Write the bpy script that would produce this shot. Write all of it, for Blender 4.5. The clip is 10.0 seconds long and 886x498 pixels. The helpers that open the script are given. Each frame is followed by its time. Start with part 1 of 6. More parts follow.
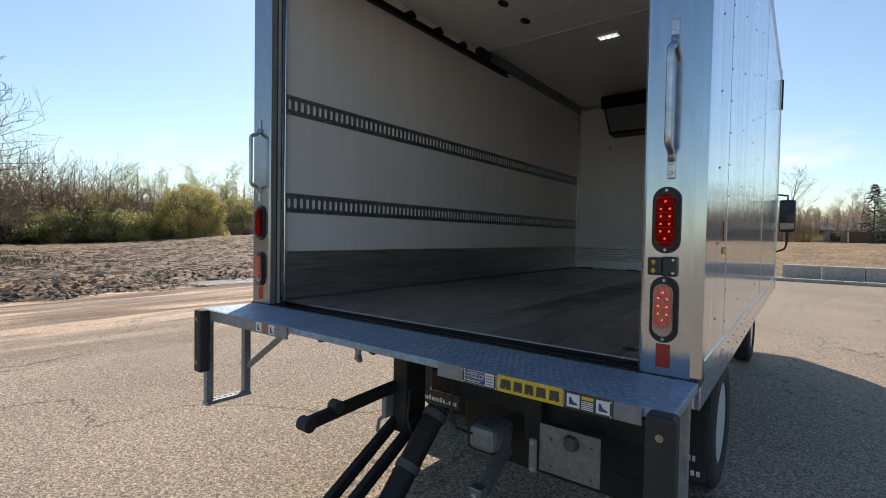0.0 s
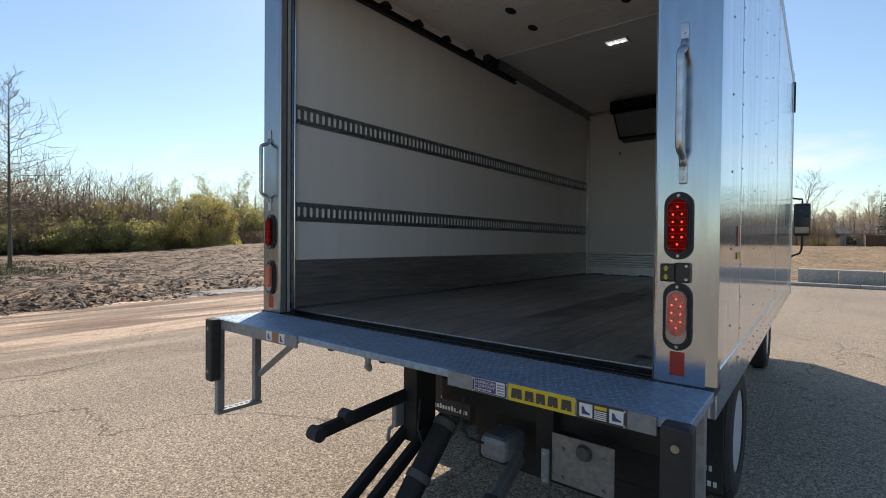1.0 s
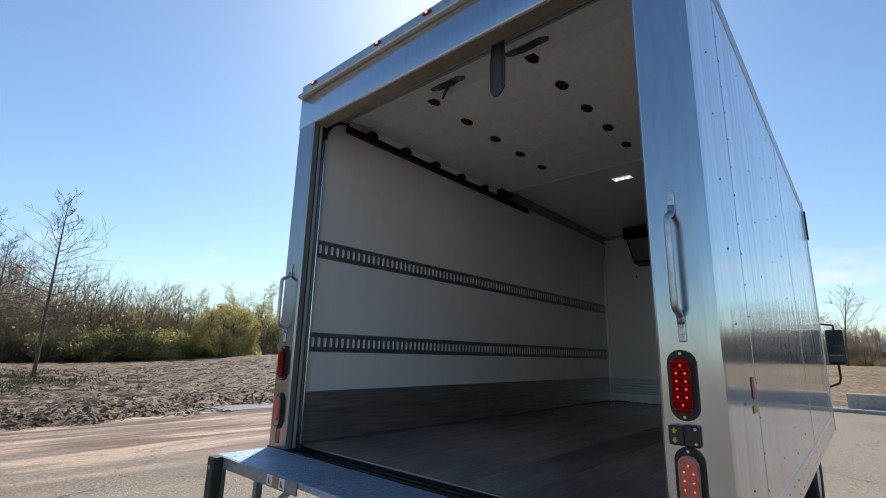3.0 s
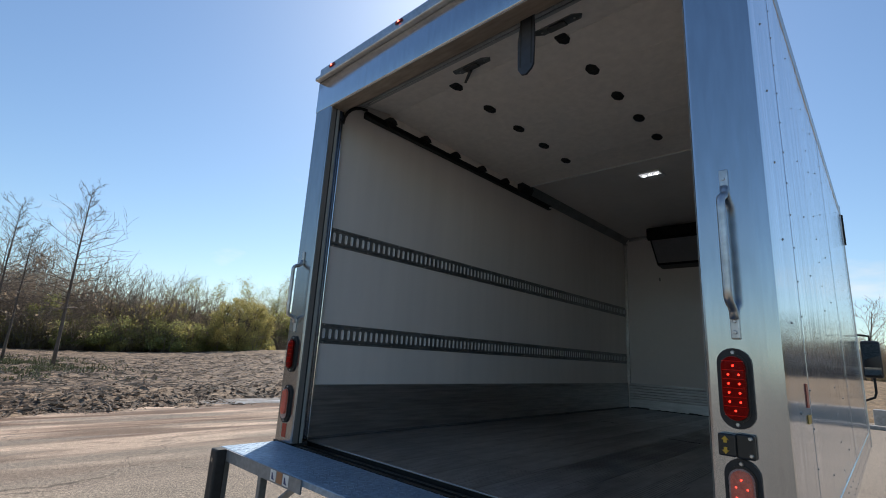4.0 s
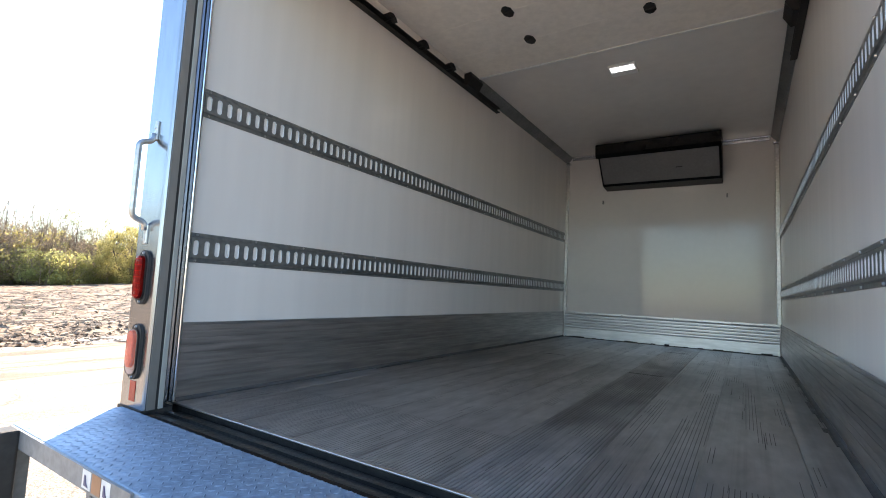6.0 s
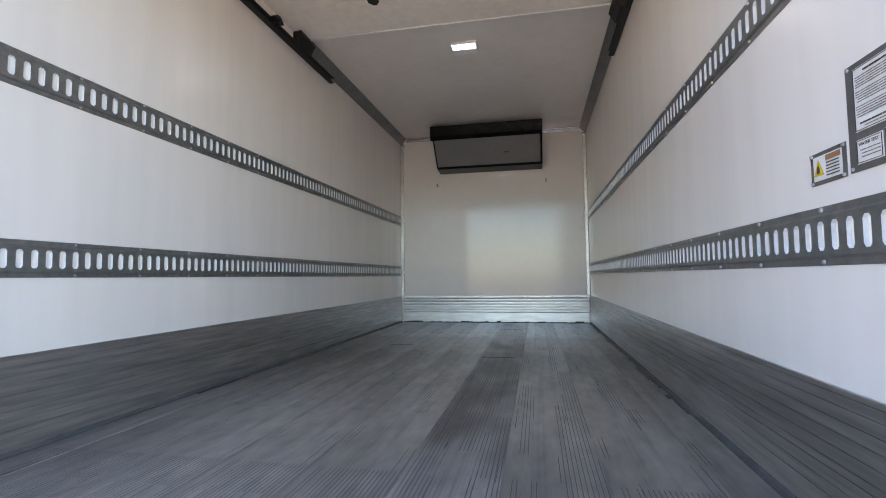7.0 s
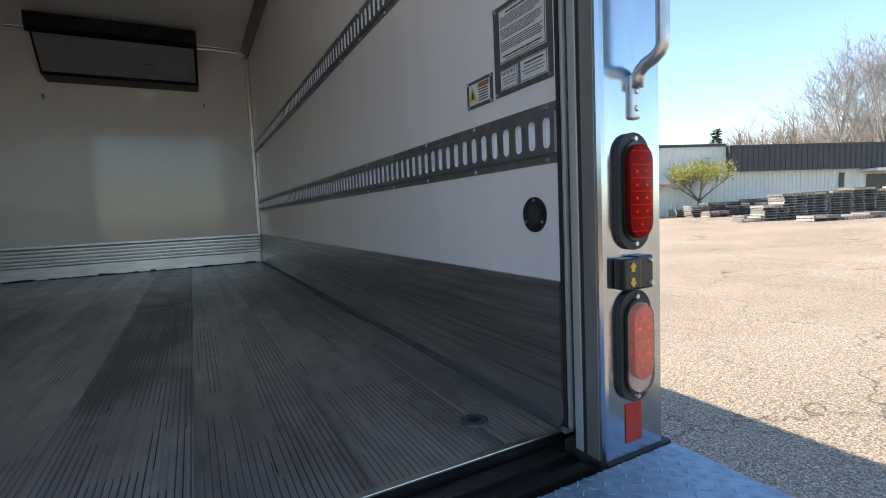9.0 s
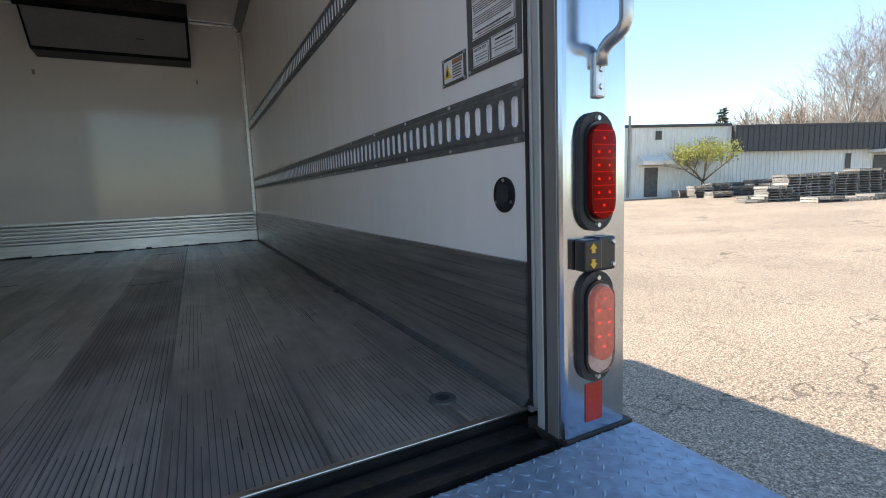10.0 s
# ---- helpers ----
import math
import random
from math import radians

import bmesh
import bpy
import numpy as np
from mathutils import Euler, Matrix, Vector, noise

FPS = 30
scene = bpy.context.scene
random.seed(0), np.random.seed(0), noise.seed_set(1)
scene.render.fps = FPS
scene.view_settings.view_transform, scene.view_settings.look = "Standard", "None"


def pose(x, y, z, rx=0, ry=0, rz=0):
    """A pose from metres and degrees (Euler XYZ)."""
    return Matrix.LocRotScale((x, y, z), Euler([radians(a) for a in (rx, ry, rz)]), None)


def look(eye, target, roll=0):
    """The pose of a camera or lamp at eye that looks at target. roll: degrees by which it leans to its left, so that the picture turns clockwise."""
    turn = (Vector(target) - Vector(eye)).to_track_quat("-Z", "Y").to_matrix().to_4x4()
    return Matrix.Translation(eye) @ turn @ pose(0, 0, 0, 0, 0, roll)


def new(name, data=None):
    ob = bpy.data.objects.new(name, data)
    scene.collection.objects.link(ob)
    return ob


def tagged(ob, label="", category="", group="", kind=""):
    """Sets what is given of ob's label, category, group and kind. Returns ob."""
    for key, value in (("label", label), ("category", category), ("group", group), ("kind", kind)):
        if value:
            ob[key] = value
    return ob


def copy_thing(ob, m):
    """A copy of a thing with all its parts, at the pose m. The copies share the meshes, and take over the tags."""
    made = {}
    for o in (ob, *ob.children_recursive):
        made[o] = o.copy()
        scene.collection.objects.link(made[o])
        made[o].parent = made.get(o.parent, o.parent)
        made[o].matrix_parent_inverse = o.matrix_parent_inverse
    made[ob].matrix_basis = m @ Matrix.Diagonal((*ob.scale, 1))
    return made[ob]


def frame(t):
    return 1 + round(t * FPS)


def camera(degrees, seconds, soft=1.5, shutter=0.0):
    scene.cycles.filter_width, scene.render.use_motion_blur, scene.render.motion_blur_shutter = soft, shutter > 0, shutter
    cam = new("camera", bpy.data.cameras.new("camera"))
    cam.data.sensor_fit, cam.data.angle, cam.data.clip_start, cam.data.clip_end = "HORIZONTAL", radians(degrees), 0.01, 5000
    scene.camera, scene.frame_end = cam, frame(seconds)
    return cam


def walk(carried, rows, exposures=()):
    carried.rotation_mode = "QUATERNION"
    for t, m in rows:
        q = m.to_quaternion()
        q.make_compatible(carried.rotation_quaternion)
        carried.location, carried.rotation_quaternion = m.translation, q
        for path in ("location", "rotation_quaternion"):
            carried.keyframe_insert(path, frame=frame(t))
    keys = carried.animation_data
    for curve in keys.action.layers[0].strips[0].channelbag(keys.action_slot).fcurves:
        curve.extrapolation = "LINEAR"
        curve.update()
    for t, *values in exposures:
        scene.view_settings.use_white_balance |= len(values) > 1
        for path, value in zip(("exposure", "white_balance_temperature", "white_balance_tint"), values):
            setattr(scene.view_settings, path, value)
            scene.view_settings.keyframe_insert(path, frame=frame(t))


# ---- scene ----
cam = camera(86.7, 10.0, soft=1.0)

PATH = [
    (0, (1.608, -1.721, 1.461), (0.392, -0.134, 1.405), 1.0),
    (0.5, (1.617, -1.711, 1.472), (0.385, -0.136, 1.449), 0.8),
    (1, (1.604, -1.713, 1.464), (0.355, -0.151, 1.437), 0.5),
    (1.5, (1.596, -1.717, 1.463), (0.335, -0.164, 1.452), 0.7),
    (2, (1.589, -1.722, 1.484), (0.305, -0.191, 1.567), 0.6),
    (2.5, (1.617, -1.755, 1.558), (0.325, -0.248, 1.809), 0.9),
    (3, (1.7, -1.724, 1.605), (0.406, -0.264, 2.044), 1.4),
    (3.2, (1.737, -1.712, 1.618), (0.433, -0.279, 2.113), 1.8),
    (4.3, (1.477, -1.546, 1.535), (0.141, -0.114, 1.94), 3.7),
    (4.5, (1.421, -1.486, 1.517), (0.103, -0.031, 1.898), 3.6),
    (5, (1.274, -1.275, 1.521), (-0.001, 0.233, 1.836), 3.4),
    (5.2, (1.212, -1.219, 1.52), (-0.038, 0.317, 1.799), 3.6),
    (6.3, (0.755, -0.895, 1.534), (-0.222, 0.843, 1.688), 1.8),
    (6.5, (0.685, -0.853, 1.538), (-0.194, 0.938, 1.682), 1.0),
    (7, (0.566, -0.712, 1.588), (0.177, 1.246, 1.707), -0.7),
    (7.5, (0.466, -0.656, 1.574), (0.711, 1.327, 1.639), -1.8),
    (8, (0.411, -0.678, 1.55), (1.087, 1.205, 1.539), -2.6),
    (8.5, (0.436, -0.641, 1.515), (1.278, 1.171, 1.425), -2.9),
    (9, (0.486, -0.636, 1.506), (1.421, 1.124, 1.346), -2.6),
    (9.5, (0.519, -0.655, 1.501), (1.475, 1.089, 1.289), -2.2),
    (10, (0.558, -0.671, 1.504), (1.477, 1.088, 1.257), -2.3),
]
walk(cam, [(t, look(eye, target, roll)) for t, eye, target, roll in PATH],
     [(0.0, 0.12, 7100, 12), (2.5, 0.05, 6750, 11), (3.2, -0.06, 6450, 10), (4.5, -0.18, 6600, 10), (5.0, 0.14, 6900, 11), (5.2, 0.33, 6900, 11), (6.3, 2.42, 7150, 15), (6.5, 2.55, 7200, 16), (7.0, 2.68, 7250, 17),
      (7.5, 2.72, 7150, 17), (7.9, 2.28, 7150, 15), (8.2, 1.62, 7050, 13), (8.8, 1.22, 7050, 12), (10.0, 1.3, 7100, 12)])

# ---- light ----
SUN_AZ, SUN_EL = 43.0, 41.8          # degrees: left of the truck's heading, above the horizon
world = bpy.data.worlds.new("sky")
scene.world = world
world.use_nodes = True
wn = world.node_tree
sky = wn.nodes.new("ShaderNodeTexSky")
sky.sky_type = "NISHITA"
sky.sun_disc = False
sky.sun_elevation = radians(SUN_EL)
sky.sun_rotation = radians(-SUN_AZ)
sky.air_density, sky.dust_density, sky.ozone_density = 1.2, 0.4, 1.2
# a clear spring blue with a few thin wisps of cloud low in the sky
tint = wn.nodes.new("ShaderNodeMix")
tint.data_type, tint.blend_type = "RGBA", "MULTIPLY"
tint.inputs[0].default_value, tint.inputs[7].default_value = 1.0, (0.81, 0.945, 1.07, 1)
wn.links.new(sky.outputs[0], tint.inputs[6])
way_in, flat, wisp = wn.nodes.new("ShaderNodeTexCoord"), wn.nodes.new("ShaderNodeMapping"), wn.nodes.new("ShaderNodeTexNoise")
flat.inputs["Scale"].default_value, flat.inputs["Location"].default_value = (4.5, 4.5, 15.0), (0.4, 0.0, 0.0)
wisp.inputs["Scale"].default_value, wisp.inputs["Detail"].default_value = 1.0, 5
wn.links.new(way_in.outputs["Generated"], flat.inputs[0])
wn.links.new(flat.outputs[0], wisp.inputs["Vector"])
thick, up, low, cover = wn.nodes.new("ShaderNodeMapRange"), wn.nodes.new("ShaderNodeSeparateXYZ"), wn.nodes.new("ShaderNodeMapRange"), wn.nodes.new("ShaderNodeMath")
thick.inputs["From Min"].default_value, thick.inputs["From Max"].default_value, thick.inputs["To Max"].default_value = 0.63, 0.78, 0.5
wn.links.new(wisp.outputs["Fac"], thick.inputs[0])
wn.links.new(way_in.outputs["Generated"], up.inputs[0])
low.inputs["From Min"].default_value, low.inputs["From Max"].default_value = 0.42, 0.22
wn.links.new(up.outputs["Z"], low.inputs[0])
cover.operation = "MULTIPLY"
wn.links.new(thick.outputs[0], cover.inputs[0])
wn.links.new(low.outputs[0], cover.inputs[1])
grey, bright, veil = wn.nodes.new("ShaderNodeRGBToBW"), wn.nodes.new("ShaderNodeMath"), wn.nodes.new("ShaderNodeMix")
bright.operation = "MULTIPLY"
bright.inputs[1].default_value = 1.25
veil.data_type = "RGBA"
wn.links.new(tint.outputs[2], grey.inputs[0])
wn.links.new(grey.outputs[0], bright.inputs[0])
wn.links.new(cover.outputs[0], veil.inputs[0])
wn.links.new(tint.outputs[2], veil.inputs[6])
wn.links.new(bright.outputs[0], veil.inputs[7])
wn.links.new(veil.outputs[2], wn.nodes["Background"].inputs[0])
wn.nodes["Background"].inputs[1].default_value = 0.134
sun = new("sun", bpy.data.lights.new("sun", "SUN"))
sun.data.energy, sun.data.angle, sun.data.color = 5.0, radians(0.55), (1.0, 0.925, 0.82)
az, el = radians(SUN_AZ), radians(SUN_EL)
sun_way = Vector((-math.sin(az) * math.cos(el), math.cos(az) * math.cos(el), math.sin(el)))
sun.matrix_world = look(tuple(sun_way * 30), (0, 0, 0))


# ---- materials ----
def mat(name, c1, c2=None, scale=3.0, rough=0.6, rough2=None, metal=0.0, bump=0.0, bscale=60.0, stretch=(1, 1, 1),
        detail=6.0, bdist=0.01, fine=0.25, fscale=40.0, emit=None, power=0.0, random_tone=0.0, spec=0.5, contrast=1.0,
        streak=None, bdetail=5):
    """Two-scale noise material in object space: c1 to c2 by a broad noise, darkened a little by a fine one."""
    m = bpy.data.materials.new(name)
    m.use_nodes = True
    n, l = m.node_tree.nodes, m.node_tree.links
    b = n["Principled BSDF"]
    b.inputs["Metallic"].default_value = metal
    b.inputs["Specular IOR Level"].default_value = spec
    c2 = c2 or c1
    tc, mp = n.new("ShaderNodeTexCoord"), n.new("ShaderNodeMapping")
    mp.inputs["Scale"].default_value = stretch
    l.new(tc.outputs["Object"], mp.inputs[0])
    broad, small = n.new("ShaderNodeTexNoise"), n.new("ShaderNodeTexNoise")
    broad.inputs["Scale"].default_value, broad.inputs["Detail"].default_value = scale, detail
    small.inputs["Scale"].default_value, small.inputs["Detail"].default_value = fscale, 4
    l.new(mp.outputs[0], broad.inputs["Vector"])
    l.new(mp.outputs[0], small.inputs["Vector"])
    ramp = n.new("ShaderNodeMapRange")
    ramp.inputs["From Min"].default_value, ramp.inputs["From Max"].default_value = 0.5 - 0.22 / contrast, 0.5 + 0.22 / contrast
    l.new(broad.outputs["Fac"], ramp.inputs[0])
    mix = n.new("ShaderNodeMix")
    mix.data_type = "RGBA"
    mix.inputs[6].default_value, mix.inputs[7].default_value = (*c1, 1), (*c2, 1)
    l.new(ramp.outputs[0], mix.inputs[0])
    grain = n.new("ShaderNodeMapRange")
    grain.inputs["From Min"].default_value, grain.inputs["From Max"].default_value = 0.3, 0.7
    grain.inputs["To Min"].default_value, grain.inputs["To Max"].default_value = 1 - fine, 1 + fine * 0.4
    l.new(small.outputs["Fac"], grain.inputs[0])
    dark = n.new("ShaderNodeMix")
    dark.data_type, dark.blend_type = "RGBA", "MULTIPLY"
    dark.inputs[0].default_value = 1.0
    l.new(mix.outputs[2], dark.inputs[6])
    l.new(grain.outputs[0], dark.inputs[7])
    out = dark.outputs[2]
    if streak:
        amount, fx, fy, low, high = streak
        sm, sn, sr, sx = n.new("ShaderNodeMapping"), n.new("ShaderNodeTexNoise"), n.new("ShaderNodeMapRange"), n.new("ShaderNodeMix")
        sm.inputs["Scale"].default_value = (fx, fy, 1)
        sn.inputs["Scale"].default_value, sn.inputs["Detail"].default_value = 1.0, 4
        sr.inputs["From Min"].default_value, sr.inputs["From Max"].default_value = low, high
        sr.inputs["To Min"].default_value, sr.inputs["To Max"].default_value = 1 - amount, 1.0
        sx.data_type, sx.blend_type = "RGBA", "MULTIPLY"
        mask, gate = n.new("ShaderNodeTexNoise"), n.new("ShaderNodeMapRange")
        mask.inputs["Scale"].default_value, mask.inputs["Detail"].default_value = 0.8, 3
        gate.inputs["From Min"].default_value, gate.inputs["From Max"].default_value = 0.40, 0.60
        l.new(mp.outputs[0], mask.inputs["Vector"])
        l.new(mask.outputs["Fac"], gate.inputs[0])
        l.new(gate.outputs[0], sx.inputs[0])
        l.new(tc.outputs["Object"], sm.inputs[0])
        l.new(sm.outputs[0], sn.inputs["Vector"])
        l.new(sn.outputs["Fac"], sr.inputs[0])
        l.new(out, sx.inputs[6])
        l.new(sr.outputs[0], sx.inputs[7])
        out = sx.outputs[2]
    if random_tone:
        info, tone, hue = n.new("ShaderNodeObjectInfo"), n.new("ShaderNodeMapRange"), n.new("ShaderNodeHueSaturation")
        tone.inputs["To Min"].default_value, tone.inputs["To Max"].default_value = 1 - random_tone, 1 + random_tone
        l.new(info.outputs["Random"], tone.inputs[0])
        l.new(tone.outputs[0], hue.inputs["Value"])
        l.new(out, hue.inputs["Color"])
        out = hue.outputs[0]
    l.new(out, b.inputs["Base Color"])
    rr = n.new("ShaderNodeMapRange")
    rr.inputs["To Min"].default_value, rr.inputs["To Max"].default_value = rough, rough if rough2 is None else rough2
    l.new(broad.outputs["Fac"], rr.inputs[0])
    l.new(rr.outputs[0], b.inputs["Roughness"])
    if bump:
        bt, bn = n.new("ShaderNodeTexNoise"), n.new("ShaderNodeBump")
        bt.inputs["Scale"].default_value, bt.inputs["Detail"].default_value = bscale, bdetail
        l.new(mp.outputs[0], bt.inputs["Vector"])
        bn.inputs["Strength"].default_value, bn.inputs["Distance"].default_value = bump, bdist
        l.new(bt.outputs["Fac"], bn.inputs["Height"])
        l.new(bn.outputs[0], b.inputs["Normal"])
    if emit:
        b.inputs["Emission Color"].default_value = (*emit, 1)
        b.inputs["Emission Strength"].default_value = power
    return m


def leafy(m, amount=0.6):
    """Let light through thin leaves."""
    n, l = m.node_tree.nodes, m.node_tree.links
    b = n["Principled BSDF"]
    tr, mx = n.new("ShaderNodeBsdfTranslucent"), n.new("ShaderNodeMixShader")
    l.new(b.inputs["Base Color"].links[0].from_socket, tr.inputs["Color"])
    mx.inputs[0].default_value = amount
    l.new(b.outputs[0], mx.inputs[1])
    l.new(tr.outputs[0], mx.inputs[2])
    l.new(mx.outputs[0], n["Material Output"].inputs["Surface"])
    return m


WHITE_FRP = mat("white_frp_panel", (0.815, 0.775, 0.735), (0.74, 0.708, 0.68), 1.5, 0.2, 0.28, bump=0.006, bscale=60, fine=0.04, fscale=10, stretch=(1, 1, 0.08))
FRONT_FRP = mat("glossy_front_panel", (0.74, 0.715, 0.70), (0.70, 0.675, 0.66), 0.8, 0.09, 0.12, spec=0.5, bump=0.004, bscale=20, fine=0.02, fscale=14)
DOOR_WHITE = mat("white_door_paint", (0.88, 0.83, 0.76), (0.84, 0.785, 0.715), 1.5, 0.4, 0.55, fine=0.08, fscale=20)
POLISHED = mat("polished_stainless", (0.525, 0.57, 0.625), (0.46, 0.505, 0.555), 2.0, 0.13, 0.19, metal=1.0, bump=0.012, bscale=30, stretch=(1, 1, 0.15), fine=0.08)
SIDE_ALU = mat("bright_aluminium_sheet", (0.62, 0.665, 0.735), (0.56, 0.605, 0.675), 1.2, 0.08, 0.16, metal=0.78, bump=0.9, bdist=0.010, bscale=1.0, bdetail=3, stretch=(1, 6, 0.45), fine=0.04)
ALU = mat("mill_aluminium", (0.62, 0.62, 0.62), (0.48, 0.48, 0.48), 3.0, 0.28, 0.45, metal=1.0, bump=0.05, bscale=40, stretch=(1, 0.15, 1), fine=0.2)
ALU_BRIGHT = mat("bright_extruded_aluminium", (0.74, 0.74, 0.75), (0.62, 0.62, 0.63), 2.0, 0.16, 0.3, metal=1.0, bump=0.03, bscale=40, stretch=(0.15, 1, 1), fine=0.15)
SCUFF = mat("worn_extruded_aluminium", (0.54, 0.525, 0.515), (0.33, 0.315, 0.30), 2.2, 0.26, 0.46, metal=0.85, bump=0.05, bscale=30, stretch=(1, 0.12, 2.0), fine=0.3, fscale=26)
FLOOR = mat("worn_smooth_floor", (0.52, 0.505, 0.492), (0.23, 0.221, 0.215), 1.2, 0.25, 0.42, metal=0.75, bump=0.05, bscale=30, stretch=(1.4, 0.5, 1), fine=0.24, fscale=14, random_tone=0.05, streak=(0.22, 32, 0.35, 0.36, 0.50), contrast=1.7)
FLOOR_DARK = mat("dirty_ribbed_floor", (0.51, 0.495, 0.485), (0.215, 0.207, 0.20), 1.5, 0.32, 0.5, metal=0.7, bump=0.06, bscale=30, stretch=(1.6, 0.9, 1), fine=0.22, fscale=12, streak=(0.25, 60, 0.8, 0.36, 0.54), contrast=2.0)
GALV = mat("galvanised_steel", (0.27, 0.28, 0.28), (0.20, 0.21, 0.21), 5.0, 0.35, 0.5, metal=0.85, bump=0.04, bscale=50, fine=0.2)
GALV_LIGHT = mat("pale_galvanised_steel", (0.50, 0.51, 0.49), (0.42, 0.43, 0.415), 5.0, 0.4, 0.55, metal=0.4, bump=0.03, bscale=50, stretch=(1, 1, 0.2), fine=0.12)
GREY_STEEL = mat("grey_painted_steel", (0.30, 0.31, 0.32), (0.22, 0.23, 0.24), 3.0, 0.45, 0.6, metal=0.3, bump=0.05, bscale=50, fine=0.2)
DARK_STEEL = mat("dark_grey_steel", (0.12, 0.12, 0.12), (0.075, 0.074, 0.072), 5.0, 0.5, 0.7, metal=0.2, bump=0.08, bscale=50, fine=0.3)
TREAD = mat("diamond_tread_plate", (0.33, 0.43, 0.55), (0.25, 0.335, 0.43), 4.0, 0.46, 0.62, metal=0.6, bump=0.12, bscale=80, fine=0.25)
BLACK_STEEL = mat("black_painted_steel", (0.012, 0.012, 0.013), (0.024, 0.022, 0.020), 4.0, 0.45, 0.7, spec=0.35, bump=0.1, bscale=50, fine=0.3)
BLACK_RUBBER = mat("black_rubber", (0.02, 0.02, 0.021), (0.035, 0.034, 0.033), 6.0, 0.55, 0.75, bump=0.1, bscale=80, fine=0.3)
GREASY = mat("greasy_black_sill", (0.008, 0.008, 0.008), (0.02, 0.019, 0.017), 7.0, 0.18, 0.5, bump=0.3, bscale=50, fine=0.4)
BLACK_PLASTIC = mat("black_abs_plastic", (0.012, 0.012, 0.0125), (0.02, 0.02, 0.0205), 5.0, 0.3, 0.42, bump=0.03, bscale=120, fine=0.1)
GREY_PLASTIC = mat("dark_grey_unit_cover", (0.20, 0.202, 0.212), (0.23, 0.232, 0.24), 3.0, 0.14, 0.2, bump=0.03, bscale=120, fine=0.08)
ASPHALT = mat("worn_asphalt", (0.385, 0.308, 0.23), (0.27, 0.216, 0.161), 0.35, 0.85, 0.95, bump=1.0, bscale=75, fine=0.6, fscale=58, detail=10)
CONCRETE = mat("weathered_concrete", (0.45, 0.425, 0.385), (0.30, 0.28, 0.255), 1.2, 0.8, 0.95, bump=0.25, bscale=20, fine=0.25, fscale=12)
YELLOW = mat("yellow_decal", (0.72, 0.50, 0.03), (0.66, 0.45, 0.03), 6.0, 0.4, fine=0.1)
DECAL_WHITE = mat("white_decal", (0.75, 0.75, 0.74), (0.68, 0.68, 0.67), 8.0, 0.4, fine=0.1)
DECAL_BLACK = mat("black_decal", (0.03, 0.03, 0.03), (0.05, 0.05, 0.05), 8.0, 0.4, fine=0.1)
DECAL_BLUE = mat("navy_decal", (0.04, 0.05, 0.14), (0.05, 0.06, 0.16), 8.0, 0.4, fine=0.1)
DECAL_RED = mat("red_decal", (0.42, 0.03, 0.02), (0.36, 0.03, 0.02), 8.0, 0.4, fine=0.1)
DECAL_ORANGE = mat("brown_orange_decal", (0.34, 0.16, 0.08), None, 8.0, 0.4, fine=0.1)
REFLECTOR = mat("red_reflective_tape", (0.42, 0.035, 0.02), (0.36, 0.03, 0.02), 40.0, 0.25, fine=0.15, fscale=200)
def lens_glass(name, colour):
    """Coloured clear plastic that lets most light through."""
    m = mat(name, colour, None, 12.0, 0.06, 0.12, fine=0.05, fscale=120)
    m.node_tree.nodes["Principled BSDF"].inputs["Transmission Weight"].default_value = 0.9
    m.node_tree.nodes["Principled BSDF"].inputs["IOR"].default_value = 1.12
    return m


LAMP_RED = mat("red_lamp_reflector", (0.20, 0.022, 0.017), (0.15, 0.015, 0.011), 12.0, 0.25, 0.35, metal=0.3, fine=0.2, fscale=120)
LAMP_PINK = mat("salmon_lamp_reflector", (0.86, 0.23, 0.14), (0.78, 0.19, 0.11), 12.0, 0.3, 0.4, metal=0.0, fine=0.2, fscale=120)
GLOSS_BLACK = mat("glossy_black_band", (0.004, 0.004, 0.0045), (0.008, 0.008, 0.0085), 4.0, 0.2, 0.3, fine=0.1, spec=0.2)
JAMB = mat("satin_steel_jamb", (0.31, 0.30, 0.285), (0.25, 0.24, 0.225), 3.0, 0.35, 0.5, metal=0.5, bump=0.03, bscale=40, stretch=(1, 1, 0.2), fine=0.12)
POCKET = mat("dark_reflecting_steel", (0.30, 0.31, 0.345), (0.20, 0.21, 0.24), 3.0, 0.2, 0.32, metal=0.9, bump=0.02, bscale=30, stretch=(1, 1, 0.2), fine=0.15)
HEADER_BROWN = mat("brown_header_and_soffit_shade", (0.45, 0.37, 0.29), (0.33, 0.27, 0.21), 3.0, 0.4, 0.6, metal=0.5, stretch=(0.2, 1, 1), fine=0.25)
PLATE_GREY = mat("dark_grey_plate", (0.15, 0.145, 0.14), (0.12, 0.116, 0.112), 6.0, 0.45, 0.6, metal=0.4, fine=0.15)
TRACK_GALV = mat("dull_galvanised_track", (0.31, 0.32, 0.32), (0.235, 0.245, 0.245), 5.0, 0.35, 0.5, metal=0.8, bump=0.04, bscale=50, fine=0.2)
# slot walls paler than the track, their bright reflection held in the colour
SLOT_GLINT = mat("pale_slot_glint", (0.80, 0.84, 0.88), (0.70, 0.74, 0.78), 4.0, 0.3, 0.4, metal=0.5, fine=0.1)
# left rear post: darker and rougher than the right one
DARKER_POST = mat("darker_satin_stainless", (0.40, 0.42, 0.445), (0.34, 0.36, 0.38), 2.0, 0.2, 0.28, metal=1.0, bump=0.012, bscale=30, stretch=(1, 1, 0.15), fine=0.1)
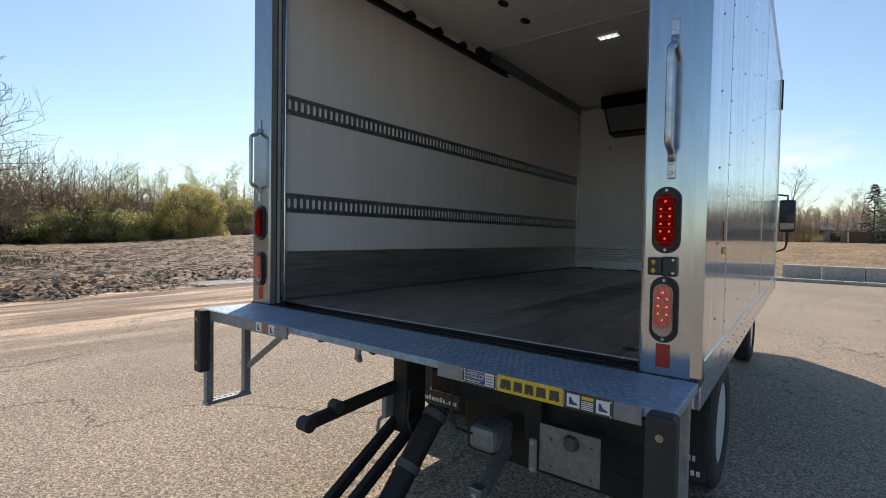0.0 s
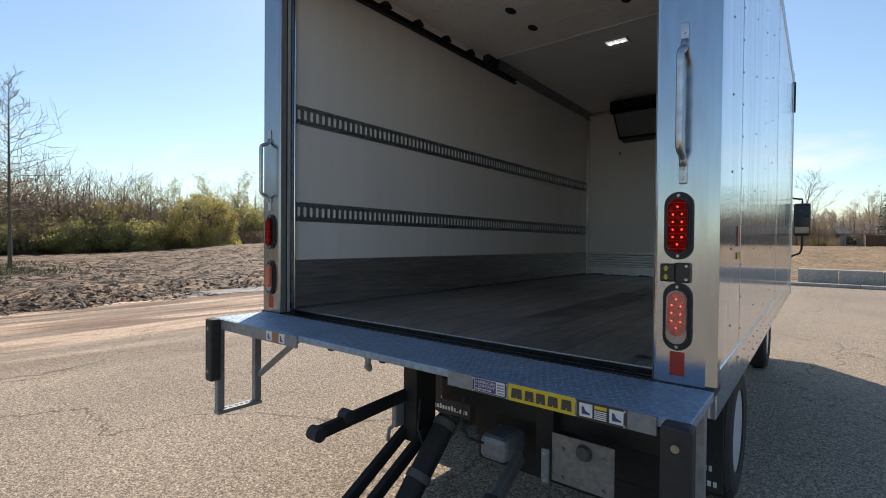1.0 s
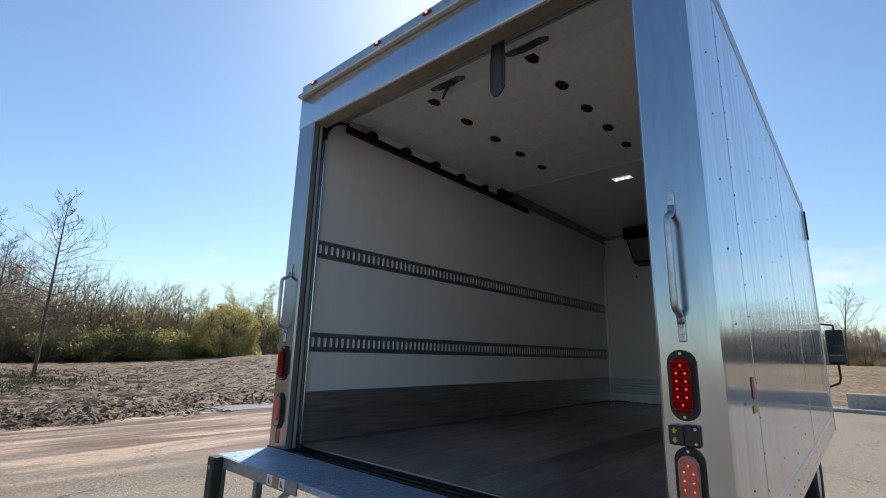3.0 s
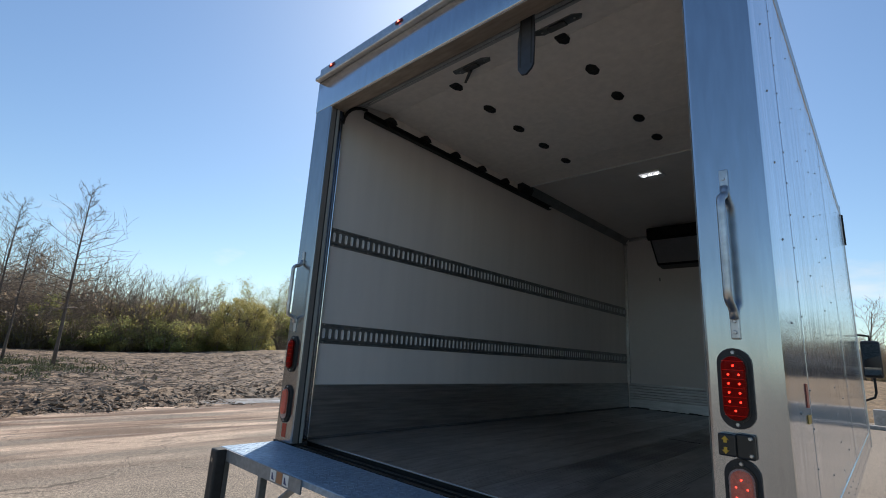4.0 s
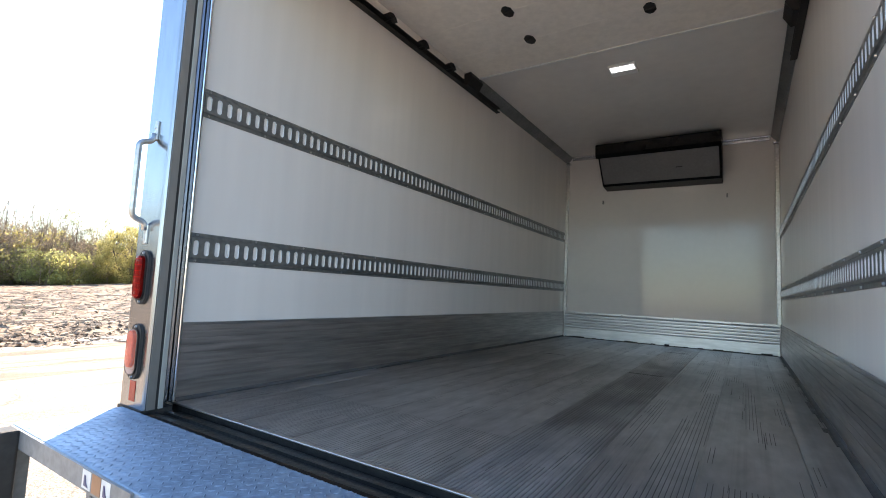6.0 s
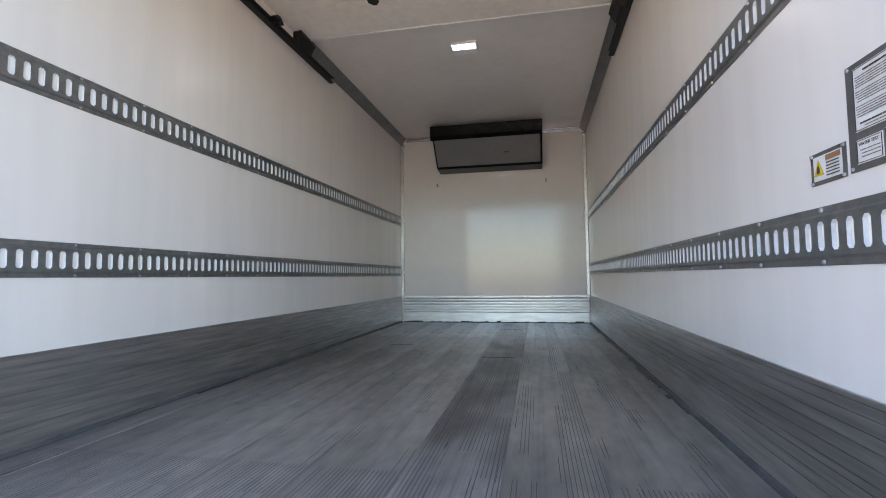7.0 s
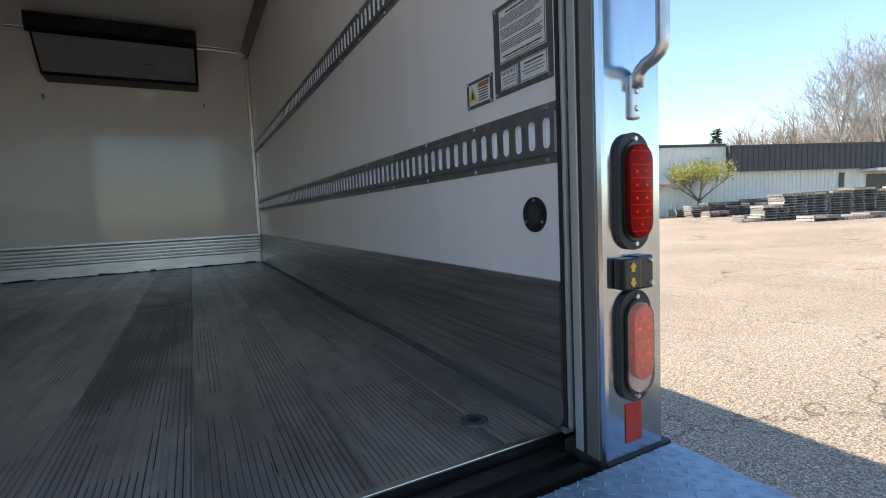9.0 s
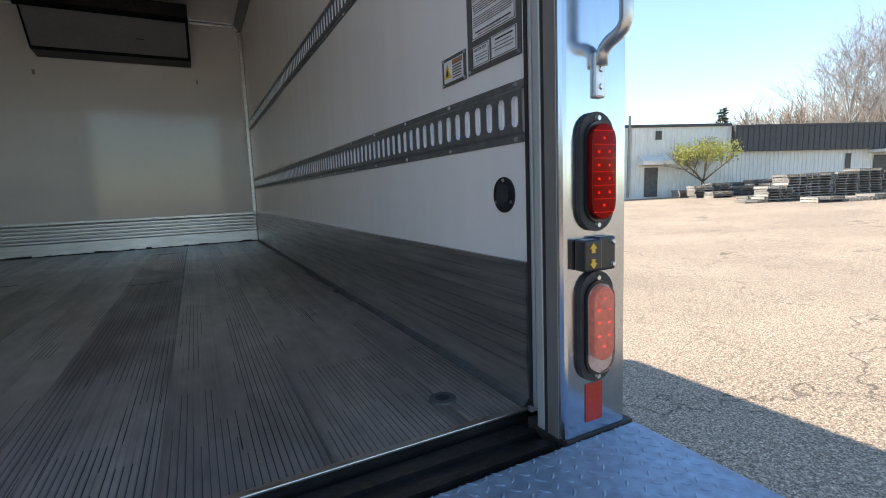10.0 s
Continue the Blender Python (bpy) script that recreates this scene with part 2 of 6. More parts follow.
CARRIER = mat("bare_grey_carrier", (0.30, 0.28, 0.27), (0.20, 0.19, 0.18), 4.0, 0.5, 0.7, metal=0.3, bump=0.03, bscale=40, fine=0.25)
PRINT_GREY = mat("fine_grey_print", (0.16, 0.16, 0.165), None, 8.0, 0.5, fine=0.1)
STRAP = mat("dark_grey_strap_rubber", (0.05, 0.054, 0.062), (0.035, 0.037, 0.042), 6.0, 0.35, 0.5, fine=0.2)
MARKER_RED = mat("dark_red_marker_lens", (0.20, 0.012, 0.01), None, 8.0, 0.2, fine=0.1)
LAMP_STREAK = mat("red_diode_light_streaks", (0.92, 0.10, 0.07), None, 12.0, 0.2, fine=0.05)
KICK_ALU = mat("dulled_kick_plate", (0.56, 0.57, 0.59), (0.44, 0.45, 0.465), 2.0, 0.26, 0.42, metal=0.9, bump=0.03, bscale=40, stretch=(0.15, 1, 1), fine=0.2)
GROOVE = mat("dark_floor_groove_bottoms", (0.20, 0.195, 0.19), (0.08, 0.077, 0.074), 9.0, 0.5, 0.7, metal=0.3, stretch=(1, 0.1, 1), fine=0.4)
CHROME = mat("bright_chrome_track", (0.80, 0.81, 0.84), (0.74, 0.75, 0.78), 3.0, 0.10, 0.2, metal=1.0, bump=0.02, bscale=20, stretch=(1, 1, 0.2), fine=0.08)
PALE_POOL = mat("wet_pale_puddle", (0.50, 0.43, 0.36), (0.38, 0.32, 0.26), 3.0, 0.12, 0.4, bump=0.1, bscale=12, fine=0.2, stretch=(1, 0.4, 1))
ROOFING = mat("grey_shingle_roof", (0.34, 0.33, 0.33), (0.27, 0.26, 0.26), 1.0, 0.8, fine=0.2)
RUST_BROWN = mat("rusty_brown_steel", (0.13, 0.07, 0.05), (0.09, 0.05, 0.037), 1.5, 0.7, fine=0.3)
LENS_RED = lens_glass("red_lens", (0.85, 0.05, 0.04))
LENS_PINK = lens_glass("clear_lens_cover", (0.97, 0.72, 0.64))
LENS_CLEAR = mat("clear_lens", (0.62, 0.60, 0.58), (0.5, 0.49, 0.48), 14.0, 0.1, 0.2, fine=0.2, fscale=120, spec=0.7)
LED_RED = mat("lit_red_led", (0.9, 0.05, 0.03), None, 3, 0.3, emit=(1.0, 0.09, 0.05), power=11.0)
LED_DIM = mat("lit_red_led_dimmer", (0.9, 0.08, 0.05), None, 3, 0.3, emit=(1.0, 0.08, 0.045), power=6.5)
LED_WHITE = mat("lit_white_led", (0.9, 0.9, 0.9), None, 3, 0.3, emit=(0.95, 0.97, 1.0), power=14.0)
LED_GLOW = mat("glowing_lamp_diffuser", (0.85, 0.85, 0.87), None, 3, 0.4, emit=(0.93, 0.95, 1.0), power=0.55)
ORANGE_PAINT = mat("amber_paint", (0.62, 0.36, 0.03), None, 6.0, 0.4, fine=0.1)
MIRROR_GLASS = mat("mirror_glass", (0.26, 0.31, 0.34), None, 2, 0.02, metal=1.0, fine=0.0)
CAB_PAINT = mat("white_cab_paint", (0.75, 0.75, 0.74), (0.70, 0.70, 0.69), 1.0, 0.2, 0.3, fine=0.05)
TYRE = mat("tyre_rubber", (0.025, 0.025, 0.025), (0.045, 0.042, 0.04), 8.0, 0.7, 0.9, bump=0.2, bscale=60, fine=0.3)
SIDING = mat("cream_metal_siding", (0.72, 0.71, 0.66), (0.65, 0.64, 0.59), 0.5, 0.45, 0.6, stretch=(1, 1, 0.2), fine=0.12, fscale=6)
MANSARD = mat("charcoal_metal_siding", (0.045, 0.045, 0.052), (0.065, 0.063, 0.068), 0.6, 0.5, 0.65, fine=0.2, fscale=6)
PALLET_WOOD = mat("grey_pallet_wood", (0.36, 0.35, 0.325), (0.15, 0.142, 0.13), 5.0, 0.8, 0.95, bump=0.2, bscale=30, stretch=(1, 0.2, 1), fine=0.3, random_tone=0.45)
BARK = mat("grey_brown_bark", (0.17, 0.137, 0.113), (0.105, 0.085, 0.07), 6.0, 0.9, bump=0.4, bscale=25, stretch=(1, 1, 0.25), fine=0.35, random_tone=0.25)
TWIG = leafy(mat("bare_twigs", (0.46, 0.385, 0.31), (0.34, 0.28, 0.22), 1.0, 0.9, fine=0.25, random_tone=0.25), 0.5)
FAR_TWIG = leafy(mat("far_grey_brown_twigs", (0.50, 0.40, 0.29), (0.36, 0.285, 0.20), 0.3, 0.9, fine=0.3, random_tone=0.2), 0.3)
ASH_TWIG = mat("ash_grey_twigs", (0.30, 0.28, 0.275), (0.22, 0.205, 0.20), 1.0, 0.9, fine=0.25)
GREY_TWIG = mat("grey_twigs", (0.36, 0.31, 0.265), (0.27, 0.23, 0.195), 1.0, 0.9, fine=0.25)
LEAF_YELLOW = leafy(mat("yellow_green_leaf", (0.66, 0.58, 0.23), (0.53, 0.465, 0.19), 1.2, 0.6, fine=0.3, fscale=8, random_tone=0.2), 0.65)
LEAF_GREEN = leafy(mat("spring_green_leaf", (0.52, 0.51, 0.20), (0.39, 0.39, 0.155), 1.2, 0.6, fine=0.3, fscale=8, random_tone=0.25), 0.7)
BUD_BROWN = leafy(mat("reddish_brown_buds", (0.54, 0.42, 0.30), (0.42, 0.325, 0.235), 1.2, 0.7, fine=0.25, fscale=8, random_tone=0.22), 0.7)
BUD_OLIVE = leafy(mat("olive_spring_buds", (0.56, 0.48, 0.24), (0.44, 0.38, 0.19), 1.2, 0.7, fine=0.25, fscale=8, random_tone=0.22), 0.7)
STICK = mat("pale_wood_scraps", (0.52, 0.42, 0.32), (0.22, 0.16, 0.11), 0.9, 0.9, fine=0.3)
LEAF_LIME = leafy(mat("lime_blossom_leaf", (0.42, 0.42, 0.13), (0.31, 0.33, 0.09), 2.0, 0.6, fine=0.25, fscale=8))
NEEDLE = mat("dark_conifer_needle", (0.12, 0.14, 0.105), (0.07, 0.085, 0.062), 2.0, 0.7, fine=0.3, fscale=8)
MUD = mat("churned_mud", (0.42, 0.295, 0.195), (0.095, 0.06, 0.037), 2.6, 1.0, 0.5, bump=1.0, bdist=0.06, bscale=18, fine=0.75, fscale=13, detail=14, stretch=(1.3, 0.42, 1), contrast=2.0, spec=0.25)
CLOD = mat("mud_clods_and_wood_bits", (0.35, 0.25, 0.17), (0.16, 0.11, 0.075), 3.0, 0.9, bump=0.6, bscale=22, fine=0.5, fscale=26)
PATCH_GRASS = mat("dull_spring_grass", (0.21, 0.21, 0.085), (0.16, 0.15, 0.075), 1.2, 0.8, fine=0.3, fscale=8)
DRYGRASS = mat("dry_grass_field", (0.38, 0.245, 0.13), (0.20, 0.135, 0.065), 0.35, 0.9, bump=1.0, bdist=0.1, bscale=7, fine=0.7, fscale=4, detail=12)


# ---- building blocks ----
def box(bm, x0, x1, y0, y1, z0, z1, bevel=0.0, seg=2):
    vs = [bm.verts.new(p) for p in ((x0, y0, z0), (x1, y0, z0), (x1, y1, z0), (x0, y1, z0), (x0, y0, z1), (x1, y0, z1), (x1, y1, z1), (x0, y1, z1))]
    fs = [bm.faces.new([vs[i] for i in f]) for f in ((3, 2, 1, 0), (4, 5, 6, 7), (0, 1, 5, 4), (1, 2, 6, 5), (2, 3, 7, 6), (3, 0, 4, 7))]
    if bevel:
        es = {e for f in fs for e in f.edges}
        bmesh.ops.bevel(bm, geom=list(es), offset=bevel, segments=seg, affect="EDGES", profile=0.5)
    return bm


def rod(bm, a, b, r, r2=None, seg=12, cap=True):
    """A round or tapered bar from a to b."""
    a, b = Vector(a), Vector(b)
    q = (b - a).to_track_quat("Z", "Y")
    rings = []
    for p, rad in ((a, r), (b, r if r2 is None else r2)):
        rings.append([bm.verts.new(p + q @ Vector((math.cos(2 * math.pi * k / seg) * rad, math.sin(2 * math.pi * k / seg) * rad, 0))) for k in range(seg)])
    for k in range(seg):
        bm.faces.new((rings[0][k], rings[0][(k + 1) % seg], rings[1][(k + 1) % seg], rings[1][k]))
    if cap:
        bm.faces.new(rings[0][::-1])
        bm.faces.new(rings[1])
    return bm


def tube(bm, pts, r, seg=10):
    """A bent round tube along points."""
    pts = [Vector(p) for p in pts]
    rings, q = [], None
    for i, p in enumerate(pts):
        d = (pts[min(i + 1, len(pts) - 1)] - pts[max(i - 1, 0)]).normalized()
        q = d.to_track_quat("Z", "X") if q is None else (q @ Vector((0, 0, 1))).rotation_difference(d) @ q
        rad = r[i] if isinstance(r, (list, tuple)) else r
        rings.append([bm.verts.new(p + q @ Vector((math.cos(2 * math.pi * k / seg) * rad, math.sin(2 * math.pi * k / seg) * rad, 0))) for k in range(seg)])
    for a, b in zip(rings, rings[1:]):
        for k in range(seg):
            bm.faces.new((a[k], a[(k + 1) % seg], b[(k + 1) % seg], b[k]))
    bm.faces.new(rings[0][::-1])
    bm.faces.new(rings[-1])
    return bm


def sweep(bm, profile, axis, a, b):
    """A closed profile of (u, v) pushed from a to b along an axis: x takes (y, z), y takes (x, z), z takes (x, y)."""
    def at(u, v, w):
        return {"x": (w, u, v), "y": (u, w, v), "z": (u, v, w)}[axis]
    p = [bm.verts.new(at(u, v, a)) for u, v in profile]
    q = [bm.verts.new(at(u, v, b)) for u, v in profile]
    n = len(profile)
    fs = [bm.faces.new((p[k], p[(k + 1) % n], q[(k + 1) % n], q[k])) for k in range(n)]
    fs += [bm.faces.new(p[::-1]), bm.faces.new(q)]
    return bm


def oval(w, h, seg=10):
    """An upright stadium outline, w wide and h high, round its middle."""
    r, out = w / 2, []
    for cy, a0 in ((h / 2 - r, 0), (-(h / 2 - r), math.pi)):
        for k in range(seg + 1):
            a = a0 + math.pi * k / seg
            out.append((math.cos(a) * r, cy + math.sin(a) * r))
    return out


def plate(bm, outline, y0, y1, cx=0.0, cz=0.0):
    """An outline in the x-z plane given thickness from y0 to y1."""
    return sweep(bm, [(cx + u, cz + v) for u, v in outline], "y", y0, y1)


def link(name, bm, material, smooth=False):
    bmesh.ops.recalc_face_normals(bm, faces=bm.faces[:])
    me = bpy.data.meshes.new(name)
    bm.to_mesh(me)
    bm.free()
    for m in material if isinstance(material, (list, tuple)) else (material,):
        me.materials.append(m)
    if smooth:
        for p in me.polygons:
            p.use_smooth = True
    return me


def part(name, bm, material, parent, label="", smooth=False):
    ob = new(name, link(name, bm, material, smooth))
    ob.parent = parent
    return tagged(ob, label)


def share(name, mesh, parent, m=None):
    ob = new(name, mesh)
    ob.parent = parent
    if m is not None:
        ob.matrix_basis = m
    return ob


def thing(name, label, category, at=(0, 0, 0), group="", kind=""):
    ob = new(name)
    ob.location = at
    return tagged(ob, label, category, group, kind)


def structure(name, bm, material, label, category, smooth=False):
    return tagged(new(name, link(name, bm, material, smooth)), label, category, "", "structure")


def screws(parent, places, way, r=0.006, h=0.005, material=None):
    """Small screw heads, one object each, pointing along way."""
    bm = bmesh.new()
    rod(bm, (0, 0, 0), Vector(way) * h, r, r * 0.7, 8)
    me = link("screw", bm, material or ALU)
    for p in places:
        share("screw", me, parent, Matrix.Translation(p))


def B(*spans, bevel=0.0):
    bm = bmesh.new()
    for s in spans:
        box(bm, *s, bevel=bevel)
    return bm


# ---- the truck ----
XL, XR = -1.205, 1.21            # inner faces of the side walls
OUT = 1.335                      # outer face of the sides
FZ, CZ = 1.0, 3.465              # cargo floor, ceiling
YB, YF = 5.35, 5.47              # front wall, inside and outside
YD = 0.165                       # rear end of the wall liners
KICK = 1.337                     # top of the scuff liner

truck = thing("box_truck", "white-lined aluminium refrigerated box truck with its rear door rolled up", "truck")

for side, x0, x1 in (("left", -OUT + 0.004, XL), ("right", XR, OUT - 0.004)):
    part("side_wall", B((x0, x1, YD, YB, 0.98, CZ + 0.05)), WHITE_FRP, truck, "white glassfibre side wall lining")
part("front_wall", B((-OUT + 0.01, OUT - 0.01, YB, YF, 0.98, 3.55)), FRONT_FRP, truck, "white glassfibre front wall")
part("ceiling_panel", B((-OUT + 0.01, OUT - 0.01, YD, YB, CZ, 3.52)), WHITE_FRP, truck, "white glassfibre ceiling lining")
part("roof", B((-OUT, OUT, 0.02, YF + 0.01, 3.525, 3.60), bevel=0.02), ALU, truck, "aluminium roof skin with rolled edge")
part("subfloor", B((-1.31, 1.31, 0.05, YF, 0.86, 0.965)), BLACK_STEEL, truck)
for x in (-0.42, 0.42):
    part("chassis_rail", B((x - 0.035, x + 0.035, 1.1, 7.2, 0.60, 0.84)), BLACK_STEEL, truck)
for k in range(9):
    y = 0.4 + 0.6 * k
    part("cross_member", B((-1.25, 1.25, y - 0.03, y + 0.03, 0.80, 0.86)), BLACK_STEEL, truck)

# rear frame
for sgn, xi, xo in ((-1, -1.125, -1.325), (1, 1.163, 1.355)):
    a, c = min(xi, xo), max(xi, xo)
    cut = 0.030 if sgn > 0 else 0.016       # folded outer corner
    fold = [(xi, 0.078), (xi, 0.010), (xi + sgn * 0.004, 0.003), (xi + sgn * 0.011, 0.0), (xo - sgn * cut, 0.0), (xo, cut), (xo, 0.078)]
    part("rear_post", sweep(bmesh.new(), fold, "z", 1.0, 3.525), POLISHED if sgn > 0 else DARKER_POST, truck, "polished stainless rear corner post")
    part("post_foot", B((a + 0.004, c - 0.004, -0.004, 0.12, 0.972, 0.9995)), BLACK_RUBBER, truck, "black sealant under the post")
    w = XR if sgn > 0 else XL
    deep = w + sgn * 0.05
    inner = lambda u, v: sorted((xi - sgn * u, xi - sgn * v))
    part("jamb_liner", B((*inner(0.0005, 0.003), 0.014, 0.046, 1.0, 3.244)), JAMB, truck, "satin steel jamb liner")
    part("jamb_gasket", B((*inner(0.0005, 0.0015), 0.0465, 0.0565, 1.0, 3.244)), BLACK_RUBBER, truck, "black gasket strip")
    part("jamb_strip", B((*inner(0.0005, 0.0045), 0.057, 0.0775, 1.0, 3.244), bevel=0.0015), GALV_LIGHT, truck, "pale galvanised jamb strip")
    part("door_pocket", B((*sorted((w - sgn * 0.004, deep)), 0.081, 0.1345, 1.0, 3.36), bevel=0.002), POCKET, truck, "dark steel door guide pocket")
    part("pocket_lip", B((*sorted((xi + sgn * 0.004, deep)), 0.0795, 0.0835, 1.0, 3.36)), BLACK_RUBBER, truck, "black lip of the guide pocket")
    part("door_track_side", B((*sorted((w - sgn * (0.038 if sgn < 0 else 0.006), deep)), 0.137, 0.152, 1.0, 3.24), bevel=0.006), CHROME if sgn < 0 else GALV_LIGHT, truck, "bright vertical door track")
    part("edge_seal", B((*sorted((w - sgn * 0.004, deep)), 0.153, 0.1645, 1.0, 3.36)), BLACK_RUBBER, truck, "black rubber edge seal")
part("header", B((-1.325, 1.345, -0.002, 0.10, 3.245, 3.50), bevel=0.01), POLISHED, truck, "polished stainless header over the door", True)
# thin added plate; the header's brown shadow and reflections are its colour
part("header_soffit", B((-1.12, 1.155, 0.006, 0.105, 3.2395, 3.2445), bevel=0.001), HEADER_BROWN, truck, "thin plate under the header, coloured as its brown shadow band")
part("header_back", B((-1.30, 1.32, 0.10, 0.236, 3.36, 3.50)), HEADER_BROWN, truck, "brownish steel inner header")
part("header_ledge", B((-1.12, 1.15, 0.10, 0.125, 3.30, 3.348), bevel=0.004), ALU_BRIGHT, truck, "bright aluminium header ledge")
part("gutter", B((-1.33, 1.35, -0.035, 0.02, 3.50, 3.53), bevel=0.008), ALU, truck, "aluminium rain gutter")
part("top_cap", B((-1.30, 1.32, -0.02, 0.06, 3.532, 3.595), bevel=0.012), ALU, truck, "aluminium marker lamp rail")
for x in (-1.14, -0.42, 0.02, 0.46, 1.16):
    lamp = part("marker_lamp", B((x - 0.032, x + 0.032, -0.029, -0.02, 3.555, 3.575), bevel=0.004), MARKER_RED, truck, "small lit red marker lamp")
    part("led", B((x - 0.007, x + 0.007, -0.0315, -0.029, 3.560, 3.570)), LED_RED, lamp)
part("sill", B((-1.125, 1.163, 0.0, YD - 0.012, 0.93, 0.975), bevel=0.01), GREASY, truck, "greasy black steel door sill")
part("sill_lip", B((-1.12, 1.16, 0.02, 0.045, 0.975, 0.990), (-1.12, 1.16, 0.085, 0.10, 0.975, 0.986)), GREASY, truck)
part("floor_step", B((-1.19, 1.19, YD - 0.011, YD + 0.005, 0.94, 0.9935)), GREASY, truck, "greasy black floor step")
part("floor_edge", B((-1.19, 1.19, YD - 0.013, YD + 0.006, 0.994, 1.001), bevel=0.002), ALU, truck, "bright worn aluminium floor edge")


# outer skin of the sides: riveted sheets and rails
def side_skin(sgn):
    x = sgn * OUT
    edges = [0.125, 0.70, 1.80, 2.90, 4.00, 5.10, YF]
    for k, (a, b) in enumerate(zip(edges, edges[1:])):
        bm = bmesh.new()
        lift = 0.0012 * (k % 2)
        box(bm, *sorted((x - sgn * 0.004, x + sgn * (0.003 + lift))), a, b - 0.001, 1.02, 3.51)
        part("side_sheet", bm, SIDE_ALU, truck, "bright riveted aluminium sheet")
    if sgn > 0:
        me = link("rivet", rod(bmesh.new(), (0, 0, 0), (0.0032, 0, 0), 0.0055, 0.003, 8), GALV)
        spots = [(x + 0.003, y + 0.015, float(z)) for y in edges[1:-1] for z in np.arange(1.1, 3.45, 0.14)]
        spots += [(x + 0.003, y, float(z)) for y in (0.42, 1.25, 2.35, 3.45, 4.55) for z in np.arange(1.15, 3.45, 0.3)]
        spots += [(x + 0.007, float(y), z) for y in np.arange(0.25, 5.4, 0.2) for z in (0.915, 0.985)]
        for p in spots:
            share("rivet", me, truck, Matrix.Translation(p))
    part("bottom_rail", B((*sorted((x - sgn * 0.06, x + sgn * 0.008)), 0.10, YF, 0.87, 1.03), bevel=0.004), SIDE_ALU, truck, "riveted aluminium bottom rail")
    part("top_rail", B((*sorted((x - sgn * 0.05, x + sgn * 0.008)), 0.10, YF, 3.44, 3.55), bevel=0.006), ALU, truck, "aluminium top rail")
    part("front_corner", B((*sorted((x - sgn * 0.06, x + sgn * 0.012)), YF - 0.03, YF + 0.03, 0.87, 3.58), bevel=0.01), ALU, truck)


side_skin(1)
for y0, y1, z0, z1, m_ in ((0.585, 0.64, 1.46, 1.545, DECAL_RED), (0.57, 0.66, 1.405, 1.435, ORANGE_PAINT)):
    part("side_label", B((OUT + 0.0045, OUT + 0.006, y0, y1, z0, z1)), m_, truck, "small printed label on the side sheet")
side_skin(-1)

# lining details inside
for w, s in ((XL, 1), (XR, -1)):
    bm = sweep(bmesh.new(), [(w, CZ - 0.085), (w + s * 0.012, CZ - 0.085), (w + s * 0.075, CZ - 0.014), (w + s * 0.075, CZ - 0.002), (w, CZ - 0.002)], "y", 2.60, YB)
    part("ceiling_trim", bm, GALV, truck, "dull sloping metal cove trim")
part("front_trim", B((XL + 0.08, XR - 0.08, YB - 0.05, YB - 0.002, CZ - 0.022, CZ - 0.002), (XL + 0.08, XR - 0.08, YB - 0.02, YB - 0.002, CZ - 0.055, CZ - 0.026), bevel=0.004), ALU_BRIGHT, truck, "aluminium cove trim")
for w, s in ((XL, 1), (XR, -1)):
    part("corner_cap", B((*sorted((w + s * 0.002, w + s * 0.06)), YB - 0.062, YB - 0.003, CZ - 0.112, CZ - 0.088), bevel=0.006), ALU_BRIGHT, truck, "bright folded corner cap")
    part("corner_trim", B((*sorted((w + s * 0.002, w + s * 0.042)), YB - 0.035, YB - 0.002, KICK, CZ - 0.113), bevel=0.004), ALU, truck, "aluminium corner trim")


def ribbed(w, s, y0, y1):
    """Scuff liner: an extrusion with rounded horizontal ribs, on wall x = w, facing s."""
    prof, z = [(w - s * 0.002, FZ)], FZ
    prof.append((w + s * 0.006, FZ))
    prof.append((w + s * 0.006, FZ + 0.06))
    rows = [FZ + 0.06, 1.085, 1.115, 1.149, 1.170, 1.204, 1.237, 1.268, 1.298, KICK - 0.013]
    for k, (b, t) in enumerate(zip(rows, rows[1:])):
        cut = 0.0055 if k in (0, 2, 3, 4, 6, 8) else 0.0076
        for z, d in ((b + 0.0004, cut), (b + 0.0014, 0.0085), (b + 0.3 * (t - b), 0.0092), (t - 0.3 * (t - b), 0.0092), (t - 0.0014, 0.0085), (t - 0.0004, cut)):
            prof.append((w + s * d, z))
    prof += [(w + s * 0.008, KICK - 0.012), (w + s * 0.008, KICK), (w - s * 0.002, KICK)]
    return sweep(bmesh.new(), prof, "y", y0, y1)


part("scuff_liner", ribbed(XL, 1, YD, YB - 0.02), SCUFF, truck, "ribbed worn aluminium scuff liner")
part("scuff_liner", ribbed(XR, -1, YD, YB - 0.02), SCUFF, truck, "ribbed worn aluminium scuff liner")
bm = bmesh.new()
prof = [(YB, 1.0), (YB - 0.014, 1.0), (YB - 0.014, 1.125)]
for k in range(5):
    b = 1.13 + 0.036 * k
    prof += [(YB - 0.006, b + 0.002), (YB - 0.016, b + 0.009), (YB - 0.016, b + 0.026), (YB - 0.006, b + 0.034)]
prof += [(YB - 0.01, 1.318), (YB - 0.01, 1.34), (YB, 1.34)]
sweep(bm, prof, "x", XL + 0.02, XR - 0.02)
part("front_scuff_liner", bm, KICK_ALU, truck, "bright ribbed aluminium kick plate")
screws(truck, [(float(x), YB - 0.01, 1.328) for x in np.arange(-1.05, 1.1, 0.3)], (0, -1, 0), material=GALV)
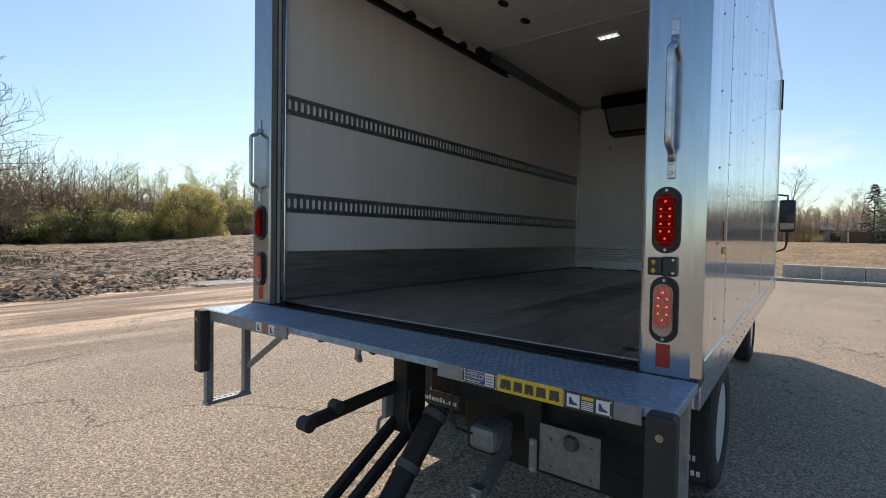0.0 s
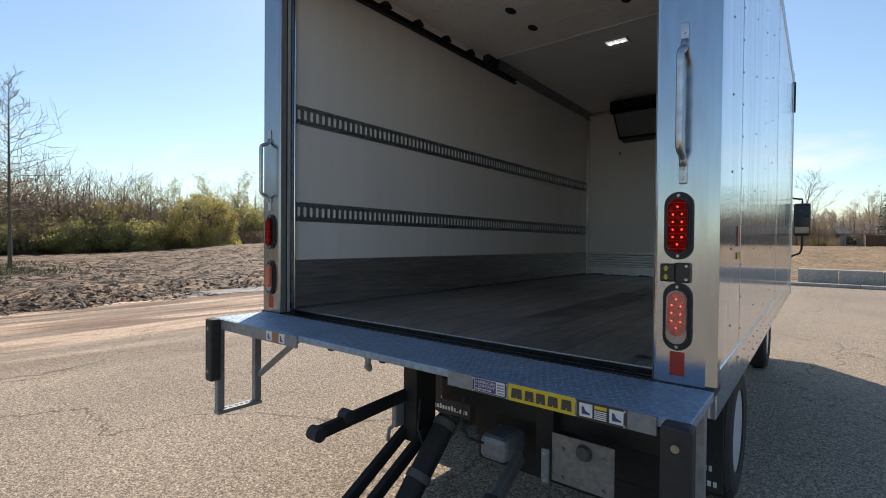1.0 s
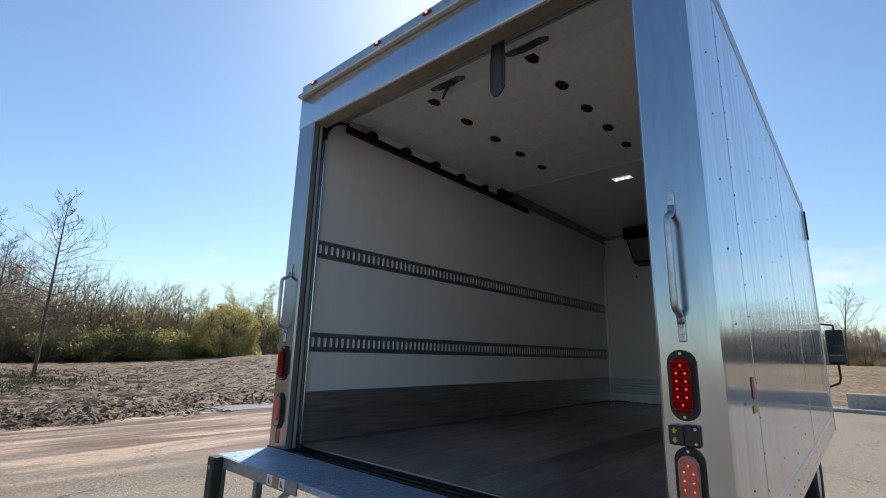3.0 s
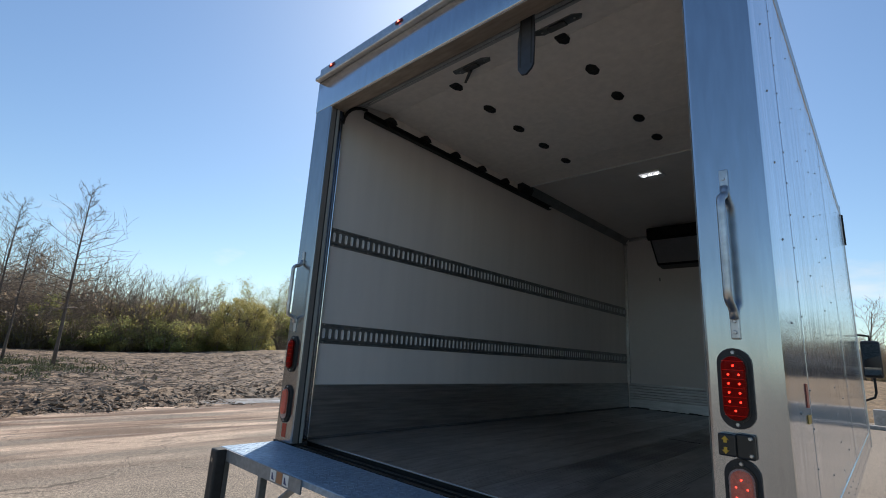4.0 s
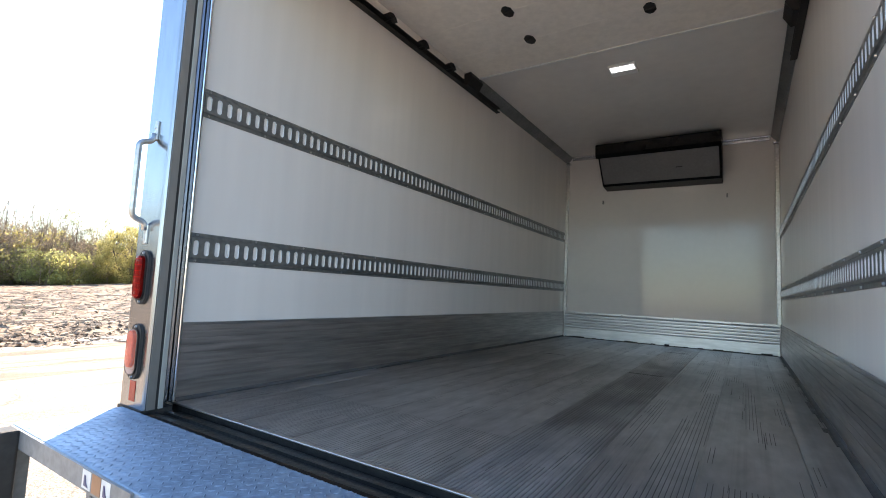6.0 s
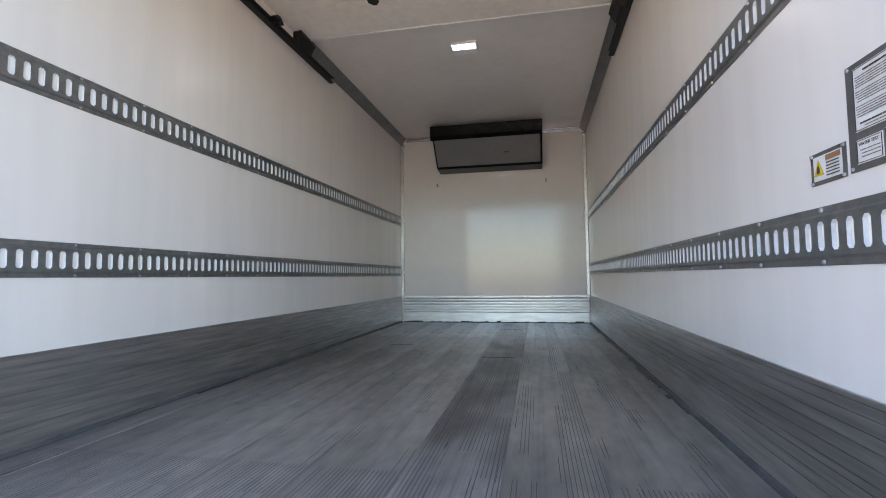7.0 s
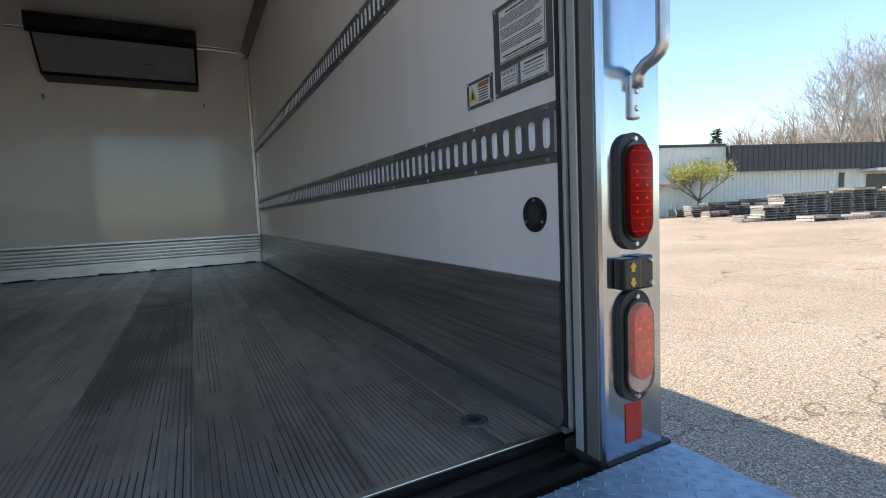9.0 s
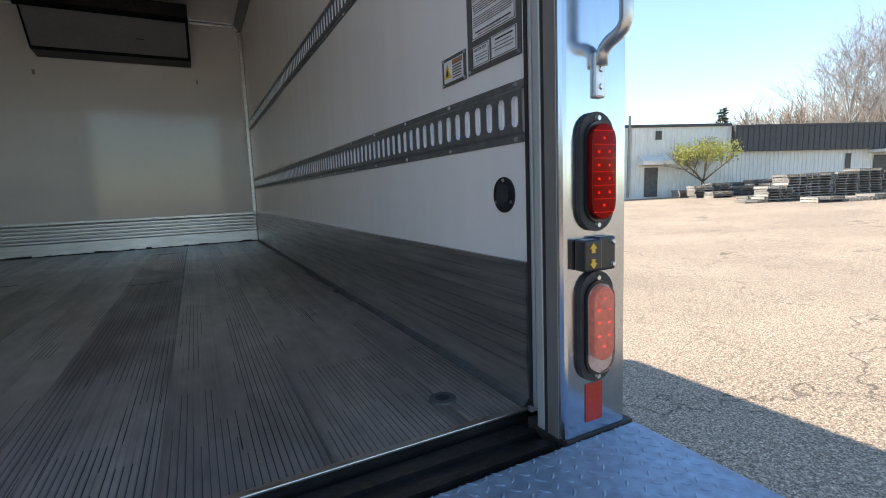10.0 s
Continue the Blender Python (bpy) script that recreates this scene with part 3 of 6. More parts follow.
for w, s in ((XL, 1), (XR, -1)):
    prof = [(w + s * 0.004, FZ + 0.001), (w + s * 0.026, FZ + 0.001), (w + s * 0.019, FZ + 0.003), (w + s * 0.012, FZ + 0.007), (w + s * 0.008, FZ + 0.014), (w + s * 0.004, FZ + 0.018)]
    part("floor_cove", sweep(bmesh.new(), prof, "y", YD, YB - 0.02), DARK_STEEL, truck, "dirty aluminium cove along the floor")


# load tracks with slots at two-inch steps
def load_track(w, s, z0, z1):
    """Slotted logistic rail on wall x = w facing s, from z0 to z1."""
    bm = bmesh.new()
    out, edge = w + s * 0.009, w + s * 0.0025
    y0, y1, pitch = YD + 0.002, YB - 0.04, 0.0508
    zm, hh = (z0 + z1) / 2, (z1 - z0) / 2
    web = hh - 0.022
    slot_w, slot_h = 0.024, 0.066
    for zz, sg in ((z0, 1), (z1, -1)):
        prof = [(w, zz), (edge, zz), (edge, zz + sg * 0.016), (out, zz + sg * 0.022), (out - s * 0.002, zz + sg * 0.022), (w, zz + sg * 0.018)]
        sweep(bm, prof, "y", y0, y1)
    n = int((y1 - y0) / pitch)
    ring = [(-slot_w / 2, -slot_h / 2 + 0.008), (-slot_w / 2 + 0.006, -slot_h / 2), (slot_w / 2 - 0.006, -slot_h / 2), (slot_w / 2, -slot_h / 2 + 0.008),
            (slot_w / 2, slot_h / 2 - 0.008), (slot_w / 2 - 0.006, slot_h / 2), (-slot_w / 2 + 0.006, slot_h / 2), (-slot_w / 2, slot_h / 2 - 0.008)]
    for k in range(n + 1):
        c = y0 + (k + 0.5) * pitch if k < n else None
        if c is None:
            if y1 - (y0 + n * pitch) > 0.004:
                box(bm, *sorted((out, out - s * 0.002)), y0 + n * pitch, y1, zm - web, zm + web)
            continue
        p = pitch / 2
        outer = [(-p, -web), (-p / 3, -web), (p / 3, -web), (p, -web), (p, web), (p / 3, web), (-p / 3, web), (-p, web)]
        vo = [bm.verts.new((out, c + u, zm + v)) for u, v in outer]
        vi = [bm.verts.new((out, c + u, zm + v)) for u, v in ring]
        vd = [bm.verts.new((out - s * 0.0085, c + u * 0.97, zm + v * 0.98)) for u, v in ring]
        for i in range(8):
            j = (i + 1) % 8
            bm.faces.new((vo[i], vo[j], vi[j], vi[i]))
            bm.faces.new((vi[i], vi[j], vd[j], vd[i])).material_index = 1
    track = part("load_track", bm, (TRACK_GALV, SLOT_GLINT), truck, "slotted galvanised steel load track")
    screws(track, [(edge, float(y), z) for y in np.arange(y0 + 0.03, y1, 0.305) for z in (z0 + 0.008, z1 - 0.008)], (s, 0, 0))


for z0, z1 in ((1.603, 1.737), (2.272, 2.405)):
    load_track(XL, 1, z0, z1)
    load_track(XR, -1, z0, z1)

# rolled-up door under the ceiling
DZ = 3.432
TZ = 3.318                       # underside of the door tracks
LEAN = Matrix.Translation((0, 0.5685, DZ)) @ Matrix.Rotation(radians(8.5), 4, "X") @ Matrix.Translation((0, -0.5685, -DZ))


def leaning(bm):
    """Turns a piece of the lowest door section down into the bend of the tracks."""
    bmesh.ops.transform(bm, matrix=LEAN, verts=bm.verts[:])
    return bm


for k in range(1, 6):
    y0 = 0.175 + 0.395 * k
    part("door_panel", B((-1.168, 1.172, y0, y0 + 0.3935, DZ, DZ + 0.024), bevel=0.002), DOOR_WHITE, truck, "white overhead door panel")
part("door_panel", leaning(B((-1.15, 1.155, 0.305, 0.5675, DZ, DZ + 0.024), bevel=0.002)), DOOR_WHITE, truck, "white bottom door panel leaning down into the bend")
part("door_bottom_rail", leaning(B((-1.15, 1.155, 0.245, 0.304, DZ - 0.020, DZ + 0.024), bevel=0.005)), GALV_LIGHT, truck, "aluminium door bottom rail")
part("door_rail_bead", leaning(B((-1.15, 1.155, 0.262, 0.270, DZ - 0.026, DZ - 0.0205), bevel=0.002)), ALU_BRIGHT, truck, "bright bead on the bottom rail")
part("door_seal", leaning(B((-1.13, 1.14, 0.232, 0.2445, DZ - 0.014, DZ + 0.012), bevel=0.004)), BLACK_RUBBER, truck, "black rubber bottom seal")
part("door_top_trim", B((-1.168, 1.172, 2.5455, 2.562, DZ - 0.008, DZ + 0.03)), DECAL_WHITE, truck, "aluminium door edge trim")


def hinge(x, y):
    bm = bmesh.new()
    prof = [(-0.062, -0.012), (-0.03, -0.036), (0.03, -0.036), (0.062, -0.012), (0.062, 0.012), (0.03, 0.036), (-0.03, 0.036), (-0.062, 0.012)]
    sweep(bm, [(x + v, y + u) for u, v in prof], "z", DZ - 0.006, DZ - 0.0005)
    rod(bm, (x - 0.03, y, DZ - 0.007), (x + 0.03, y, DZ - 0.007), 0.006, seg=8)
    part("door_hinge", bm, BLACK_STEEL, truck, "black steel hinge plate")


for k in range(1, 6):
    y = 0.175 + 0.395 * k
    for x in (-0.46, 0.37):
        hinge(x, y)
    for w, s in ((XL, 1), (XR, -1)):
        bm = bmesh.new()
        sweep(bm, [(y - 0.062, TZ + 0.0485), (y + 0.062, TZ + 0.0485), (y + 0.045, TZ + 0.072), (y + 0.012, TZ + 0.088), (y - 0.024, TZ + 0.080)], "x", *sorted((w + s * 0.0365, w + s * 0.070)))
        rod(bm, (w + s * 0.014, y, TZ + 0.026), (w + s * 0.075, y, TZ + 0.026), 0.014, seg=12)
        rod(bm, (w + s * 0.070, y + 0.01, TZ + 0.062), (w + s * 0.078, y + 0.01, TZ + 0.062), 0.010, seg=8)
        part("door_roller", bm, BLACK_STEEL, truck, "black roller bracket")
for w, s in ((XL, 1), (XR, -1)):
    part("door_end_stile", B((*sorted((w + s * 0.030, w + s * 0.036)), 0.575, 2.54, TZ + 0.052, DZ - 0.001)), DOOR_WHITE, truck, "white folded end stile of the door panels")
    bm = bmesh.new()
    prof = [(w + s * u, TZ + v) for u, v in ((0.004, 0), (0.046, 0), (0.046, 0.006), (0.012, 0.010), (0.012, 0.038), (0.046, 0.042), (0.046, 0.048), (0.004, 0.048))]
    sweep(bm, prof, "y", 0.34, 3.10)
    part("door_track", bm, BLACK_STEEL, truck, "black horizontal door track")
    bm = bmesh.new()
    pts = []
    for k in range(7):
        a = math.pi / 2 * k / 6
        pts.append((w + s * 0.03, 0.145 + 0.20 * (1 - math.cos(a)), 3.18 + 0.20 * math.sin(a)))
    tube(bm, pts, 0.012, 8)
    part("door_track_bend", bm, BLACK_STEEL, truck, "black curved door track")
    bm = bmesh.new()
    sweep(bm, [(w + s * u, v) for u, v in ((0.004, DZ - 0.01), (0.10, DZ - 0.002), (0.115, DZ - 0.04), (0.075, TZ + 0.004), (0.004, TZ + 0.004))], "y", 2.40, 2.60)
    part("track_bracket", bm, BLACK_STEEL, truck, "black door top fixture")
# latch and pull strap
for x, lever in ((-0.20, True), (0.42, False)):
    bm = bmesh.new()
    sweep(bm, [(x - 0.135, 0.395), (x + 0.10, 0.395), (x + 0.145, 0.43), (x + 0.125, 0.462), (x - 0.105, 0.462), (x - 0.145, 0.43)], "z", DZ - 0.008, DZ - 0.0005)
    latch = part("door_latch", leaning(bm), GALV, truck, "dull grey slam latch plate")
    part("latch_housing", leaning(B((x - 0.06, x + 0.05, 0.405, 0.452, DZ - 0.020, DZ - 0.0085), bevel=0.004)), DARK_STEEL, latch)
    if lever:
        part("latch_lever", leaning(rod(bmesh.new(), (x - 0.02, 0.44, DZ - 0.022), (x - 0.14, 0.53, DZ - 0.03), 0.012, 0.009, 8)), DARK_STEEL, latch)
    screws(latch, [tuple(LEAN @ Vector((x + u, 0.43, DZ - 0.008))) for u in (-0.10, 0.10)], (0, 0, -1), 0.007, 0.004)
part("strap_anchor", leaning(B((0.385, 0.425, 0.200, 0.2315, DZ - 0.02, DZ + 0.01), bevel=0.004)), DARK_STEEL, truck, "steel anchor of the pull strap")
bm = bmesh.new()
outline = [(0.372, 3.355), (0.438, 3.355), (0.446, 3.16), (0.442, 3.005), (0.430, 2.985), (0.400, 2.962), (0.372, 2.968), (0.352, 3.0), (0.348, 3.16)]
sweep(bm, outline, "y", 0.150, 0.162)
strap = part("pull_strap", bm, STRAP, truck, "dark grey rubber pull strap hanging from the door")
bm = bmesh.new()
for u in (0.362, 0.426):
    box(bm, u, u + 0.008, 0.1485, 0.150, 3.01, 3.33)
part("stitching", bm, BLACK_RUBBER, strap)

# dome lamp
lamp = part("dome_lamp", B((-0.075, 0.14, 2.885, 3.08, CZ - 0.022, CZ - 0.001), bevel=0.006), DECAL_WHITE, truck, "white rectangular ceiling lamp, lit")
part("diffuser", B((-0.062, 0.127, 2.90, 2.985, CZ - 0.0265, CZ - 0.0222), bevel=0.002), LED_GLOW, lamp, "glowing white diffuser")
for x in (-0.02, 0.037, 0.094):
    part("led", rod(bmesh.new(), (x - 0.005, 2.95, CZ - 0.031), (x - 0.005, 2.95, CZ - 0.0266), 0.015, seg=12), LED_WHITE, lamp, "lit white diode")


# rear lamps, reflectors and handles
LED_SPOTS = [(0.0, 0.062), (-1, 0.037), (1, 0.037), (-1, 0.012), (1, 0.012), (-1, -0.013), (1, -0.013), (-1, -0.038), (1, -0.038), (0.0, -0.062)]
LOW_SPOTS = [(0.0, 0.060), (-1, 0.040), (1, 0.038), (-1, 0.014), (1, 0.012), (-1, -0.012), (1, -0.014), (0.0, -0.034)]
led_mesh = link("led", rod(bmesh.new(), (0, -0.001, 0), (0, 0.0003, 0), 0.0027, 0.0030, 10), LED_RED)
dim_mesh = link("led", rod(bmesh.new(), (0, -0.001, 0), (0, 0.0003, 0), 0.0024, 0.0026, 10), LED_DIM)


def lens_body(w, h, y0, y1):
    """A stadium block with a rounded front edge at y0 and raised bars across its back."""
    bm = bmesh.new()
    rings = [[bm.verts.new((u * f, y, v * g)) for u, v in oval(w, h, 12)] for f, g, y in ((0.86, 0.95, y0), (0.95, 0.985, y0 + 0.0015), (1, 1, y0 + 0.005), (1, 1, y1))]
    n = len(rings[0])
    for a, c in zip(rings, rings[1:]):
        for k in range(n):
            bm.faces.new((a[k], a[(k + 1) % n], c[(k + 1) % n], c[k]))
    bm.faces.new(rings[0])
    bm.faces.new(rings[-1][::-1])
    return bm


def drilled_plate(outline, holes, y0, y1, cx, cz):
    """A plate with round wells through it, its front at y0 and its back at y1."""
    bm = bmesh.new()
    loops = [[(u, v) for u, v in outline]] + [[(u + math.cos(6.2832 * k / 12) * r, v + math.sin(6.2832 * k / 12) * r) for k in range(12)] for u, v, r in holes]
    edges = []
    for loop in loops:
        front = [bm.verts.new((cx + u, y0, cz + v)) for u, v in loop]
        back = [bm.verts.new((cx + u, y1, cz + v)) for u, v in loop]
        n = len(loop)
        for k in range(n):
            edges.append(bm.edges.new((front[k], front[(k + 1) % n])))
            bm.faces.new((front[k], front[(k + 1) % n], back[(k + 1) % n], back[k]))
    bmesh.ops.triangle_fill(bm, use_beauty=True, use_dissolve=False, edges=edges, normal=(0, -1, 0))
    return bm


def oval_lamp(x, z, material, tag):
    lamp = part("tail_lamp", plate(bmesh.new(), oval(0.088, 0.225), -0.010, 0.001, x, z), BLACK_RUBBER, truck, tag)
    part("rim", plate(bmesh.new(), oval(0.070, 0.190), -0.016, -0.010, x, z), BLACK_PLASTIC, lamp)
    spots = [(u * 0.0135, v) for u, v in (LED_SPOTS if material is LENS_RED else LOW_SPOTS)]
    bm = plate(bmesh.new(), oval(0.0615, 0.177), -0.0172, -0.0162, x, z)
    part("reflector", bm, LAMP_RED if material is LENS_RED else LENS_CLEAR, lamp)
    if material is LENS_RED:
        # bright red bars painted for the diode light caught in the lens ribs
        bars = bmesh.new()
        for k in range(-3, 4):
            box(bars, x - 0.027, x + 0.027, -0.0292, -0.0282, z + 0.025 * k - 0.0007, z + 0.025 * k + 0.0007)
        part("lens_bars", bars, LAMP_STREAK, lamp)["kind"] = "stuff"
        part("diode_plate", drilled_plate(oval(0.0605, 0.176), [(u, v, 0.0032) for u, v in spots], -0.0280, -0.0173, x, z), LAMP_RED, lamp)
    else:
        part("diode_plate", drilled_plate(oval(0.052, 0.146), [(u, v - 0.011, 0.0028) for u, v in spots], -0.0290, -0.0173, x, z + 0.011), LAMP_PINK, lamp, "salmon red diode plate")
    body = lens_body(0.062, 0.178, -0.0305, -0.0163)
    bmesh.ops.translate(body, verts=body.verts[:], vec=(x, 0, z))
    part("lens", body, material, lamp, "", True)
    for u, v in spots:
        share("led", led_mesh if material is LENS_RED else dim_mesh, lamp, Matrix.Translation((x + u, -0.0178, z + v)))
    screws(lamp, [(x, -0.010, z - 0.100), (x, -0.010, z + 0.100)], (0, -1, 0), 0.0065, 0.006)
    return lamp


for x in (1.2405, -1.218):
    oval_lamp(x, 1.527, LENS_RED, "oval red brake lamp in a black rubber grommet, lit")
    low = oval_lamp(x, 1.224, LENS_PINK, "oval clear-red tail lamp in a black rubber grommet, lit")
    bm = B((x - 0.0225, x + 0.0225, -0.002, 0.0, 1.026, 1.106))
    part("reflector", bm, REFLECTOR, truck, "red reflective tape patch")


def grab_handle(x, zb, zt):
    bm = bmesh.new()
    o = -0.066
    half = [(-0.012, -0.010), (0.008, -0.011), (0.018, -0.018), (0.026, -0.030), (0.032, o + 0.018), (0.040, o + 0.006), (0.052, o), (0.075, o)]
    pts = [(x, y, zb + d) for d, y in half] + [(x, y, zt - d) for d, y in half[::-1]]
    tube(bm, pts, 0.012, 12)
    handle = part("grab_handle", bm, ALU, truck, "bent aluminium grab handle", True)
    for z in (zb - 0.028, zt + 0.028):
        bm = B((x - 0.0125, x + 0.0125, -0.009, 0.001, z - 0.042, z + 0.042), bevel=0.004)
        for d in (-0.022, 0.010):
            rod(bm, (x, -0.012, z + d), (x, -0.009, z + d), 0.0042, 0.006, seg=14)
        part("mounting_foot", bm, ALU, handle)


grab_handle(1.251, 1.735, 2.125)
grab_handle(-1.235, 1.735, 2.125)
# lift switch
sw = part("lift_switch", B((1.190, 1.235, -0.030, 0.0, 1.341, 1.401), (1.232, 1.279, -0.022, 0.0, 1.338, 1.404), bevel=0.005), BLACK_PLASTIC, truck, "black up-down switch box with yellow arrows")
for s, z in ((1, 1.385), (-1, 1.357)):
    arrow = plate(bmesh.new(), [(-0.009, 0), (0, s * 0.010), (0.009, 0), (0.004, 0), (0.004, -s * 0.008), (-0.004, -s * 0.008), (-0.004, 0)][::s], -0.0325, -0.030, 1.209, z)
    part("arrow", arrow, ORANGE_PAINT, sw, "yellow direction arrow")
screws(sw, [(1.269, -0.022, 1.350), (1.269, -0.022, 1.394)], (0, -1, 0))

# evaporator on the front wall
unit = thing("evaporator_unit", "black and grey cooling evaporator hung below the ceiling", "cooling unit", (0, 4.95, 2.97))
def local(prof_yz):
    return [(y - 4.95, z - 2.97) for y, z in prof_yz]
part("cover", sweep(bmesh.new(), local([(YB - 0.003, 3.39), (4.90, 3.39), (4.86, 3.32), (5.15, 2.985), (YB - 0.003, 2.97)]), "x", -0.645, 0.645), GREY_PLASTIC, unit, "dark grey sloped front cover")
part("top_band", sweep(bmesh.new(), local([(5.20, 3.446), (4.85, 3.440), (4.835, 3.425), (4.835, 3.31), (4.872, 3.268), (4.897, 3.284), (4.855, 3.330), (4.895, 3.400), (5.20, 3.398)]), "x", -0.685, 0.672), GLOSS_BLACK, unit, "glossy black air outlet band")
part("bottom_trim", sweep(bmesh.new(), local([(5.125, 2.995), (5.14, 2.968), (YB - 0.003, 2.95), (YB - 0.003, 2.969), (5.15, 2.984)]), "x", -0.655, 0.665), GLOSS_BLACK, unit)
for lo, hi in ((-0.660, -0.646), (0.646, 0.670)):
    part("end_cap", sweep(bmesh.new(), local([(YB - 0.003, 3.388), (4.90, 3.388), (4.85, 3.32), (5.135, 2.978), (YB - 0.003, 2.965)]), "x", lo, hi), GLOSS_BLACK, unit)
part("label", sweep(bmesh.new(), local([(5.0302, 3.122), (5.0382, 3.112), (5.0392, 3.113), (5.0312, 3.123)]), "x", 0.20, 0.27), DECAL_BLACK, unit)
for x in (-0.70, 0.71):
    part("drain_stub", B((x - 0.008, x + 0.008, YB - 0.03, YB - 0.002, 2.78, 2.825)), GALV, truck, "small drain clip")

# placards on the wall
def placard(y0, y1, z0, z1, name, label):
    return part(name, B((XR - 0.003, XR - 0.0005, y0, y1, z0, z1)), PLATE_GREY, truck, label)


def sheet(parent, y0, y1, z0, z1, material, lift, name):
    return part(name, B((XR - 0.003 - lift, XR - 0.003 - lift + 0.0008, y0, y1, z0, z1)), material, parent)


pl = placard(0.172, 0.392, 1.79, 2.01, "notice_plate", "grey plate with white printed notices")
sheet(pl, 0.190, 0.368, 1.868, 1.998, DECAL_WHITE, 0.001, "notice_sheet")
sheet(pl, 0.186, 0.287, 1.803, 1.855, DECAL_WHITE, 0.001, "notice_sheet")
sheet(pl, 0.294, 0.368, 1.803, 1.852, DECAL_WHITE, 0.001, "notice_sheet")
ink, bold = bmesh.new(), bmesh.new()
rng = random.Random(4)


def line(bm, y0, y1, z, h):
    """One row of print, broken into words."""
    y = y0
    while y < y1 - 0.004:
        w = min(rng.uniform(0.006, 0.024), y1 - y)
        box(bm, XR - 0.0055, XR - 0.0045, y, y + w, z, z + h)
        y += w + 0.0022


def border(bm, y0, y1, z0, z1, t=0.0011):
    for a, b, c, d in ((y0, y1, z0, z0 + t), (y0, y1, z1 - t, z1), (y0, y0 + t, z0 + t, z1 - t), (y1 - t, y1, z0 + t, z1 - t)):
        box(bm, XR - 0.0055, XR - 0.0045, a, b, c, d)


for k in range(17):
    z = 1.9765 - 0.0050 * k
    if k not in (5, 11):
        line(ink, 0.198 + (0.03 if k in (4, 10) else rng.random() * 0.012), 0.360, z, 0.0016)
line(bold, 0.225, 0.335, 1.9845, 0.0034)
line(bold, 0.205, 0.352, 1.8815, 0.0030)
line(ink, 0.215, 0.345, 1.8755, 0.0016)
border(bold, 0.192, 0.366, 1.870, 1.996)
border(bold, 0.188, 0.285, 1.805, 1.853)
border(bold, 0.296, 0.366, 1.805, 1.850)
line(bold, 0.200, 0.274, 1.842, 0.0034)
line(ink, 0.205, 0.270, 1.834, 0.0018)
line(ink, 0.195, 0.278, 1.826, 0.0018)
line(ink, 0.200, 0.272, 1.819, 0.0018)
for k in range(3):
    line(ink, 0.301, 0.358, 1.829 - 0.007 * k, 0.0018)
part("print", ink, PRINT_GREY, pl, "printed lines too small to read")["kind"] = "stuff"
part("heading", bold, DECAL_BLACK, pl, "black headings and borders")["kind"] = "stuff"
cu = bpy.data.curves.new("lettering", "FONT")
cu.body, cu.size, cu.extrude = "WATER TEST", 0.0098, 0.0002
tmp = bpy.data.objects.new("lettering", cu)
me = bpy.data.meshes.new_from_object(tmp)
bpy.data.objects.remove(tmp)
me.transform(Matrix.Translation((XR - 0.005, 0.361, 1.8385)) @ Matrix.Rotation(-math.pi / 2, 4, "Z") @ Matrix.Rotation(math.pi / 2, 4, "X"))
me.materials.clear()
me.materials.append(DECAL_BLACK)
share("lettering", me, pl)
pl = placard(0.405, 0.532, 1.788, 1.862, "warning_plate", "grey plate with a flammability warning")
sheet(pl, 0.416, 0.520, 1.797, 1.853, DECAL_WHITE, 0.001, "notice_sheet")
sheet(pl, 0.420, 0.472, 1.838, 1.850, DECAL_ORANGE, 0.002, "heading")
bm = bmesh.new()
c = (0.498, 1.824)
sweep(bm, [(c[0] - 0.019, c[1] - 0.016), (c[0] + 0.019, c[1] - 0.016), (c[0], c[1] + 0.020)], "x", XR - 0.0056, XR - 0.0048)
part("triangle", bm, YELLOW, pl)
bm = bmesh.new()
sweep(bm, [(c[0] - 0.006, c[1] - 0.011), (c[0] + 0.006, c[1] - 0.011), (c[0] + 0.005, c[1]), (c[0], c[1] + 0.008), (c[0] - 0.005, c[1])], "x", XR - 0.0064, XR - 0.0058)
for k in range(5):
    box(bm, XR - 0.0056, XR - 0.0048, 0.424, 0.470, 1.831 - 0.007 * k, 1.8335 - 0.007 * k)
part("print", bm, DECAL_BLACK, pl)["kind"] = "stuff"
screws(truck, [(XR - 0.003, y, z) for y, z in ((0.18, 1.797), (0.384, 1.797), (0.18, 2.003), (0.384, 2.003), (0.411, 1.793), (0.526, 1.793), (0.411, 1.857), (0.526, 1.857))], (-1, 0, 0), 0.0045, 0.004)
# service port
bm = bmesh.new()
rod(bm, (XR - 0.004, 0.250, 1.488), (XR + 0.0, 0.250, 1.488), 0.042, seg=28)
port = part("cable_port", bm, BLACK_PLASTIC, truck, "round black recessed cable port")
screws(port, [(XR - 0.003, 0.250 + 0.034 * math.cos(radians(a)), 1.488 + 0.034 * math.sin(radians(a))) for a in (90, 210, 330)], (-1, 0, 0), 0.0045, 0.004)
bm = bmesh.new()
rod(bm, (XR - 0.0075, 0.250, 1.488), (XR - 0.004, 0.250, 1.488), 0.024, seg=20)
part("cap", bm, BLACK_RUBBER, port)

# floor drain
bm = bmesh.new()
rod(bm, (1.05, 0.305, 0.996), (1.05, 0.305, 1.0025), 0.036, 0.033, 20)
dr = part("floor_drain", bm, DARK_STEEL, truck, "round metal floor drain")
part("drain_hole", rod(bmesh.new(), (1.05, 0.305, 1.002), (1.05, 0.305, 1.0032), 0.018, seg=14), BLACK_RUBBER, dr)


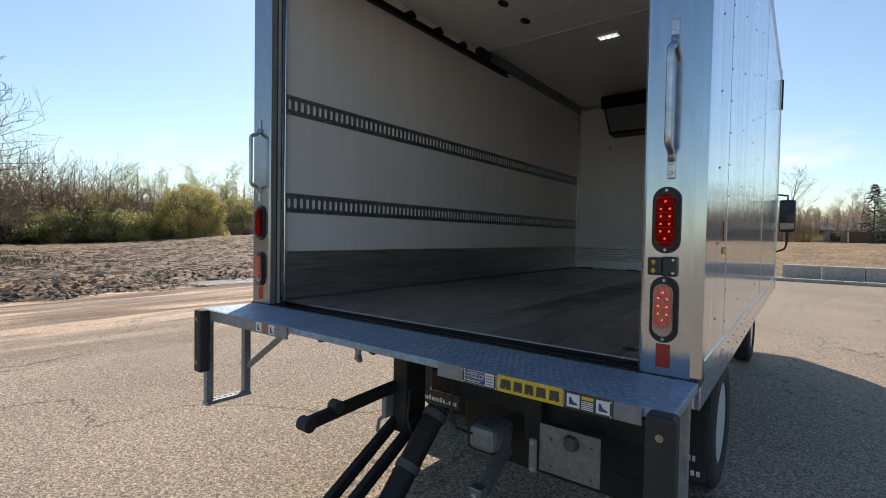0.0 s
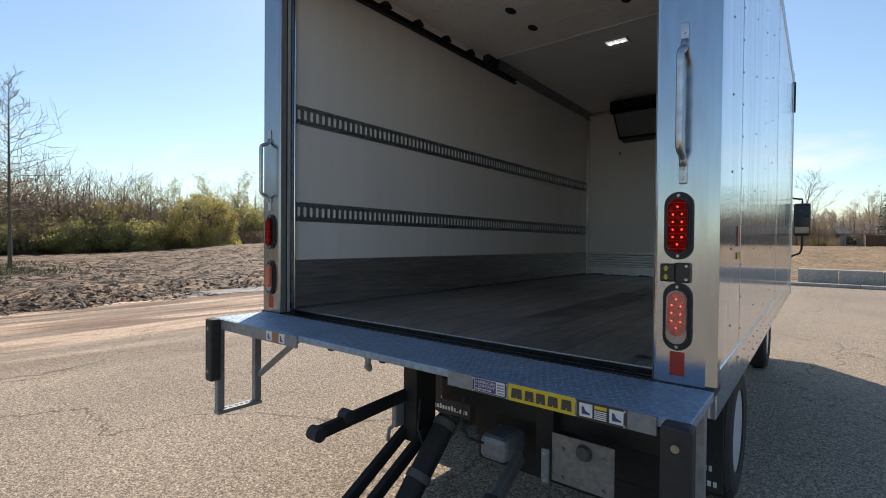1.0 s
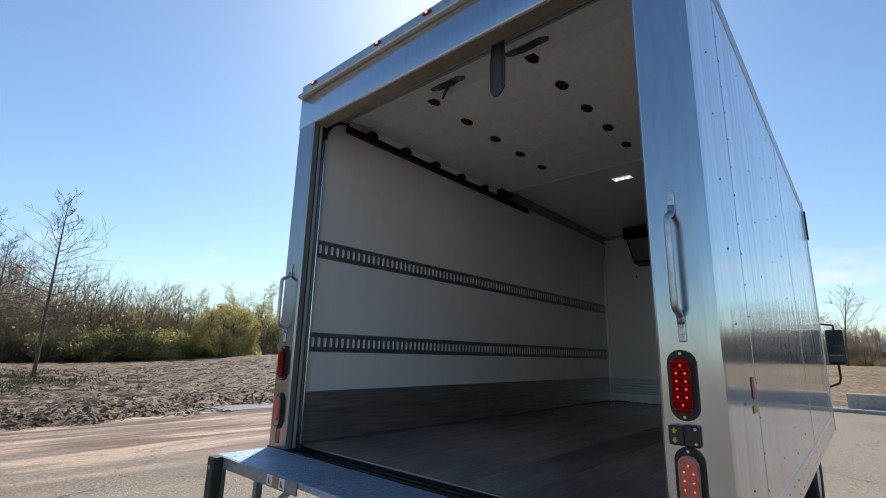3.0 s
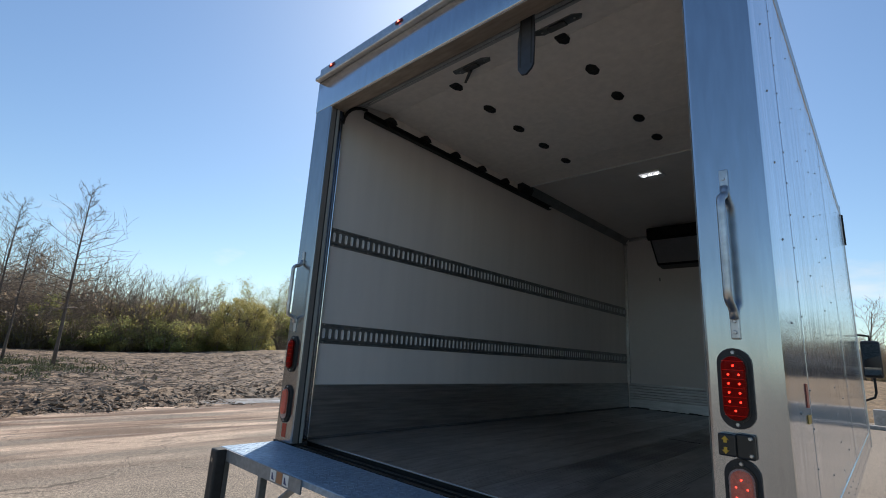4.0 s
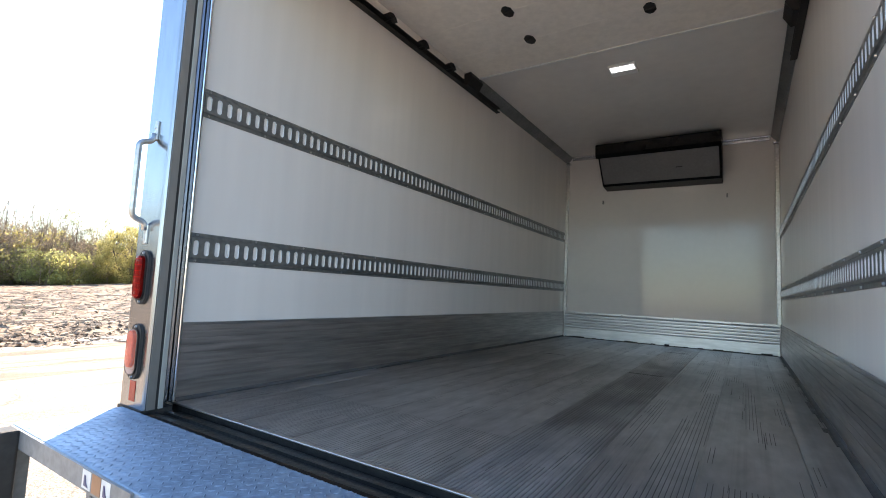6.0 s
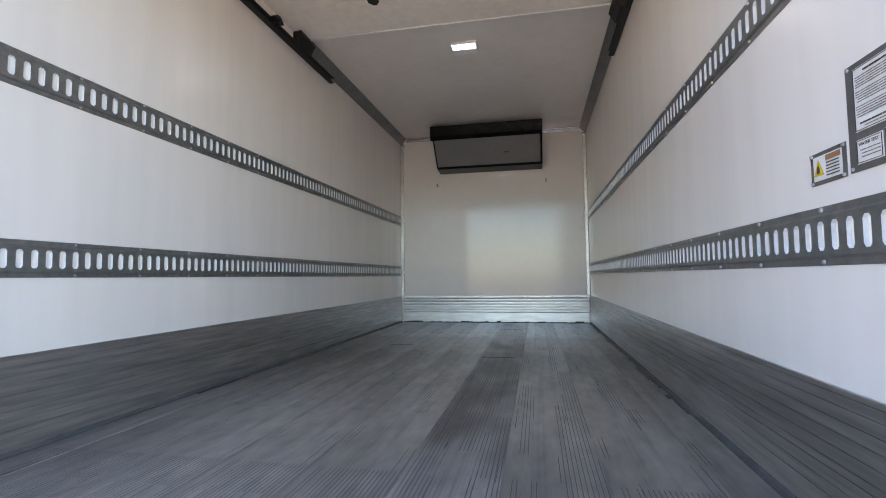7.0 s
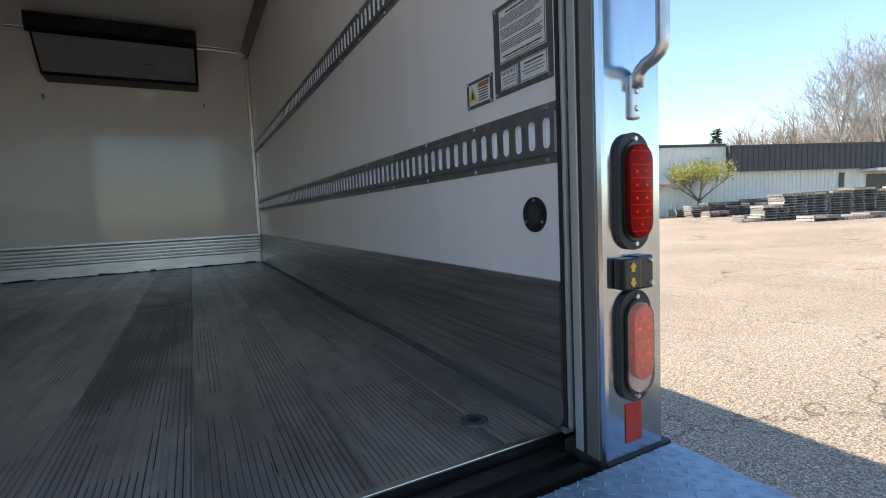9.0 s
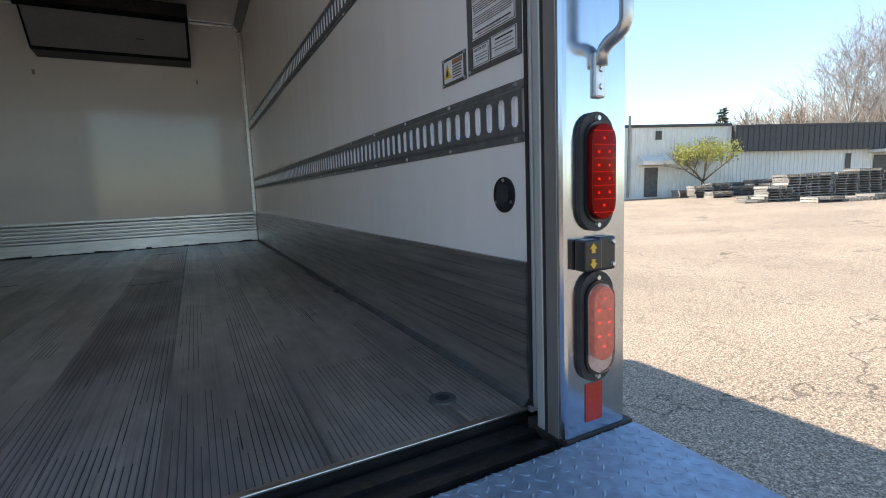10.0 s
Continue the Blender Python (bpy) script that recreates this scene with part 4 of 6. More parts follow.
# ---- tail lift and rear step ----
lift = thing("tail_lift", "grey tail lift with tread plate deck and black arms", "tail lift")
DT, DY = 0.996, -0.350           # deck height, deck rear edge
bm = B((-1.275, 1.352, DY, -0.007, 0.966, DT), bevel=0.004)
deck = part("deck", bm, TREAD, lift, "blue-grey diamond tread plate deck")
bm = bmesh.new()
n_x, n_y, step = 97, 13, 0.0268
for i in range(n_x):
    for j in range(n_y):
        x, y = -1.258 + step * i + (step / 2) * (j % 2), DY + 0.014 + step * j
        a = radians(45 if (i + j) % 2 else -45)
        u, v = Vector((math.cos(a), math.sin(a), 0)), Vector((-math.sin(a), math.cos(a), 0))
        c = Vector((x, y, DT - 0.0003))
        vs = [bm.verts.new(c + u * p + v * q + Vector((0, 0, h))) for p, q, h in
              ((-0.012, 0, 0), (0, -0.0046, 0), (0.012, 0, 0), (0, 0.0046, 0), (-0.006, 0, 0.0018), (0.006, 0, 0.0018))]
        for f in ((0, 1, 4), (1, 5, 4), (1, 2, 5), (2, 3, 5), (3, 4, 5), (3, 0, 4)):
            bm.faces.new([vs[k] for k in f])
part("tread_pattern", bm, TREAD, deck)["kind"] = "stuff"
fpl = part("face_plate", B((-1.27, -0.40, DY - 0.008, DY - 0.0005, 0.922, 0.981)), GREY_STEEL, lift, "grey painted edge plate")
fp = part("face_plate", B((0.555, 1.275, DY - 0.008, DY - 0.0005, 0.926, 0.978)), GREY_STEEL, lift, "grey painted edge plate")
YP = DY - 0.008
fp.location, fpl.location.z = (-0.007, 0, 0.017), 0.013


def decal(name, x0, x1, z0, z1, material, lift_by, parent, label=""):
    return part(name, B((x0, x1, YP - lift_by, YP - lift_by + 0.0008, z0, z1)), material, parent, label)


def lettering(text, size, at, material, parent):
    cu = bpy.data.curves.new("lettering", "FONT")
    cu.body, cu.size, cu.extrude = text, size, 0.0003
    tmp = bpy.data.objects.new("lettering", cu)
    me = bpy.data.meshes.new_from_object(tmp)
    bpy.data.objects.remove(tmp)
    me.transform(Matrix.Translation(at) @ Matrix.Rotation(math.pi / 2, 4, "X"))
    me.materials.clear()
    me.materials.append(material)
    ob = new("lettering", me)
    ob.parent = parent
    return ob


decal("origin_decal", 0.668, 0.804, 0.928, 0.979, DECAL_BLACK, 0.001, fp, "navy and white printed decal")
decal("origin_field", 0.676, 0.798, 0.932, 0.976, DECAL_WHITE, 0.002, fp)
decal("origin_field", 0.679, 0.764, 0.934, 0.974, DECAL_BLUE, 0.003, fp)
lettering("AMERICAN", 0.0145, (0.690, YP - 0.0032, 0.960), DECAL_WHITE, fp)
lettering("COMPANY", 0.0145, (0.690, YP - 0.0032, 0.947), DECAL_WHITE, fp)
bm = bmesh.new()
for k in range(3):
    rod(bm, (0.6845, YP - 0.0036, 0.941 + 0.012 * k), (0.6845, YP - 0.003, 0.941 + 0.012 * k), 0.0028, seg=5)
    box(bm, 0.690 + 0.02 * k, 0.706 + 0.02 * k, YP - 0.0036, YP - 0.003, 0.9385, 0.942)
part("stars", bm, DECAL_WHITE, fp)
for k in range(4):
    decal("stripe", 0.769, 0.795, 0.936 + 0.0095 * k, 0.941 + 0.0095 * k, GREY_STEEL, 0.003, fp)
decal("maker_decal", 0.812, 1.044, 0.926, 0.981, YELLOW, 0.001, fp, "yellow maker's decal with black letter shapes")
bm = bmesh.new()
for k, w in enumerate((0.040, 0.032, 0.032, 0.034, 0.034)):
    x = (0.824, 0.874, 0.914, 0.955, 1.000)[k]
    plate(bm, [(0, 0), (w * 0.44, 0), (w * 0.46, 0.008), (w * 0.54, 0.008), (w * 0.56, 0), (w, 0), (w * 0.94, 0.032), (w * 0.06, 0.032)], YP - 0.003, YP - 0.002, x, 0.937)
part("emblem", bm, DECAL_BLACK, fp)
decal("safety_decal", 1.050, 1.198, 0.925, 0.979, DECAL_BLACK, 0.001, fp, "black and white safety decal")
for x in (1.058, 1.148):
    decal("pictogram", x, x + 0.040, 0.932, 0.972, DECAL_WHITE, 0.002, fp)
for x in (1.062, 1.152):
    bm = plate(bmesh.new(), [(0.004, 0.006), (0.030, 0.006), (0.030, 0.010), (0.016, 0.016), (0.010, 0.028), (0.004, 0.028)], YP - 0.0034, YP - 0.0026, x, 0.934)
    part("pictogram_shape", bm, DECAL_BLUE, fp)
decal("safety_heading", 1.104, 1.140, 0.962, 0.972, YELLOW, 0.002, fp)
bm = bmesh.new()
for k in range(5):
    box(bm, 1.104, 1.140, YP - 0.003, YP - 0.002, 0.933 + 0.0055 * k, 0.936 + 0.0055 * k)
part("safety_lines", bm, DECAL_WHITE, fp)
screws(fp, [(x, YP - 0.001, z) for x in (0.672, 0.808, 1.047, 1.192) for z in (0.931, 0.974)], (0, -1, 0), 0.004)
for x0, m_ in ((-0.672, DECAL_WHITE), (-0.612, DECAL_ORANGE), (-0.556, DECAL_WHITE)):
    decal("step_decal", x0, x0 + 0.052, 0.929, 0.978, m_, 0.001, fpl, "white and orange safety decals")
for x in (-0.664, -0.548):
    bm = plate(bmesh.new(), [(0.008, 0.008), (0.034, 0.006), (0.022, 0.016), (0.014, 0.036), (0.008, 0.036)], YP - 0.003, YP - 0.002, x, 0.930)
    part("pictogram_shape", bm, DECAL_BLUE, fpl)


def side_step(s):
    """Dock bumper and U-shaped step at one end of the deck; s is the side."""
    xb = 1.328 if s > 0 else -1.205
    bm = B((xb - 0.038, xb + 0.038, DY - 0.068, DY - 0.006, 0.632, 1.0), bevel=0.010)
    bump = part("dock_bumper", bm, BLACK_RUBBER, lift, "black rubber dock bumper block")
    for z in (0.69, 0.945):
        part("bolt_recess", rod(bmesh.new(), (xb, DY - 0.0692, z), (xb, DY - 0.060, z), 0.019, seg=16), BLACK_PLASTIC, bump)
        part("bolt", rod(bmesh.new(), (xb, DY - 0.0712, z), (xb, DY - 0.064, z), 0.0105, seg=12), STICK, bump, "pale bolt head")
    x0, x1 = (1.298, 1.342) if s > 0 else (-1.27, -1.23)
    for y in (DY + 0.002, -0.105):
        part("step_leg", B((x0, x1, y, y + 0.045, 0.43, 0.965), bevel=0.004), GREY_STEEL, lift, "grey square step leg")
    part("step_tread", B((x0 - 0.01, x1 + 0.01, DY + 0.002, -0.060, 0.405, 0.43), bevel=0.003), GREY_STEEL, lift, "grey perforated step tread")
    bm = bmesh.new()
    for k in range(6):
        y = DY + 0.06 + 0.035 * k
        rod(bm, ((x0 + x1) / 2, y, 0.43), ((x0 + x1) / 2, y, 0.436), 0.010, 0.008, 8)
    part("step_studs", bm, ALU, lift)
    if s < 0:
        bm = bmesh.new()
        rod(bm, (-1.215, -0.082, 0.60), (-0.72, -0.082, 0.93), 0.021, seg=4)
        part("step_brace", bm, GREY_STEEL, lift, "grey diagonal step brace")
        part("deck_beam", B((-1.25, -0.62, -0.12, -0.05, 0.93, 0.957)), GREY_STEEL, lift)


side_step(-1)
side_step(1)
for x in (-0.36, -0.08, 0.02):
    part("deck_lug", B((x, x + 0.03, -0.20, -0.16, 0.905, 0.958)), BLACK_STEEL, lift)
part("deck_hook", tube(bmesh.new(), [(0.02, -0.26, 0.957), (0.02, -0.27, 0.92), (0.01, -0.25, 0.885), (-0.02, -0.24, 0.89)], 0.014, 8), GREY_STEEL, lift)
part("cross_tube", B((0.02, 1.2, 0.26, 0.38, 0.62, 0.74), bevel=0.01), BLACK_STEEL, lift, "black main cross tube")
for x, y in ((0.0, -0.01), (0.62, 0.20)):
    part("lift_frame_plate", B((x, x + 0.085, y, y + 0.15, 0.48, 0.957), bevel=0.005), BLACK_STEEL, lift, "black vertical lift frame plate")


def bar(a, b, w, h):
    """A square bar from a to b, w wide in x and h deep."""
    a, b = Vector(a), Vector(b)
    d = (b - a).normalized()
    up = d.cross(Vector((1, 0, 0))).normalized() * (h / 2)
    sx = Vector((w / 2, 0, 0))
    bm = bmesh.new()
    vs = [bm.verts.new(p + i * sx + j * up) for p in (a, b) for i, j in ((-1, -1), (1, -1), (1, 1), (-1, 1))]
    for f in ((0, 1, 2, 3), (7, 6, 5, 4), (0, 4, 5, 1), (1, 5, 6, 2), (2, 6, 7, 3), (3, 7, 4, 0)):
        bm.faces.new([vs[k] for k in f])
    bmesh.ops.bevel(bm, geom=bm.edges[:], offset=0.004, segments=1, affect="EDGES")
    return bm


opener = part("opener_arm", bar((0.0, 0.06, 0.705), (0.0, -0.52, 0.672), 0.036, 0.052), BLACK_STEEL, lift, "black opener arm with rollers")
part("roller", rod(bmesh.new(), (-0.03, -0.532, 0.672), (0.03, -0.532, 0.672), 0.030, seg=20), BLACK_RUBBER, opener)
part("roller", rod(bmesh.new(), (-0.026, -0.375, 0.702), (0.026, -0.375, 0.702), 0.029, seg=20), BLACK_RUBBER, opener)
for x, dz, m_ in ((0.0, 0.0, BLACK_STEEL), (0.105, -0.02, BLACK_STEEL), (0.62, 0.0, DARK_STEEL)):
    part("lift_arm", bar((x, 0.06, 0.555 + dz * 0.7), (x, -1.10, -0.08 + dz * 0.4), 0.036, 0.055), m_, lift, "painted steel lift arm")
for x in (0.02, 0.63):
    part("arm_shoe", B((x - 0.05, x + 0.16, -1.22, -1.04, -0.22, -0.04), bevel=0.01), BLACK_STEEL, lift)
cyl = part("lift_cylinder", rod(bmesh.new(), (0.228, 0.06, 0.62), (0.205, -0.34, 0.20), 0.052, seg=20), BLACK_STEEL, lift, "black hydraulic cylinder")
part("piston", rod(bmesh.new(), (0.205, -0.34, 0.20), (0.195, -0.52, 0.01), 0.024, seg=14), POLISHED, cyl)
for q in (0.06, 0.5, 0.93):
    a, b = Vector((0.228, 0.06, 0.62)).lerp(Vector((0.205, -0.34, 0.20)), q - 0.03), Vector((0.228, 0.06, 0.62)).lerp(Vector((0.205, -0.34, 0.20)), q + 0.03)
    part("cylinder_band", rod(bmesh.new(), a, b, 0.058, seg=20), DARK_STEEL, cyl)
part("pump_box", B((0.365, 0.51, 0.12, 0.32, 0.450, 0.565), bevel=0.028), GREY_STEEL, lift, "grey pump housing")
clamp = part("arm_clamp", B((0.588, 0.648, -0.20, -0.15, 0.415, 0.475), bevel=0.006), GALV, lift, "bare metal clamp on the lift arm")
part("bolt", rod(bmesh.new(), (0.618, -0.206, 0.445), (0.618, -0.1995, 0.445), 0.012, seg=6), GALV_LIGHT, clamp)
bm = bmesh.new()
tube(bm, [(0.32, 0.06, 0.74), (0.335, 0.02, 0.64), (0.36, 0.04, 0.57), (0.385, 0.11, 0.53), (0.40, 0.14, 0.52)], 0.006, 6)
tube(bm, [(0.10, 0.00, 0.70), (0.14, -0.06, 0.58), (0.17, -0.05, 0.50), (0.22, -0.02, 0.50)], 0.006, 6)
part("hose", bm, BLACK_RUBBER, lift, "black hydraulic hoses")
part("stow_latch", tube(bmesh.new(), [(-0.03, -0.02, 0.56), (-0.06, -0.05, 0.53), (-0.06, -0.06, 0.48), (-0.03, -0.04, 0.46), (-0.01, -0.02, 0.50)], 0.010, 6), GREY_STEEL, lift)
part("stowed_platform", B((0.14, 1.15, 0.45, 1.02, 0.27, 0.42), (0.14, 1.15, 0.42, 0.47, 0.40, 0.60), bevel=0.01), BLACK_STEEL, lift, "black folded lift platform stowed underneath")
part("arm_guard", B((-0.035, -0.005, -0.06, 0.03, 0.55, 0.66), bevel=0.006), GREY_STEEL, lift)
catch = part("catch_bracket", B((0.722, 0.755, 0.045, 0.07, 0.478, 0.622), bevel=0.009), GREY_STEEL, lift, "grey catch bracket")
screws(catch, [(0.739, 0.045, 0.495), (0.739, 0.045, 0.605)], (0, -1, 0), 0.008, 0.006, GALV_LIGHT)

# number plate carrier (blank), lamp over it
pc = part("plate_carrier", B((0.757, 1.012, 0.078, 0.084, 0.488, 0.685), bevel=0.001), CARRIER, truck, "blank grey number plate carrier")
screws(pc, [(0.805, 0.078, 0.63), (0.975, 0.078, 0.635), (0.805, 0.078, 0.515), (0.975, 0.078, 0.51)], (0, -1, 0), 0.008, 0.006, GALV)
part("plate_lamp", rod(bmesh.new(), (0.895, 0.055, 0.640), (0.895, 0.077, 0.638), 0.026, 0.034, 16), DARK_STEEL, pc, "dull metal plate lamp")

# mudflaps with lettered dealer's address as bars
for x0, x1 in ((-1.0, -0.34), (0.45, 1.24)):
    fl = part("mudflap", B((x0, x1, 1.05, 1.062, 0.185, 0.74)), BLACK_RUBBER, truck, "black rubber mudflap with white lettering bars")
    bm = bmesh.new()
    for k in range(10):
        if k != 6:
            box(bm, x1 - 0.27 + 0.023 * k, x1 - 0.256 + 0.023 * k, 1.047, 1.0495, 0.290, 0.310 + 0.008 * (k in (1, 3, 8, 9)))
    for k in range(16):
        box(bm, x1 - 0.44 + 0.0265 * k, x1 - 0.423 + 0.0265 * k, 1.047, 1.0495, 0.212, 0.212 + (0.008 if k in (3, 12) else 0.036 if k in (6, 10) else 0.027))
    part("lettering_bars", bm, DECAL_WHITE, fl)["kind"] = "stuff"


GROUND = -0.22                   # the yard below the truck's datum


def wheel(x, y, w, r=0.44):
    c = GROUND + r
    wh = part("wheel", rod(bmesh.new(), (x - w / 2 + 0.02, y, c), (x + w / 2 - 0.02, y, c), r * 0.63, seg=28), CAB_PAINT, truck, "white steel wheel with black tyre")
    bm = bmesh.new()
    prof = [(0.62, -0.46), (0.8, -0.5), (0.93, -0.46), (1.0, -0.36), (1.0, 0.36), (0.93, 0.46), (0.8, 0.5), (0.62, 0.46)]
    seg = 40
    rings = [[bm.verts.new((x + v * w, y + math.cos(2 * math.pi * k / seg) * u * r, c + math.sin(2 * math.pi * k / seg) * u * r)) for u, v in prof] for k in range(seg)]
    for k in range(seg):
        a, b = rings[k], rings[(k + 1) % seg]
        for i in range(len(prof)):
            j = (i + 1) % len(prof)
            bm.faces.new((a[i], a[j], b[j], b[i]))
    part("tyre", bm, TYRE, wh)


for s in (-1, 1):
    wheel(s * 1.10, 1.98, 0.23)
    wheel(s * 0.82, 1.98, 0.23)
    wheel(s * 0.98, 6.15, 0.22)
part("rear_axle", rod(bmesh.new(), (-0.8, 1.98, 0.22), (0.8, 1.98, 0.22), 0.10, seg=14), BLACK_STEEL, truck)
part("front_axle", rod(bmesh.new(), (-0.9, 6.15, 0.22), (0.9, 6.15, 0.22), 0.06, seg=12), BLACK_STEEL, truck)

# cab and mirrors
bm = bmesh.new()
sweep(bm, [(5.72, 0.55), (5.72, 2.30), (6.75, 2.38), (7.02, 2.30), (7.42, 1.35), (7.45, 0.50), (6.6, 0.45), (6.5, 0.85), (5.8, 0.85)], "x", -1.03, 1.03)
bmesh.ops.bevel(bm, geom=bm.edges[:], offset=0.05, segments=3, affect="EDGES")
part("cab", bm, CAB_PAINT, truck, "white cab-over cab", True)
part("nose_unit", B((-0.85, 0.85, YF + 0.012, YF + 0.45, 2.55, 3.45), bevel=0.06), CAB_PAINT, truck, "white refrigeration unit on the nose")
for s in (-1, 1):
    part("corner_marker", B((*sorted((s * 1.345, s * 1.362)), YF - 0.02, YF + 0.03, 3.10, 3.46)), BLACK_STEEL, truck)
    xm = s * 1.42
    bm = B((xm - 0.096, xm + 0.096, 6.56, 6.66, 1.60, 2.06), bevel=0.03)
    mirror = part("door_mirror", bm, BLACK_PLASTIC, truck, "black door mirror on a tubular arm", True)
    for zc, hh, nod, tag in ((1.888, 0.135, 14, "flat mirror glass"), (1.682, 0.048, 6, "wide-angle mirror glass")):
        bm = B((-0.080, 0.080, -0.003, 0.003, -hh, hh))
        bmesh.ops.transform(bm, matrix=pose(xm, 6.553, zc, nod, 0, s * 6), verts=bm.verts[:])
        part("mirror_pane", bm, MIRROR_GLASS, mirror, tag)
    part("mirror_arm", tube(bmesh.new(), [(s * 1.02, 6.75, 2.10), (s * 1.30, 6.64, 2.14), (xm, 6.62, 2.12), (xm, 6.62, 2.04), (xm, 6.62, 1.66), (xm, 6.62, 1.42), (s * 1.40, 6.62, 1.36), (s * 1.30, 6.64, 1.31), (s * 1.02, 6.75, 1.30)], 0.014, 8), BLACK_STEEL, mirror)


# ---- ground ----
def asphalt_material():
    m = ASPHALT
    n, l = m.node_tree.nodes, m.node_tree.links
    b = n["Principled BSDF"]
    old = b.inputs["Base Color"].links[0].from_socket
    tc = n.new("ShaderNodeTexCoord")
    warp = n.new("ShaderNodeTexNoise")
    warp.inputs["Scale"].default_value, warp.inputs["Detail"].default_value = 1.0, 8
    l.new(tc.outputs["Object"], warp.inputs["Vector"])
    add = n.new("ShaderNodeVectorMath")
    add.operation = "MULTIPLY_ADD"
    add.inputs[1].default_value = (2.3, 2.3, 0)
    l.new(warp.outputs["Color"], add.inputs[0])
    l.new(tc.outputs["Object"], add.inputs[2])
    crack = n.new("ShaderNodeTexVoronoi")
    crack.feature = "DISTANCE_TO_EDGE"
    crack.inputs["Scale"].default_value = 0.30
    l.new(add.outputs[0], crack.inputs["Vector"])
    thin = n.new("ShaderNodeMapRange")
    thin.inputs["From Min"].default_value, thin.inputs["From Max"].default_value = 0.0015, 0.006
    thin.inputs["To Min"].default_value, thin.inputs["To Max"].default_value = 0.45, 1.0
    l.new(crack.outputs["Distance"], thin.inputs[0])
    stone = n.new("ShaderNodeTexVoronoi")
    stone.inputs["Scale"].default_value = 125
    l.new(tc.outputs["Object"], stone.inputs["Vector"])
    fleck = n.new("ShaderNodeMapRange")
    fleck.inputs["To Min"].default_value, fleck.inputs["To Max"].default_value = 0.42, 1.65
    sep = n.new("ShaderNodeSeparateColor")
    l.new(stone.outputs["Color"], sep.inputs[0])
    l.new(sep.outputs[0], fleck.inputs[0])
    both = n.new("ShaderNodeMath")
    both.operation = "MULTIPLY"
    mesh = n.new("ShaderNodeTexVoronoi")
    mesh.feature = "DISTANCE_TO_EDGE"
    mesh.inputs["Scale"].default_value = 1.3
    l.new(add.outputs[0], mesh.inputs["Vector"])
    hair, webs = n.new("ShaderNodeMapRange"), n.new("ShaderNodeMath")
    hair.inputs["From Min"].default_value, hair.inputs["From Max"].default_value = 0.002, 0.02
    hair.inputs["To Min"].default_value, hair.inputs["To Max"].default_value = 0.8, 1.0
    webs.operation = "MULTIPLY"
    l.new(mesh.outputs["Distance"], hair.inputs[0])
    l.new(thin.outputs[0], webs.inputs[0])
    l.new(hair.outputs[0], webs.inputs[1])
    grit, gritty, loose = n.new("ShaderNodeTexNoise"), n.new("ShaderNodeMapRange"), n.new("ShaderNodeMath")
    grit.inputs["Scale"].default_value, grit.inputs["Detail"].default_value, grit.inputs["Roughness"].default_value = 26.0, 7, 0.8
    gritty.inputs["From Min"].default_value, gritty.inputs["From Max"].default_value = 0.36, 0.64
    gritty.inputs["To Min"].default_value, gritty.inputs["To Max"].default_value = 0.60, 1.40
    loose.operation = "MULTIPLY"
    l.new(tc.outputs["Object"], grit.inputs["Vector"])
    l.new(grit.outputs["Fac"], gritty.inputs[0])
    l.new(webs.outputs[0], loose.inputs[0])
    l.new(gritty.outputs[0], loose.inputs[1])
    l.new(loose.outputs[0], both.inputs[0])
    l.new(fleck.outputs[0], both.inputs[1])
    mul = n.new("ShaderNodeMix")
    mul.data_type, mul.blend_type = "RGBA", "MULTIPLY"
    mul.inputs[0].default_value = 1.0
    l.new(old, mul.inputs[6])
    l.new(both.outputs[0], mul.inputs[7])
    geo, dirt = n.new("ShaderNodeSeparateXYZ"), n.new("ShaderNodeMapRange")
    l.new(add.outputs[0], geo.inputs[0])
    dirt.inputs["From Min"].default_value, dirt.inputs["From Max"].default_value = -3.0, -7.5
    dirt.inputs["To Min"].default_value, dirt.inputs["To Max"].default_value = 0.0, 0.95
    l.new(geo.outputs[0], dirt.inputs[0])
    streak = n.new("ShaderNodeTexNoise")
    streak.inputs["Scale"].default_value, streak.inputs["Detail"].default_value = 1.0, 8
    wide = n.new("ShaderNodeMapping")
    wide.inputs["Scale"].default_value = (2.0, 0.24, 1)
    l.new(tc.outputs["Object"], wide.inputs[0])
    l.new(wide.outputs[0], streak.inputs["Vector"])
    patch = n.new("ShaderNodeMapRange")
    patch.inputs["From Min"].default_value, patch.inputs["From Max"].default_value = 0.38, 0.52
    l.new(streak.outputs["Fac"], patch.inputs[0])
    amount = n.new("ShaderNodeMath")
    amount.operation = "MULTIPLY"
    l.new(dirt.outputs[0], amount.inputs[0])
    l.new(patch.outputs[0], amount.inputs[1])
    soil = n.new("ShaderNodeMix")
    soil.data_type = "RGBA"
    tint = n.new("ShaderNodeMix")
    tint.data_type, tint.blend_type = "RGBA", "MULTIPLY"
    tint.inputs[0].default_value = 1.0
    wash, band, earth, broad = n.new("ShaderNodeTexNoise"), n.new("ShaderNodeMapRange"), n.new("ShaderNodeMix"), n.new("ShaderNodeMapping")
    broad.inputs["Scale"].default_value = (1.7, 0.2, 1)
    wash.inputs["Scale"].default_value, wash.inputs["Detail"].default_value = 1.0, 7
    wash.inputs["Distortion"].default_value = 0.6
    band.inputs["From Min"].default_value, band.inputs["From Max"].default_value = 0.44, 0.57
    l.new(tc.outputs["Object"], broad.inputs[0])
    l.new(broad.outputs[0], wash.inputs["Vector"])
    l.new(wash.outputs["Fac"], band.inputs[0])
    earth.data_type = "RGBA"
